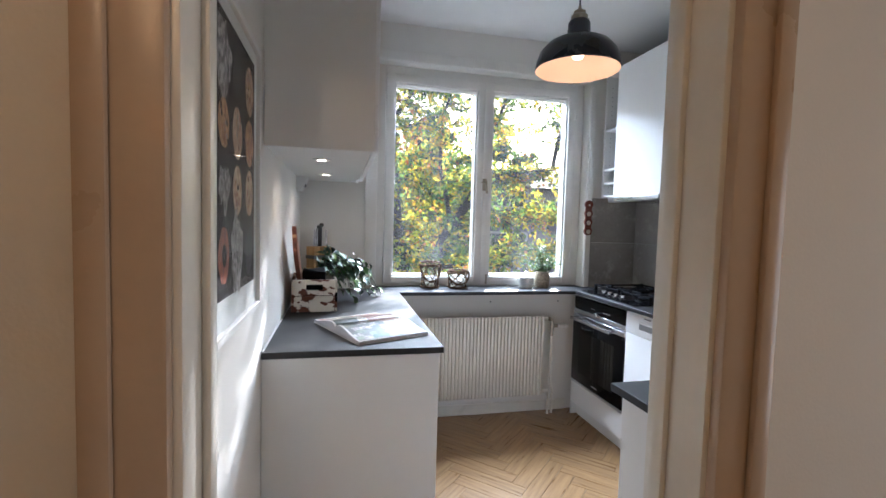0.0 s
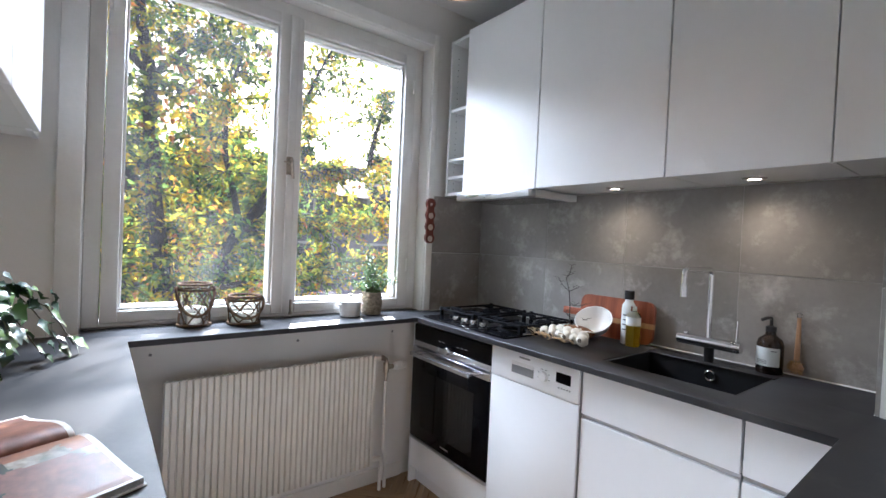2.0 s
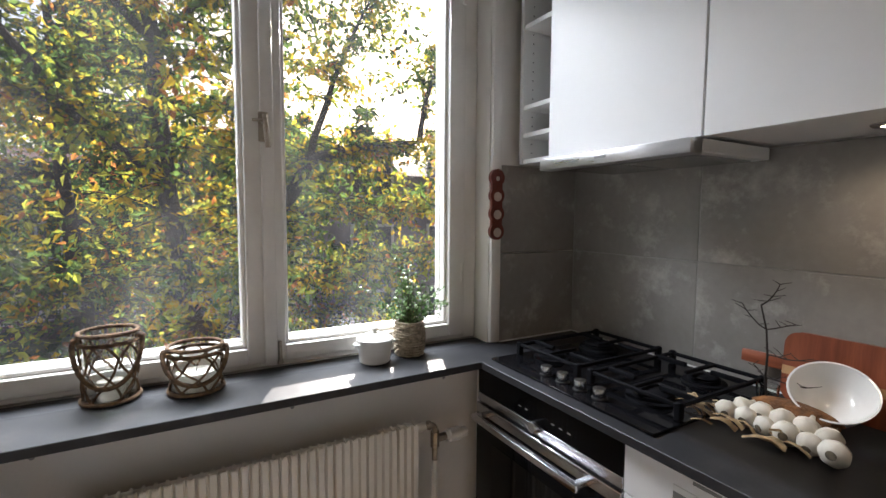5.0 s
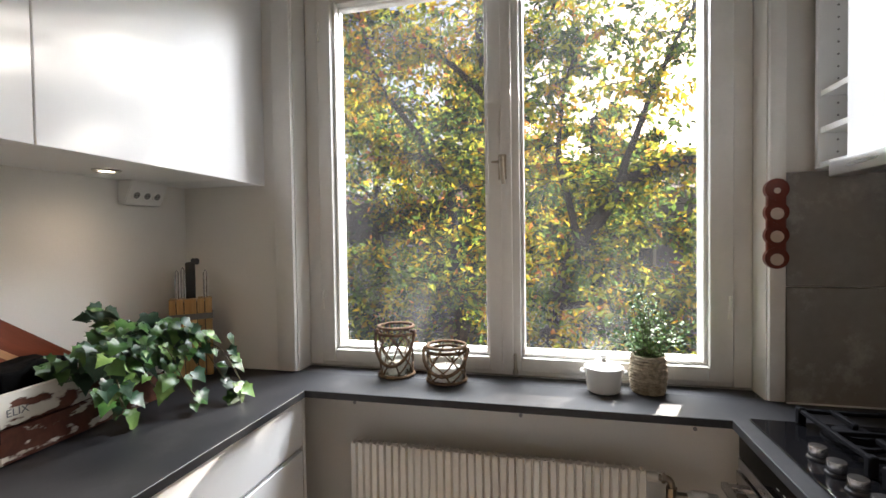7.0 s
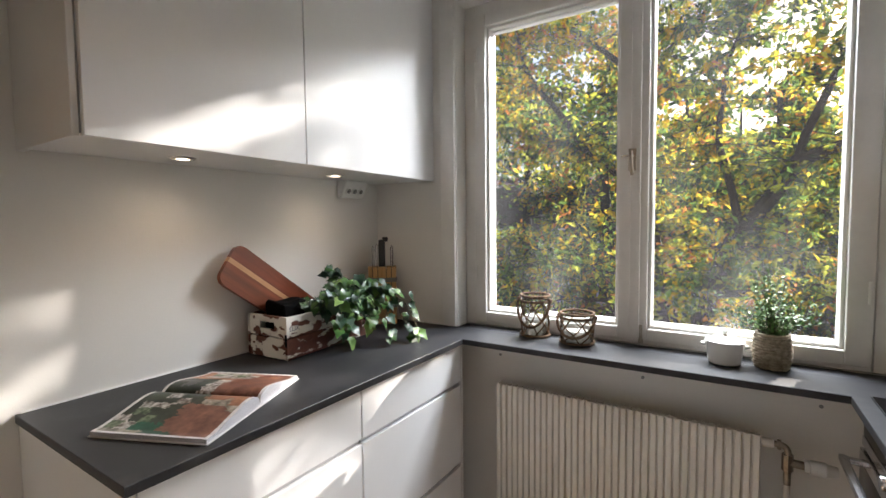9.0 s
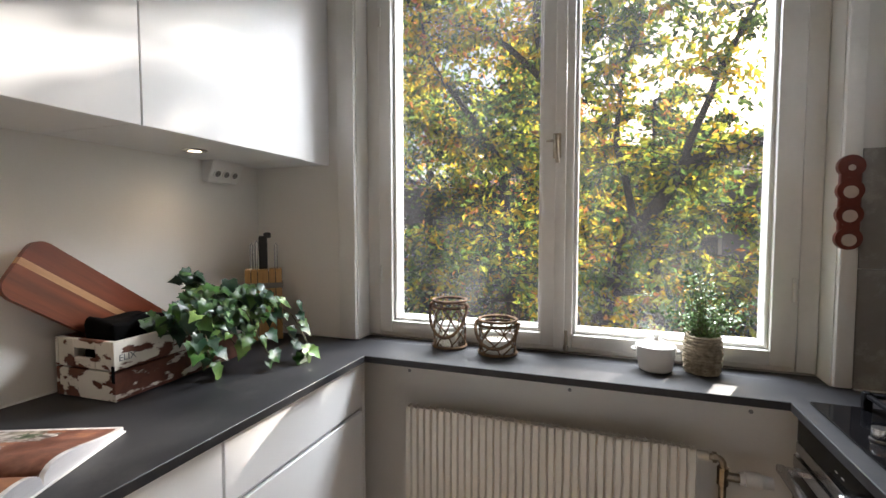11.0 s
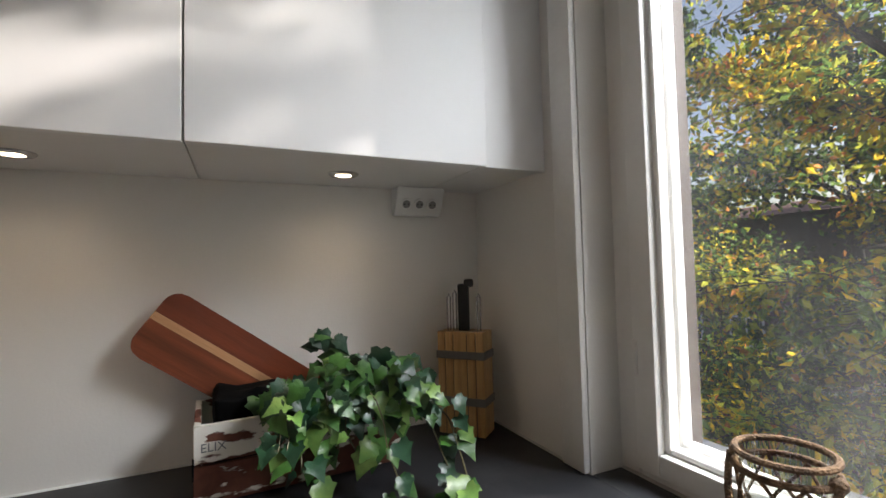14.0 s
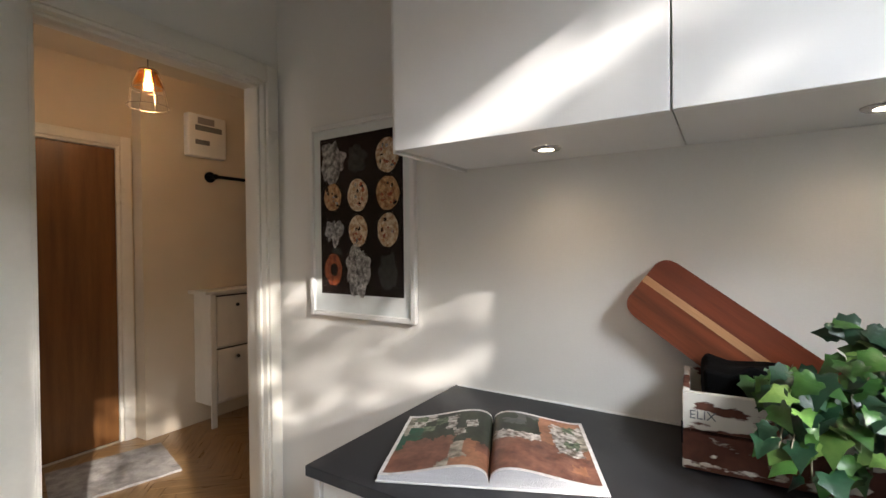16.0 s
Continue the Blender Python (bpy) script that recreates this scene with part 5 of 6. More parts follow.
wy, wz = qy1 - qy0, qz1 - qz0
cols, rws = [qy0 + wy * t for t in (0.16, 0.48, 0.83)], [qz0 + wz * t for t in (0.845, 0.62, 0.40, 0.155)]
grid = {(0, 0): (FLOUR, 0.058, 0.078, 0.5, 0), (0, 1): (DIM, 0.045, 0.05, 0.5, 0), (0, 2): (CREAM, 0.052, 0.062, 0.08, 0),
        (1, 0): (CRUST, 0.045, 0.052, 0.06, 0), (1, 1): (CREAM, 0.050, 0.060, 0.06, 0), (1, 2): (CRUST, 0.052, 0.060, 0.1, 0),
        (2, 0): (FLOUR, 0.038, 0.055, 0.8, 0), (2, 1): (CREAM, 0.046, 0.058, 0.06, 0), (2, 2): (CREAM, 0.048, 0.060, 0.06, 0),
        (3, 0): (REDF, 0.046, 0.058, 0.12, 0.42), (3, 1): (FLOUR, 0.056, 0.085, 0.5, 0), (3, 2): (DIM, 0.042, 0.06, 0.4, 0)}
for (r_, c_), (mt, a, b_, ro, ho) in grid.items():
    pie = part("printed_pie", blob(cols[c_], rws[r_], a, b_, 0.0131, ro, ho), mt, pr)
    if mt in (CRUST, CREAM):
        for k in range(17):
            y, z = cols[c_] + rng.uniform(-0.65, 0.65) * a, rws[r_] + rng.uniform(-0.65, 0.65) * b_
            part("printed_topping", blob(y, z, rng.uniform(0.003, 0.009), rng.uniform(0.003, 0.009), 0.0133 + 0.0001 * k, 0.7), rng.choice((FLOUR, REDF, CRUST, CREAM, PR, REDF)), pie)
    if ho:
        part("printed_flour", blob(cols[c_] + 0.02, rws[r_] + 0.07, 0.03, 0.012, 0.0133, 0.9), DIM, pie)
pg = part("pane", box(B(), 0.0165, py0 + f, pz0 + f, 0.018, py1 - f, pz1 - f), PICGLASS, po)
pg.visible_shadow = False

# ---------------------------------------------------------------- open cookbook
bk = thing("open_book", (0.37, -0.955, TZ), "open cookbook with colour photographs lying on the worktop", "book")
bu_, bv = Vector((-0.405, 0.914, 0)), Vector((-0.914, -0.405, 0))
bmx = Matrix.Translation((0.370, -0.940, TZ + 0.0005)) @ Matrix((bu_, bv, Vector((0, 0, 1)))).transposed().to_4x4()
PW, PD = 0.212, 0.296
COVER = mat("book_cover", (0.70, 0.68, 0.68), 0.5, var=0.03)
PAGE = mat("page_edges", (0.72, 0.71, 0.74), 0.7, var=0.06, scale=3, fine=500, bump=0.2, stretch=(1, 1, 40))
PINK = [mat("photo_" + n_, a, 0.4, spec=0.35, var=0.3, scale=s_, fine=90, bump=0, col2=c2) for n_, a, c2, s_ in
        (("table_wood", (0.25, 0.11, 0.075), (0.13, 0.048, 0.03), 26), ("shadow_green", (0.045, 0.055, 0.035), (0.015, 0.02, 0.014), 20), ("linen", (0.44, 0.39, 0.32), (0.12, 0.11, 0.08), 55),
         ("orange_wood", (0.36, 0.165, 0.09), (0.22, 0.085, 0.045), 26), ("herb", (0.20, 0.24, 0.15), (0.015, 0.04, 0.015), 70), ("plate", (0.62, 0.58, 0.54), (0.10, 0.07, 0.05), 75),
         ("grey_pan", (0.16, 0.16, 0.15), (0.06, 0.06, 0.06), 20), ("teal", (0.02, 0.10, 0.06), (0.01, 0.05, 0.03), 20), ("white", (0.72, 0.70, 0.69), (0.6, 0.57, 0.55), 30))]
NAMES = {"w": 0, "s": 1, "l": 2, "o": 3, "h": 4, "p": 5, "g": 6, "t": 7, "_": 8}
LEFT = ["lhpsssss", "lpshpsss", "lthspsps", "ttssspss", "twwwwsss", "wwwwwlow", "wwwwwloo", "wwwwlooo"]
RIGHT = ["ssggoooo", "sggsophp", "ssssoppl", "ppppophl", "wwwwwppo", "wwwwwwww", "wwwwwwow", "wwwwwwww"]


def hgt(t):
    return 0.013 + 0.028 * math.sin(math.pi * min(1.0, t * 1.12) ** 0.55) * (1 - 0.55 * t) if t > 0.001 else 0.006


for side, photo in ((-1, LEFT), (1, RIGHT)):
    for name, inset, top, mt in (("cover", -0.004, 0.0028, COVER),):
        b = B()
        box(b, min(0.004 * side, side * (PW - inset)), -PD / 2 - 0.004, 0.0, max(0.004 * side, side * (PW - inset)), PD / 2 + 0.004, top, 0.001)
        bmesh.ops.transform(b, matrix=bmx, verts=b.verts[:])
        part(name, b, mt, bk, "pale hard cover")
    b, nx, ny = B(), 56, 64
    gridv = [[b.verts.new((side * PW * i / nx, -PD / 2 + PD * j / ny, hgt(i / nx))) for j in range(ny + 1)] for i in range(nx + 1)]
    base = [[b.verts.new((side * PW * i / nx, y, 0.003)) for y in (-PD / 2, PD / 2)] for i in range(nx + 1)]
    for i in range(nx):
        b.faces.new((gridv[i][0], gridv[i + 1][0], base[i + 1][0], base[i][0]))
        b.faces.new((gridv[i][ny], base[i][1], base[i + 1][1], gridv[i + 1][ny]))
    b.faces.new([gridv[nx][j] for j in range(ny + 1)] + [base[nx][1], base[nx][0]])
    b.faces.new([base[i][0] for i in range(nx + 1)] + [base[i][1] for i in range(nx, -1, -1)])
    for i in range(nx):
        for j in range(ny):
            fc = b.faces.new((gridv[i][j], gridv[i + 1][j], gridv[i + 1][j + 1], gridv[i][j + 1]))
            q3 = Vector((i / nx * 8, j / ny * 8, 5.0 * side))
            wa = noise.noise(q3 * 0.9) * 0.30 + noise.noise(q3 * 2.6) * 0.28 + noise.noise(q3 * 7) * 0.12
            wb = noise.noise(q3 * 0.9 + Vector((7, 3, 0))) * 0.30 + noise.noise(q3 * 2.6 + Vector((7, 3, 0))) * 0.28 + noise.noise(q3 * 7 + Vector((7, 3, 0))) * 0.12
            col = max(0, min(7, int(i / nx * 8 + wa)))
            col = col if side > 0 else 7 - col
            row_txt = photo[max(0, min(7, int((1 - (j + 0.5) / ny) * 8 + wb)))]
            border = i >= nx - 2 or j < 2 or j >= ny - 2
            fc.material_index = 1 + NAMES["_" if border else row_txt[col]]
    bmesh.ops.transform(b, matrix=bmx, verts=b.verts[:])
    part("page_block", b, [PAGE, *PINK], bk, "fanned pages with a printed photograph")
b = B()
box(b, -0.006, -PD / 2 - 0.003, 0.0002, 0.006, PD / 2 + 0.003, 0.0022)
bmesh.ops.transform(b, matrix=bmx, verts=b.verts[:])
part("spine", b, COVER, bk)

# ---------------------------------------------------------------- things on the sill
ROPE = mat("jute_rope", (0.22, 0.125, 0.06), 0.9, var=0.3, scale=60, fine=240, bump=0.6)
LGLASS = glass("lantern_glass", (0.95, 0.96, 0.94))
WAX = mat("white_wax", (0.60, 0.56, 0.49), 0.5, var=0.03)


def lantern(x, y, h, r, label, candle):
    ob = thing("rope_lantern", (x, y, TZ), label, "lantern", "rope lanterns")
    part("glass", lathe(B(), [(0, TZ + 0.004), (r - 0.006, TZ + 0.004), (r - 0.003, TZ + 0.008), (r, TZ + h), (r - 0.003, TZ + h), (r - 0.006, TZ + 0.011), (0, TZ + 0.009)], (x, y), 36), LGLASS, ob, "clear glass cup")
    for z, rr in ((TZ + 0.008, r + 0.003), (TZ + h * 0.86, r + 0.004), (TZ + h * 0.99, r + 0.003)):
        part("rope_ring", tube(B(), [(x + rr * math.cos(a), y + rr * math.sin(a), z) for a in np.linspace(0, 2 * math.pi, 29)[:-1]], 0.0052, 8, True), ROPE, ob)
    n, jit = 6, random.Random(int(x * 1000))
    for s in (1, -1):
        for k in range(n):
            pts, off, sway = [], jit.uniform(-0.12, 0.12), jit.uniform(-0.25, 0.25)
            for t in np.linspace(0, 1, 14):
                t = float(t)
                a = 2 * math.pi * (k + off + s * (1.4 + sway) * t) / n + 0.08 * math.sin(9 * t + k)
                rr = r + 0.0035 - 0.004 * (1 - t)
                pts.append((x + rr * math.cos(a), y + rr * math.sin(a), TZ + 0.01 + (h * 0.86 - 0.01) * t))
            part("net_cord", tube(B(), pts, 0.0029, 6), ROPE, ob)
    for s in (-1, 1):
        kx = x + s * (r + 0.008)
        bmk = B()
        bmesh.ops.create_icosphere(bmk, subdivisions=2, radius=0.0115, matrix=Matrix.Translation((kx, y - 0.004, TZ + h * 0.88)))
        for v in bmk.verts:
            v.co += v.normal * 0.002 * noise.noise(v.co * 200)
        part("knot", bmk, ROPE, ob)
    hp = [(x + (r + 0.013) * math.cos(math.pi * t) * (1 if t != 0.5 else 1), y - 0.012 - (r * 0.85) * math.sin(math.pi * t), TZ + h * 0.88 - (h * 0.62) * math.sin(math.pi * t)) for t in np.linspace(0, 1, 15)]
    part("rope_handle", tube(B(), hp, 0.0058, 8), ROPE, ob, "thick twisted rope handle")
    ca = part("candle", lathe(B(), [(0, TZ + 0.011), (r * candle, TZ + 0.011), (r * candle, TZ + 0.055), (r * candle * 0.9, TZ + 0.058), (0, TZ + 0.056)], (x, y), 28), WAX, ob, "white candle")
    part("wick", cyl(B(), (x, y, TZ + 0.055), (x + 0.001, y, TZ + 0.066), 0.001, seg=6), BLACKPL, ca)
    return ob


lantern(0.852, 0.214, 0.176, 0.058, "tall glass lantern wrapped in knotted jute rope", 0.5)
lantern(1.040, 0.184, 0.122, 0.062, "short glass lantern wrapped in knotted jute rope", 0.78)

cs = thing("small_casserole", (1.541, 0.178, TZ), "small white ceramic casserole with lid", "casserole")
c = (1.541, 0.180)
part("pot", lathe(B(), [(0, TZ + 0.001), (0.044, TZ + 0.001), (0.049, TZ + 0.006), (0.055, TZ + 0.068), (0.056, TZ + 0.073), (0.051, TZ + 0.073), (0.045, TZ + 0.01), (0, TZ + 0.008)], c, 36), PORC, cs)
ld = part("lid", lathe(B(), [(0.0575, TZ + 0.0735), (0.0585, TZ + 0.077), (0.05, TZ + 0.083), (0.028, TZ + 0.092), (0.01, TZ + 0.095), (0.006, TZ + 0.1), (0.010, TZ + 0.106), (0.011, TZ + 0.112), (0, TZ + 0.115)], c, 36), PORC, cs)
for s in (-1, 1):
    part("side_handle", tube(B(), [(c[0] + s * (0.053 + 0.014 * math.sin(a)), c[1] - 0.017 * math.cos(a), TZ + 0.062) for a in np.linspace(0.15, math.pi - 0.15, 9)], 0.0045, 8), PORC, cs)

WICKER = mat("woven_seagrass", (0.50, 0.42, 0.31), 0.85, var=0.25, scale=70, fine=220, bump=0.3)
c = (1.672, 0.200)
pt = thing("potted_herb", (*c, TZ), "small-leaved green plant in a woven pale pot", "plant")
for k in range(13):
    z = TZ + 0.006 + k * 0.0088
    r0 = 0.040 + 0.010 * math.sin(math.pi * (k + 2) / 16)
    part("woven_coil", tube(B(), [(c[0] + (r0 + 0.0022 * math.cos(9 * a + math.pi * k)) * math.cos(a), c[1] + (r0 + 0.0022 * math.cos(9 * a + math.pi * k)) * math.sin(a), z) for a in np.linspace(0, 2 * math.pi, 55)[:-1]], 0.0052, 6, True), WICKER, pt)
part("inner_pot", lathe(B(), [(0, TZ + 0.002), (0.035, TZ + 0.002), (0.040, TZ + 0.105), (0, TZ + 0.10)], c, 24), BLACKPL, pt, "dark soil and liner")
HERB = mat("herb_leaf", (0.19, 0.32, 0.09), 0.45, var=0.3, scale=30, fine=90, col2=(0.06, 0.16, 0.04))
stems, leaves = B(), B()
rng = random.Random(17)
for k in range(52):
    a, tilt = rng.uniform(0, 6.283), rng.uniform(0.05, 1.35)
    ln = rng.uniform(0.11, 0.225) * (1.15 - 0.3 * tilt)
    d = Vector((math.cos(a) * tilt, math.sin(a) * tilt * 0.7 - 0.12, 1.0)).normalized()
    p = Vector((c[0] + rng.gauss(0, 0.016), c[1] + rng.gauss(0, 0.016), TZ + 0.10))
    pts = [p]
    for j in range(6):
        d = (d + Vector((rng.gauss(0, 0.10), rng.gauss(0, 0.08), -0.07 * j * tilt * 0.6))).normalized()
        nxt = pts[-1] + d * ln / 6
        nxt.y = min(nxt.y, 0.252)
        pts.append(nxt)
    tube(stems, pts, 0.0009, 4)
    for j in range(1, 7):
        for rep in range(5):
            ld_ = Vector((rng.gauss(0, 1), rng.gauss(0, 1), rng.gauss(0.2, 0.6))).normalized()
            s = rng.uniform(0.008, 0.0135)
            q = pts[j] + ld_ * 0.002 + (pts[j - 1] - pts[j]) * rng.random()
            sd = ld_.cross(Vector((rng.gauss(0, 1), rng.gauss(0, 1), 1))).normalized() * s * 0.42
            leaves.faces.new([leaves.verts.new(v) for v in (q, q + ld_ * s * 0.5 + sd, q + ld_ * s, q + ld_ * s * 0.5 - sd)])
tagged(part("stem", stems, STEM, pt), kind="stuff")
part("foliage", leaves, HERB, pt, "fine pale-green leaves")

# ---------------------------------------------------------------- pendant lamp
c = (1.261, -0.934)
DROP = 0.08
NAVY = mat("dark_blue_enamel", (0.012, 0.015, 0.026), 0.28, var=0.05, scale=8, bump=0.004)
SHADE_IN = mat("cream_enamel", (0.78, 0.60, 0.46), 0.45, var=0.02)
pd = thing("pendant_lamp", (*c, 1.95), "dark enamel dome pendant lamp hanging over the floor, switched on", "lamp")
part("shade", lathe(B(), [(0.182, 1.952), (0.184, 1.957), (0.180, 1.985), (0.165, 2.028), (0.135, 2.062), (0.095, 2.083), (0.055, 2.092), (0.05, 2.10), (0.047, 2.155), (0.038, 2.166), (0, 2.167)], c, 56), NAVY, pd)
part("shade_lining", lathe(B(), [(0.1815, 1.952), (0.177, 1.985), (0.162, 2.026), (0.132, 2.059), (0.09, 2.079), (0.04, 2.088), (0, 2.089)], c, 56), SHADE_IN, pd, "cream enamel lining")
part("neck_cap", lathe(B(), [(0.036, 2.1675), (0.036, 2.185), (0.026, 2.192), (0.026, 2.205), (0.008, 2.212), (0.006, 2.23), (0, 2.23)], c, 28), BRASS, pd, "brass neck fitting")
for k in range(3):
    a = k * 2.094
    part("screw", cyl(B(), (c[0] + 0.035 * math.cos(a), c[1] + 0.035 * math.sin(a), 2.178), (c[0] + 0.046 * math.cos(a), c[1] + 0.046 * math.sin(a), 2.178), 0.004, seg=8), BRASS, pd)
part("cord", tube(B(), [(c[0], c[1], 2.228), (c[0] + 0.001, c[1], 2.4), (c[0], c[1], CZ - 0.028 - DROP)], 0.0035, 8), BLACKPL, pd)
part("ceiling_rose", lathe(B(), [(0, CZ - 0.03 - DROP), (0.03, CZ - 0.03 - DROP), (0.045, CZ - 0.02 - DROP), (0.048, CZ - 0.001 - DROP)], c, 28), BLACKPL, pd)
part("bulb", lathe(B(), [(0, 2.0), (0.02, 2.004), (0.03, 2.022), (0.026, 2.042), (0.014, 2.06), (0.013, 2.087)], c, 24), glow("bulb_glow", (1.0, 0.72, 0.5), 1.6), pd, "glowing bulb")
pd.location.z += DROP

# ---------------------------------------------------------------- hall
OCHRE = wood("veneer_door", (0.13, 0.052, 0.016), (0.21, 0.092, 0.028), 0.4, "z", 1.5)
dr = thing("door_2", (0.215, -4.12, 0), "closed brown veneer front door in a white frame", "door", kind="structure")
part("leaf", box(B(), -0.205, -4.13, 0.012, 0.635, -4.088, 2.035, 0.003), OCHRE, dr)
bm = B()
for a in ((-0.229, -0.209, 0, 2.06), (0.639, 0.659, 0, 2.06), (-0.209, 0.639, 2.04, 2.06)):
    box(bm, a[0], -4.19, a[2], a[1], -4.079, a[3], 0.002)
for a in ((-0.295, -0.2295, 0, 2.125), (0.6595, 0.72, 0, 2.125), (-0.2295, 0.6595, 2.0605, 2.125)):
    box(bm, a[0], -4.0795, a[2], a[1], -4.060, a[3], 0.004, 2)
part("door_frame", bm, TRIM, dr, "white-painted frame")
bm = B()
box(bm, 0.555, -4.0875, 0.92, 0.595, -4.080, 1.14, 0.003)
tube(bm, arc([(0.575, -4.082, 1.06), (0.575, -4.03, 1.06), (0.46, -4.03, 1.06)], 5, 0.015), 0.009, 10)
part("door_handle", bm, STEEL, dr, "steel lever handle")

CABW = mat("white_stained_wood", (0.76, 0.74, 0.69), 0.45, var=0.04, scale=4, fine=50, stretch=(3, 3, 1))
sc = thing("shoe_cabinet", (-1.05, -3.84, 0), "white shoe cabinet with two tilting doors and dark knobs", "shoe cabinet")
sx, ex, fy = -0.66, -1.50, -3.745
part("carcass", box(B(), ex, HALL_Y + 0.002, 0.17, sx, fy - 0.002, 1.0), CABW, sc)
part("top", box(B(), ex - 0.03, HALL_Y + 0.001, 1.0, sx + 0.045, fy + 0.03, 1.025, 0.004, 2), CABW, sc)
for x in (sx - 0.022, ex + 0.022):
    part("post", box(B(), x - 0.022, fy - 0.0015, 0.0, x + 0.022, fy + 0.016, 0.998, 0.003), CABW, sc)
for z0, z1 in ((0.19, 0.575), (0.60, 0.975)):
    d_ = part("flap_door", box(B(), ex + 0.05, fy - 0.0015, z0, sx - 0.05, fy + 0.012, z1, 0.003), CABW, sc)
    # black strip laid over the carcass as the shade between the flaps
    part("shadow_joint", box(B(), ex + 0.048, fy - 0.0015, z1 + 0.001, sx - 0.048, fy + 0.004, z1 + 0.010), BLACKPL, sc)
    for x in (-0.87, -1.29):
        part("knob", lathe(B(), [(0, 0), (0.006, 0), (0.006, 0.01), (0.014, 0.016), (0.013, 0.023), (0, 0.026)], (0, 0), 18, pose(x, fy + 0.0125, z1 - 0.07, -90, 0, 0)), BLACKPL, d_, "small black knob")

fb_ = thing("fuse_box", (-0.75, HALL_Y + 0.04, 2.05), "white wall-mounted fuse box with dark window strips", "fuse box")
part("housing", box(B(), -0.90, HALL_Y + 0.001, 2.04, -0.60, HALL_Y + 0.075, 2.36, 0.012, 3), WHITEPL, fb_)
for z0, z1, x0_, x1_ in ((2.235, 2.275, -0.86, -0.65), (2.13, 2.165, -0.76, -0.65), (2.285, 2.335, -0.8, -0.67)):
    part("window", box(B(), x0_, HALL_Y + 0.0755, z0, x1_, HALL_Y + 0.078, z1), GAP if z1 > 2.3 else INK, fb_)

rk = thing("coat_rail", (-1.2, HALL_Y + 0.06, 1.88), "dark iron pipe coat rail on the hall wall", "coat rail")
bm = tube(B(), [(-0.80, HALL_Y + 0.07, 1.90), (-1.75, HALL_Y + 0.07, 1.90)], 0.013, 12)
part("rail", bm, IRON, rk)
for x in (-0.80, -1.70):
    bm = cyl(B(), (x, HALL_Y + 0.001, 1.90), (x, HALL_Y + 0.012, 1.90), 0.042, seg=24)
    cyl(bm, (x, HALL_Y + 0.012, 1.90), (x, HALL_Y + 0.07, 1.90), 0.015, seg=12)
    cyl(bm, (x - 0.02, HALL_Y + 0.07, 1.90), (x + 0.02, HALL_Y + 0.07, 1.90), 0.02, seg=12)
    part("flange", bm, IRON, rk)
DARKCLOTH = mat("dark_cloth", (0.02, 0.018, 0.018), 0.9, var=0.2, scale=20, bump=0.2)
bm = B()
for k in range(14):
    x = -1.10 - 0.015 * k
    y = HALL_Y + 0.07 + 0.018 * math.sin(k * 1.7)
    box(bm, x - 0.010, y - 0.022, 1.30 + 0.02 * math.sin(k), x + 0.010, y + 0.022, 1.925, 0.006)
lone("coat", bm, DARKCLOTH, "dark coat hanging on the rail", "coat", at=(-1.2, HALL_Y + 0.07, 1.30))

RUGM = mat("grey_rag_rug", (0.46, 0.43, 0.40), 0.95, var=0.3, scale=16, fine=160, bump=0.6, col2=(0.26, 0.24, 0.23))
bm = B()
rm = Matrix.Translation((0.02, -3.62, 0.0)) @ pose(0, 0, 0, 0, 0, -14)
gv = [[bm.verts.new(rm @ Vector((-0.3 + 0.6 * i / 24, -0.26 + 0.52 * j / 20, 0.008 + 0.006 * noise.noise(Vector((i * 0.35, j * 0.35, 1))) + 0.006))) for j in range(21)] for i in range(25)]
for i in range(24):
    for j in range(20):
        bm.faces.new((gv[i][j], gv[i + 1][j], gv[i + 1][j + 1], gv[i][j + 1]))
ex_ = bmesh.ops.extrude_face_region(bm, geom=bm.faces[:])
for v in [g for g in ex_["geom"] if isinstance(g, bmesh.types.BMVert)]:
    v.co.z = 0.001
lone("door_mat", bm, RUGM, "light grey woven door mat on the hall floor", "mat", at=(0.02, -3.62, 0))

c = (-0.035, -3.25)
COPPER = mat("copper_shade", (0.62, 0.27, 0.12), 0.3, metal=1.0, var=0.1, scale=20)
AMB = glass("amber_glass", (1.0, 0.62, 0.30), 0.15)
hl = thing("cage_pendant", (*c, 2.1), "wire-cage pendant lamp with amber glass, switched on", "lamp")
part("cap", lathe(B(), [(0.02, 2.36), (0.05, 2.345), (0.055, 2.335), (0.02, 2.342), (0, 2.342)], c, 24), BRASS, hl)
part("glass_shade", lathe(B(), [(0.04, 2.338), (0.055, 2.31), (0.078, 2.25), (0.076, 2.25), (0.053, 2.31), (0.038, 2.337)], c, 32), AMB, hl, "amber glass shade")
for k in range(8):
    a = k * math.pi / 4
    part("cage_wire", tube(B(), [(c[0] + r_ * math.cos(a), c[1] + r_ * math.sin(a), z) for r_, z in ((0.05, 2.338), (0.075, 2.27), (0.095, 2.19), (0.105, 2.14))], 0.0022, 6), BRASS, hl)
for r_, z in ((0.105, 2.14), (0.085, 2.235)):
    part("cage_ring", tube(B(), [(c[0] + r_ * math.cos(a), c[1] + r_ * math.sin(a), z) for a in np.linspace(0, 6.283, 33)[:-1]], 0.0025, 6, True), BRASS, hl)
part("cord", tube(B(), [(*c, 2.36), (*c, 2.598)], 0.003, 8), BLACKPL, hl)
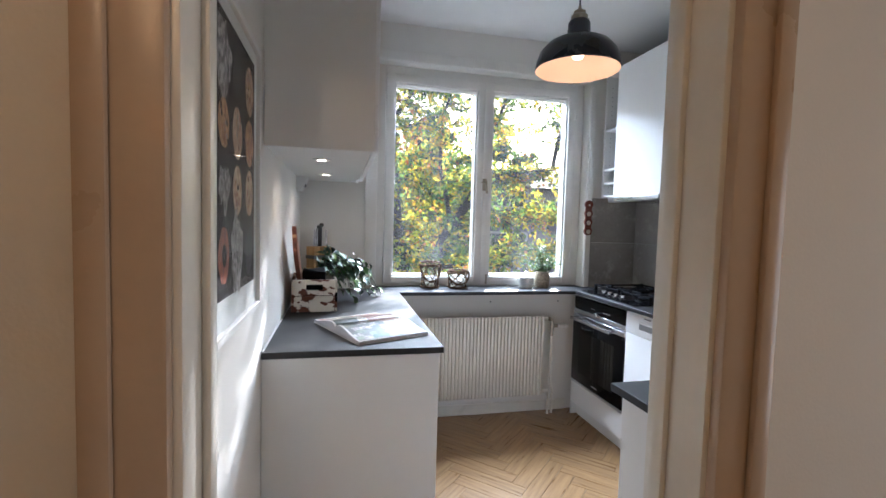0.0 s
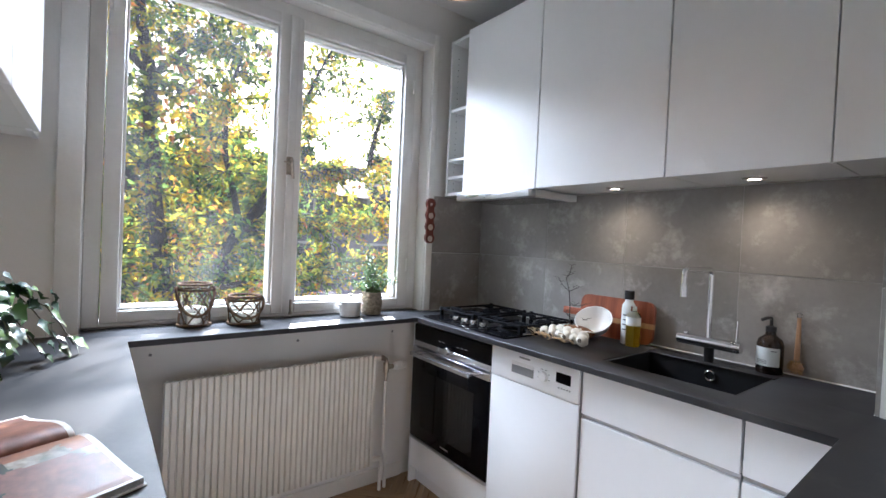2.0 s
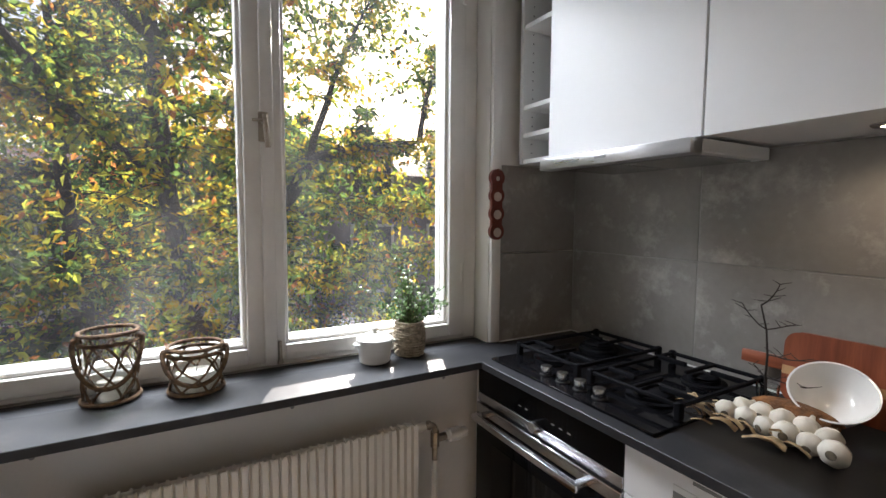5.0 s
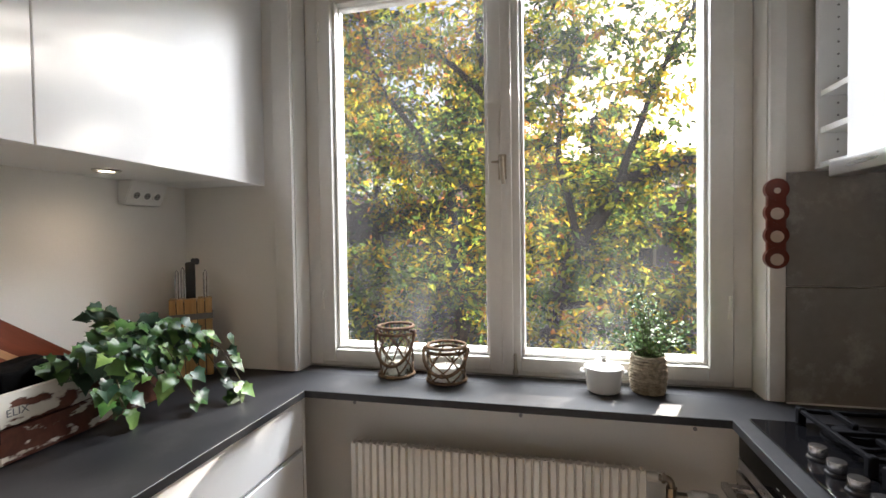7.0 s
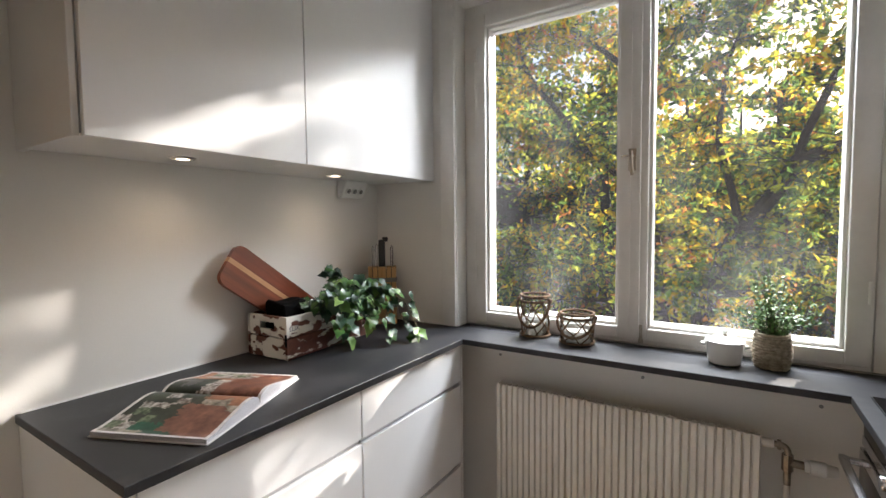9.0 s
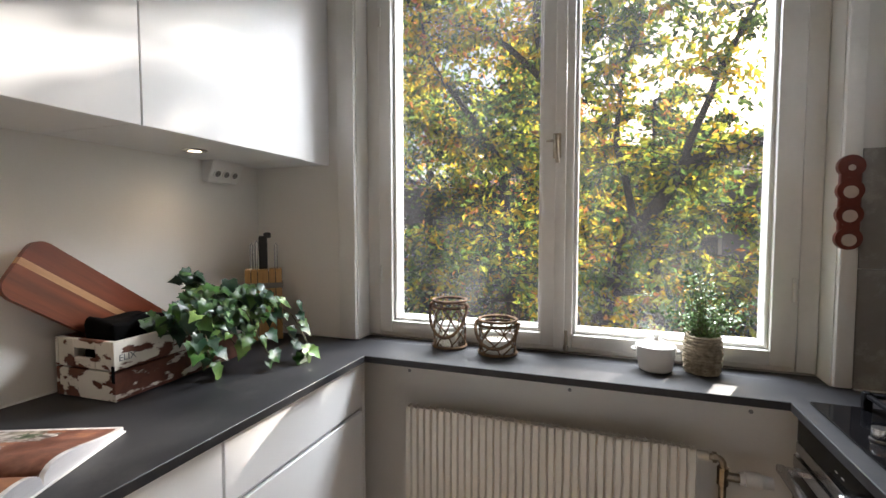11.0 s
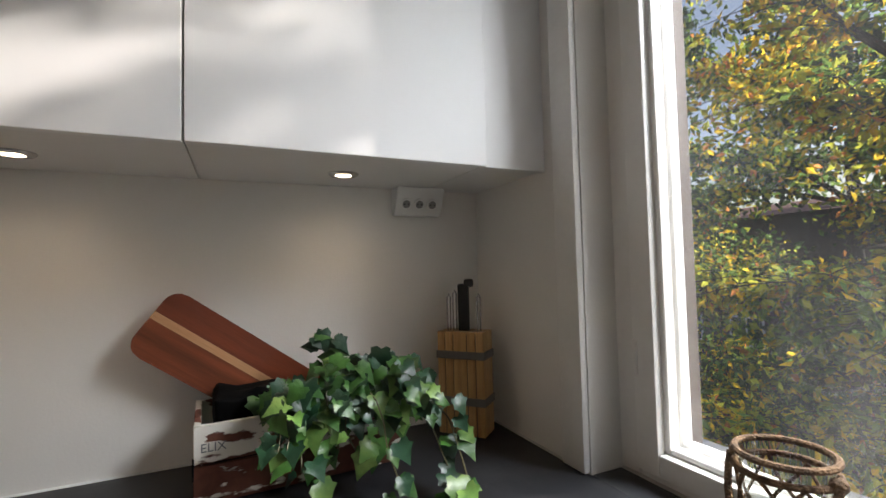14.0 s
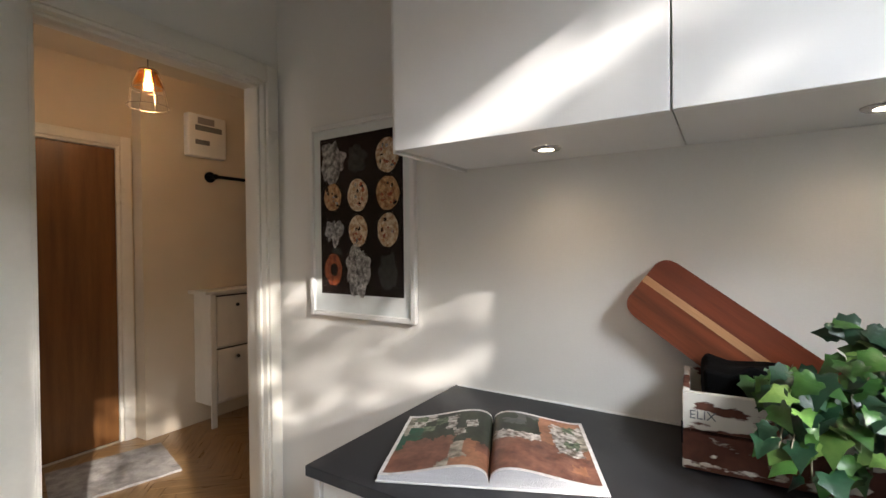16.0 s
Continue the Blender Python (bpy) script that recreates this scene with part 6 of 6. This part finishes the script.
part("bulb", lathe(B(), [(0, 2.235), (0.018, 2.24), (0.024, 2.262), (0.016, 2.295), (0.012, 2.338)], c, 20), glow("hall_bulb_glow", (1.0, 0.50, 0.16), 14.0), hl, "glowing amber bulb")
lamp = bpy.data.lights.new("hall_light", "POINT")
lamp.energy, lamp.color, lamp.shadow_soft_size = 2.2, (1.0, 0.62, 0.32), 0.04
lo = new("hall_light", lamp)
lo.location = (c[0], c[1], 2.20)
lamp = bpy.data.lights.new("pendant_light", "POINT")
lamp.energy, lamp.color, lamp.shadow_soft_size = 0.30, (1.0, 0.66, 0.44), 0.03
lo = new("pendant_light", lamp)
lo.location = (1.261, -0.934, 2.065)

# small bowl on a folded cloth at the end of the short counter
c = (1.60, -1.93)
LINEN = mat("folded_linen", (0.66, 0.63, 0.57), 0.9, var=0.08, scale=12, fine=260, bump=0.2)
b = B()
fm = Matrix.Translation((c[0], c[1], TZ)) @ pose(0, 0, 0, 0, 0, 24)
for k, (hx, hy) in enumerate(((0.10, 0.08), (0.098, 0.078), (0.094, 0.072))):
    box(b, -hx, -hy, 0.001 + 0.004 * k, hx, hy, 0.0045 + 0.004 * k, 0.0015, 1)
bmesh.ops.transform(b, matrix=fm, verts=b.verts[:])
lone("folded_cloth", b, LINEN, "folded off-white linen cloth on the short counter", "cloth", at=(c[0], c[1], TZ))
cup = thing("small_bowl", (*c, TZ + 0.0125), "small white bowl of dark spice on the folded cloth", "bowl")
Z0 = TZ + 0.0127
part("bowl", lathe(B(), [(0, Z0), (0.03, Z0), (0.036, Z0 + 0.004), (0.052, Z0 + 0.05), (0.053, Z0 + 0.056), (0.048, Z0 + 0.056), (0.034, Z0 + 0.012), (0, Z0 + 0.01)], c, 36), PORC, cup)
part("spice", lathe(B(), [(0.0455, Z0 + 0.046), (0.03, Z0 + 0.049), (0, Z0 + 0.052)], c, 30), mat("dark_spice", (0.035, 0.014, 0.008), 0.9, var=0.4, scale=120, fine=300, bump=0.8), cup, "dark ground spice")

# ---------------------------------------------------------------- outdoors
GZ = -3.2


def leaf_mat(name, col, back=0.82):
    m, n, l, b = nodes_of(name)
    geo, hs, dif, tr, mx = n.new("ShaderNodeNewGeometry"), n.new("ShaderNodeHueSaturation"), n.new("ShaderNodeBsdfDiffuse"), n.new("ShaderNodeBsdfTranslucent"), n.new("ShaderNodeMixShader")
    rg = n.new("ShaderNodeMapRange")
    rg.inputs["To Min"].default_value, rg.inputs["To Max"].default_value = 0.62, 1.38
    l.new(geo.outputs["Random Per Island"], rg.inputs["Value"]), l.new(rg.outputs[0], hs.inputs["Value"])
    hs.inputs["Color"].default_value = (*col, 1)
    l.new(hs.outputs[0], dif.inputs["Color"]), l.new(hs.outputs[0], tr.inputs["Color"])
    mx.inputs["Fac"].default_value = back
    l.new(dif.outputs[0], mx.inputs[1]), l.new(tr.outputs[0], mx.inputs[2])
    l.new(mx.outputs[0], n["Material Output"].inputs["Surface"])
    return m


LEAVES = [leaf_mat("leaf_green", (0.15, 0.26, 0.06)), leaf_mat("leaf_lime", (0.48, 0.52, 0.07)), leaf_mat("leaf_yellow", (0.86, 0.62, 0.05)),
          leaf_mat("leaf_orange", (0.72, 0.30, 0.08)), leaf_mat("leaf_deep", (0.03, 0.062, 0.022))]
BARK = mat("dark_bark", (0.035, 0.026, 0.021), 0.9, var=0.3, scale=9, fine=60, bump=0.8, stretch=(3, 3, 1))
PINEBARK = mat("pine_bark", (0.16, 0.075, 0.04), 0.9, var=0.3, scale=9, fine=60, bump=0.6)
nrng = np.random.default_rng(4)


def leaf_cloud(name, pts, dirs, size, mats, weights, parent, slim=0.42, label="", kinds=None):
    """Thousands of small folded leaves as one mesh: points, the ways they hang, and their lengths."""
    k = len(pts)
    d = dirs / np.linalg.norm(dirs, axis=1, keepdims=True)
    up = nrng.normal(size=(k, 3))
    side = np.cross(d, up)
    side /= np.linalg.norm(side, axis=1, keepdims=True)
    nn = np.cross(side, d)
    s = size[:, None]
    v = np.stack([pts, pts + d * s * 0.45 + side * s * slim * 0.5 + nn * s * 0.08, pts + d * s - nn * s * 0.1, pts + d * s * 0.45 - side * s * slim * 0.5 + nn * s * 0.08], 1).reshape(-1, 3)
    i = np.arange(k) * 4
    f = np.concatenate([np.stack([i, i + 1, i + 2], 1), np.stack([i, i + 2, i + 3], 1)])
    me = bpy.data.meshes.new(name)
    me.from_pydata((v - np.array(ORIGIN[parent.name])).tolist(), [], f.tolist())
    for m_ in mats:
        me.materials.append(m_)
    mi = nrng.choice(len(mats), size=k, p=np.array(weights) / sum(weights)) if kinds is None else np.array(kinds)
    me.polygons.foreach_set("material_index", np.concatenate([mi, mi]).astype(np.int32))
    ob = new(name, me)
    ob.parent = parent
    ORIGIN[ob.name] = ORIGIN[parent.name]
    return tagged(ob, label, kind="stuff")


def limb(bm, pts, r0, r1):
    """A tapered, slightly knotty limb through the given points; returns points along it."""
    pts = [Vector(p) for p in pts]
    fine = []
    for a, b in zip(pts, pts[1:]):
        for t in (0, 0.25, 0.5, 0.75):
            p = a.lerp(b, t)
            fine.append(p + Vector((noise.noise(p * 1.7), noise.noise(p * 1.7 + Vector((9, 0, 0))), 0)) * 0.06)
    fine.append(pts[-1])
    tube(bm, fine, r0, 9, taper=r1)
    return fine


# the fruit tree right outside the window
tree = thing("tree", (1.25, 3.0, GZ), "autumn fruit tree with yellow and green leaves close to the window", "tree")
wood_bm = B()
forks = []
trunk = limb(wood_bm, [(1.25, 3.0, GZ), (1.28, 2.98, -1.6), (1.22, 2.95, -0.2)], 0.14, 0.12)
main = [
    [(1.22, 2.95, -0.2), (1.02, 2.85, 0.7), (0.90, 2.75, 1.6), (0.86, 2.8, 2.6), (0.75, 2.9, 3.6), (0.6, 3.0, 4.8)],
    [(1.22, 2.95, -0.2), (1.42, 2.85, 0.75), (1.62, 2.75, 1.30), (1.98, 2.85, 1.84), (2.5, 3.0, 2.02), (3.2, 3.2, 2.15)],
    [(0.90, 2.75, 1.6), (0.3, 2.9, 2.1), (-0.5, 3.1, 2.5), (-1.3, 3.3, 3.0)],
    [(1.02, 2.85, 0.7), (0.4, 2.7, 0.95), (-0.4, 2.8, 1.2), (-1.2, 3.0, 1.2)],
    [(0.86, 2.8, 2.6), (1.3, 3.0, 3.2), (1.6, 3.2, 4.0)],
    [(1.62, 2.75, 1.30), (1.45, 2.7, 2.0), (1.5, 2.8, 2.7), (1.65, 3.0, 3.3)],
    [(1.42, 2.85, 0.75), (2.1, 2.9, 0.85), (2.8, 3.1, 1.0), (3.6, 3.2, 1.0)],
    [(1.22, 2.95, -0.2), (0.6, 2.8, -0.05), (-0.2, 2.9, 0.2), (-0.9, 3.0, 0.2)],
    [(1.22, 2.95, -0.2), (1.8, 2.9, 0.1), (2.6, 3.0, 0.25), (3.3, 3.1, 0.1)],
    [(0.86, 2.8, 2.6), (0.2, 2.9, 3.3), (-0.6, 3.0, 4.0)],
    [(1.62, 2.75, 1.30), (2.2, 3.0, 1.45), (2.9, 3.3, 1.5), (3.7, 3.6, 1.6)],
    [(1.28, 2.98, -0.6), (2.0, 3.1, -0.5), (2.9, 3.3, -0.4), (3.7, 3.5, -0.4)],
    [(1.98, 2.85, 1.84), (2.2, 3.0, 2.6), (2.5, 3.2, 3.2), (2.9, 3.4, 3.9)],
    [(3.2, 3.2, 2.15), (3.35, 3.3, 2.7), (3.6, 3.5, 3.1), (4.0, 3.6, 3.4)],
    [(0.3, 2.9, 2.1), (-0.2, 2.7, 2.9), (-0.4, 2.7, 3.6)],
]
for j, pts_ in enumerate(main):
    fine = limb(wood_bm, pts_, 0.095 if j < 2 else 0.034, 0.024 if j < 2 else 0.008)
    forks += fine[3:]
rng = random.Random(31)
lp, ldir, lsz, lkind = [], [], [], []
for q in forks:
    for k in range(11):
        a = rng.uniform(0, 6.283)
        d = Vector((math.cos(a), math.sin(a) * 0.9, rng.uniform(-0.15, 0.6))).normalized()
        ln = rng.uniform(0.35, 1.0)
        p, pts_ = q.copy(), [q.copy()]
        for s in range(5):
            d = (d + Vector((rng.gauss(0, 0.16), rng.gauss(0, 0.16), -0.13))).normalized()
            p = p + d * ln / 5
            pts_.append(p.copy())
        # crown cut to show sky from the camera's view, and kept off the house
        end = pts_[-1]
        past = end.x - 1.20 - 0.22 * (end.y + 1.0)
        open_sky = past > 0 and end.z > 1.85 + 0.10 * (end.y + 1.0) + max(0.0, 0.9 - 1.1 * past) + rng.gauss(0, 0.22)
        bx, bz = end.x - 0.43 * (end.y - 0.2), end.z - 0.435 * (end.y - 0.2)
        in_sun_path = 0.5 < bx < 2.1 and 0.76 < bz < 2.4
        if end.y < 1.15 or (open_sky and not in_sun_path and rng.random() < 0.62) or (end.z > 3.4 and rng.random() < 0.35):
            continue
        # twigs left out along the sun's path, so sun patches reach the room
        low_streak = bz < 1.2 and (0.83 < bx < 1.06 or 1.14 < bx < 1.55 or 1.66 < bx < 1.95)
        if in_sun_path and rng.random() < (0.97 if low_streak and 0.84 < bz < 1.16 else 0.46 if bz > 1.9 else 0.72 if bx < 0.9 else 0.82 if noise.noise(Vector((bx * 2.1, bz * 4.5, 3.0))) > 0.02 else 0.30):
            continue
        if end.y < 2.2 and rng.random() < 0.55:
            continue
        if end.x > 2.1 and end.z < 2.3 and noise.noise(end * 1.1 + Vector((3, 0, 5))) > 0.0 and rng.random() < 0.75:
            continue
        hue = noise.noise(end * 1.3) + rng.gauss(0, 0.22)
        mix_ = (2.0, 3.6, 5.0, 1.6, 0.3) if hue > 0.16 else (2.5, 5.0, 1.6, 0.1, 0.5) if hue > -0.15 else (6.0, 2.2, 0.3, 0.0, 2.0)
        tube(wood_bm, pts_, 0.0055, 4, taper=0.002)
        for s in range(1, 6):
            for rep in range(rng.randint(5, 9)):
                at = pts_[s - 1].lerp(pts_[s], rng.random()) + Vector((rng.gauss(0, 0.03), rng.gauss(0, 0.03), rng.gauss(-0.01, 0.03)))
                # leaves skipped in the sun's path, letting light streaks fall on the sill
                ax_, az_ = at.x - 0.43 * (at.y - 0.2), at.z - 0.03 - 0.435 * (at.y - 0.2)
                az_ += 0.10 * noise.noise(at * 2.3)
                if 0.86 < az_ < 1.13 and (0.80 < ax_ < 1.06 or 1.08 < ax_ < 1.58 or 1.60 < ax_ < 1.95):
                    continue
                lp.append(at)
                ldir.append((rng.gauss(0, 0.7), rng.gauss(0, 0.6), -0.5 + rng.gauss(0, 0.5)))
                lkind.append(rng.choices((0, 1, 2, 3, 4), mix_)[0])
                lsz.append(rng.uniform(0.055, 0.095))
part("trunk", wood_bm, BARK, tree)
leaf_cloud("crown", np.array([tuple(v) for v in lp]), np.array(ldir), np.array(lsz), LEAVES, (3.0, 3.4, 3.2, 0.7, 1.0), tree, slim=0.5, label="yellow-green autumn leaves", kinds=lkind)


def far_tree(at, h, spread, count, leaf, weights, label, bark=BARK, low=0.25, seed=1):
    r_ = random.Random(seed)
    ob = thing("tree", at, label, "tree")
    b = B()
    top = Vector(at) + Vector((r_.uniform(-0.4, 0.4), 0, h))
    spine = limb(b, [at, Vector(at).lerp(top, 0.35) + Vector((0.15, 0, 0)), Vector(at).lerp(top, 0.7), top], h * 0.022, h * 0.005)
    centres = []
    for k in range(26):
        t = r_.uniform(low, 1.0)
        o = spine[min(len(spine) - 1, int(t * len(spine)))]
        a = r_.uniform(0, 6.283)
        ln = spread * (1.15 - 0.75 * t) * r_.uniform(0.5, 1.0)
        e = o + Vector((math.cos(a) * ln, math.sin(a) * ln, r_.uniform(-0.1, 0.35) * ln))
        tube(b, [o, o.lerp(e, 0.5) + Vector((0, 0, 0.06 * ln)), e], h * 0.006, 5, taper=h * 0.0015)
        centres += [(o.lerp(e, u), ln * 0.26) for u in (0.55, 0.8, 1.0)]
    part("trunk", b, bark, ob)
    p, d, s = [], [], []
    for k in range(count):
        c_, r0 = centres[r_.randrange(len(centres))]
        p.append(tuple(c_ + Vector((r_.gauss(0, 1), r_.gauss(0, 1), r_.gauss(0, 0.6))) * r0 * 0.75))
        d.append((r_.gauss(0, 1), r_.gauss(0, 1), r_.gauss(-0.4, 0.7)))
        s.append(leaf * r_.uniform(0.6, 1.3))
    leaf_cloud("crown", np.array(p), np.array(d), np.array(s), LEAVES, weights, ob, slim=0.6)
    return ob


far_tree((-3.2, 9.5, GZ), 9.0, 3.4, 9000, 0.17, (3, 1.6, 0.8, 0.3, 3), "tall green garden tree in autumn", seed=2)
far_tree((3.6, 12.0, GZ), 6.4, 3.2, 8000, 0.17, (3, 3, 1.6, 0.6, 2), "spreading green garden tree", seed=3)
far_tree((-9.0, 12.0, GZ), 12.0, 2.6, 8000, 0.2, (1, 0.2, 0.05, 0.02, 6), "dark pine with a reddish trunk", PINEBARK, 0.35, seed=5)
far_tree((-14.5, 9.0, GZ), 10.0, 3.2, 7000, 0.22, (2, 2, 1.4, 0.4, 3), "garden tree beyond the lawn", seed=6)
far_tree((0.4, 15.0, GZ), 8.5, 3.4, 7000, 0.2, (3, 1, 0.5, 1.2, 3), "tree with reddish top before the houses", seed=7)
far_tree((-6.4, 9.6, GZ), 7.4, 2.8, 11000, 0.14, (3, 2.0, 1.4, 0.5, 3), "green garden tree beside the lawn", seed=10)
far_tree((-0.6, 8.2, GZ), 8.4, 3.2, 15000, 0.13, (3, 2.6, 1.8, 0.7, 2.4), "broad yellow-green garden tree", seed=8)
far_tree((2.3, 9.4, GZ), 7.2, 2.7, 12000, 0.13, (3, 2.4, 1.6, 1.0, 2.2), "yellowing garden tree before the grey house", seed=9)
for k, (tx, ty, th) in enumerate(((1.5, 27.0, 10.5), (6.0, 25.5, 9.6), (10.5, 26.0, 10.2), (16.0, 25.0, 9.4), (-5.0, 31.0, 12.0))):
    far_tree((tx, ty, GZ), th, 4.2, 7000, 0.3, (3, 1.4, 0.6, 0.3, 3), "tall green tree behind the houses", seed=20 + k)

# shrubs at the foot of the wall opposite
HEDGE = thing("hedge", (0, 7, GZ), "dense dark green garden hedge", "hedge")
p = np.stack([nrng.uniform(-14, 7, 9000), nrng.normal(7.2, 0.55, 9000), GZ + nrng.uniform(0.05, 1.0, 9000) ** 0.6 * 1.9], 1)
leaf_cloud("foliage", p, nrng.normal(size=(9000, 3)), nrng.uniform(0.1, 0.2, 9000), LEAVES, (4, 1, 0.3, 0.1, 4), HEDGE, 0.6)
b = B()
for k in range(40):
    x = -14 + 21 * k / 39
    tube(b, [(x, 7.2, GZ), (x + 0.1, 7.25, GZ + 1.2)], 0.03, 5, taper=0.01)
part("stem_row", b, BARK, HEDGE)

LAWN = mat("autumn_lawn", (0.16, 0.17, 0.045), 0.95, var=0.25, scale=0.7, fine=25, bump=0.5, col2=(0.075, 0.095, 0.025))
b = B()
bmesh.ops.create_grid(b, x_segments=2, y_segments=2, size=400, matrix=Matrix.Translation((0, 0, GZ)))
lone("ground", b, LAWN, "autumn lawn around the house", "ground", kind="structure")
b = box(B(), -16, 8.6, GZ, 20, 10.4, GZ + 0.02)
lone("path", b, mat("gravel_path", (0.42, 0.39, 0.34), 0.95, var=0.15, scale=3, fine=40, bump=0.4), "pale gravel garden path", "path", kind="structure")

RENDERW = mat("grey_render", (0.30, 0.27, 0.30), 0.9, var=0.08, scale=0.8, fine=20, bump=0.1)
BRICKW = mat("brown_render", (0.10, 0.075, 0.062), 0.9, var=0.1, scale=0.8, fine=20, bump=0.1)
ROOF = mat("red_tile_roof", (0.20, 0.075, 0.05), 0.85, var=0.2, scale=1.5, fine=12, bump=0.5, stretch=(6, 1, 1))
WINGLASS = mat("far_window_glass", (0.05, 0.07, 0.10), 0.05, var=0.05, bump=0, spec=0.8)


def house(x0, x1, y0, depth, eave, wallm, label, bays, floors):
    ob = thing("apartment_building", ((x0 + x1) / 2, y0, GZ), label, "building")
    part("wall", box(B(), x0, y0, GZ, x1, y0 + depth, eave), wallm, ob)
    b_ = B()
    pr_ = [(y0 - 0.5, eave), (y0 + depth / 2, eave + 1.0), (y0 + depth + 0.5, eave)]
    a_ = [b_.verts.new((x0 - 0.4, y, z)) for y, z in pr_]
    c_ = [b_.verts.new((x1 + 0.4, y, z)) for y, z in pr_]
    b_.faces.new(a_), b_.faces.new(c_[::-1])
    for k in range(3):
        j = (k + 1) % 3
        b_.faces.new((a_[k], a_[j], c_[j], c_[k]))
    part("roof", b_, ROOF, ob, "red tiled roof")
    for fl in range(floors):
        for k in range(bays):
            xc = x0 + (k + 0.5) * (x1 - x0) / bays
            zc = GZ + 0.75 + fl * 2.2
            wdw = B()
            for a2 in ((xc - 0.75, xc - 0.66, zc, zc + 1.35), (xc + 0.66, xc + 0.75, zc, zc + 1.35), (xc - 0.66, xc + 0.66, zc, zc + 0.09), (xc - 0.66, xc + 0.66, zc + 1.26, zc + 1.35), (xc - 0.04, xc + 0.04, zc + 0.09, zc + 1.26)):
                box(wdw, a2[0], y0 - 0.05, a2[2], a2[1], y0 - 0.002, a2[3])
            wo = part("window", wdw, FRAME, ob, "white window frame")
            for s in (-1, 1):
                part("pane", box(B(), xc + (0.04 if s > 0 else -0.66), y0 - 0.03, zc + 0.09, xc + (0.66 if s > 0 else -0.04), y0 - 0.022, zc + 1.26), WINGLASS, wo)
            part("sill", box(B(), xc - 0.85, y0 - 0.16, zc - 0.06, xc + 0.85, y0 - 0.051, zc - 0.005), ALU, wo)
    return ob


house(2.2, 16.0, 13.0, 9.0, 2.7, RENDERW, "grey rendered house with white windows behind the trees", 5, 3)
house(-24.0, 1.2, 20.0, 9.0, 3.2, BRICKW, "dark brown house with a red roof behind the trees", 9, 2)

# the outside of this house
lone("facade", panel_hole(B(), "y", 0.491, 0.10, -14, 16, GZ, 9.0, [(WIN[0] - 0.03, WIN[1] + 0.03, WIN[2] - 0.05, WIN[3] + 0.03)]), BRICKW, "rendered outside wall of the house", "facade", kind="structure")

# ---------------------------------------------------------------- tiles
def slab(name, wall, x0, y0, z0, x1, y1, z1, bev=0.0012):
    o = Vector(((x0 + x1) / 2, (y0 + y1) / 2, (z0 + z1) / 2))
    b = box(B(), x0, y0, z0, x1, y1, z1, bev)
    bmesh.ops.translate(b, verts=b.verts[:], vec=-o)
    ob = new(name, solid(b, name, TILE))
    ob.parent = wall
    ob.location = o - ORIGIN[wall.name]
    return ob


wall_r, wall_w, wall_s = bpy.data.objects["wall_right"], bpy.data.objects["wall_window"], bpy.data.objects["wall_shaft"]
JZ = 1.230
ys = [0.178, -0.338, -0.782, -1.240, -1.670]
for ya, yb in zip(ys, ys[1:]):
    for z0, z1 in ((TZ + 0.0005, JZ - 0.0016), (JZ + 0.0016, 1.552)):
        slab("tile", wall_r, WX, yb + 0.0015, z0, WX + 0.0115, ya - 0.0015, z1)
lone("grout", box(B(), WX + 0.0015, -1.67, TZ, WX + 0.0118, 0.188, 1.551), GROUT, "grey tile grout", "grout", kind="structure")
for z0, z1 in ((TZ + 0.0005, JZ - 0.0016), (JZ + 0.0016, 1.552)):
    slab("tile", wall_w, 2.0305, 0.1785, z0, WX - 0.0005, WY - 0.0005, z1)
for z0, z1 in ((TZ + 0.0005, JZ - 0.0016), (JZ + 0.0016, 1.552)):
    slab("tile", wall_s, 2.117, -1.6715, z0, WX - 0.0005, -1.662, z1)

# ---------------------------------------------------------------- herringbone parquet
PLANKS = []
PWD, PLN = 0.085, 0.425
for k in range(6):
    b = box(B(), -PLN / 2 + 0.0006, -PWD / 2 + 0.0006, -0.0105, PLN / 2 - 0.0006, PWD / 2 - 0.0006, 0.0, 0.0012)
    PLANKS.append(solid(b, "parquet_block", OAK[0]))
rng = random.Random(2)
c45 = math.cos(math.pi / 4)
for s in range(-12, 13):
    for n_ in range(-70, 71):
        ox, oy = s * (PLN + PWD), s * (PWD - PLN)
        for kind_, (cx_, cy_), turn in (("h", (n_ * PWD + PLN / 2, n_ * PWD + PWD / 2), 0), ("v", (n_ * PWD + PLN + PWD / 2, n_ * PWD + PWD - PLN / 2), 90)):
            px, py = cx_ + ox, cy_ + oy
            x, y = (px - py) * c45 + 1.2, (px + py) * c45 - 1.2
            kitchen = 0.55 < x < 2.0 and BY - 0.05 < y < 0.30
            hall_ = -1.75 < x < 1.25 and -4.15 < y <= BY - 0.05
            if kitchen or hall_:
                ob = new("parquet_block", PLANKS[rng.randrange(6)])
                ob.parent = floor
                ob.matrix_local = pose(x, y, -rng.uniform(0.0, 0.0004), 0, 0, 45 + turn + (180 if rng.random() < 0.5 else 0))
rest = box(B(), -2.1, -4.69, -0.0108, 3.29, WY, -0.0055)
lone("floor_rest", rest, OAK[1], "oak floor under the cabinets", "floor", kind="structure")
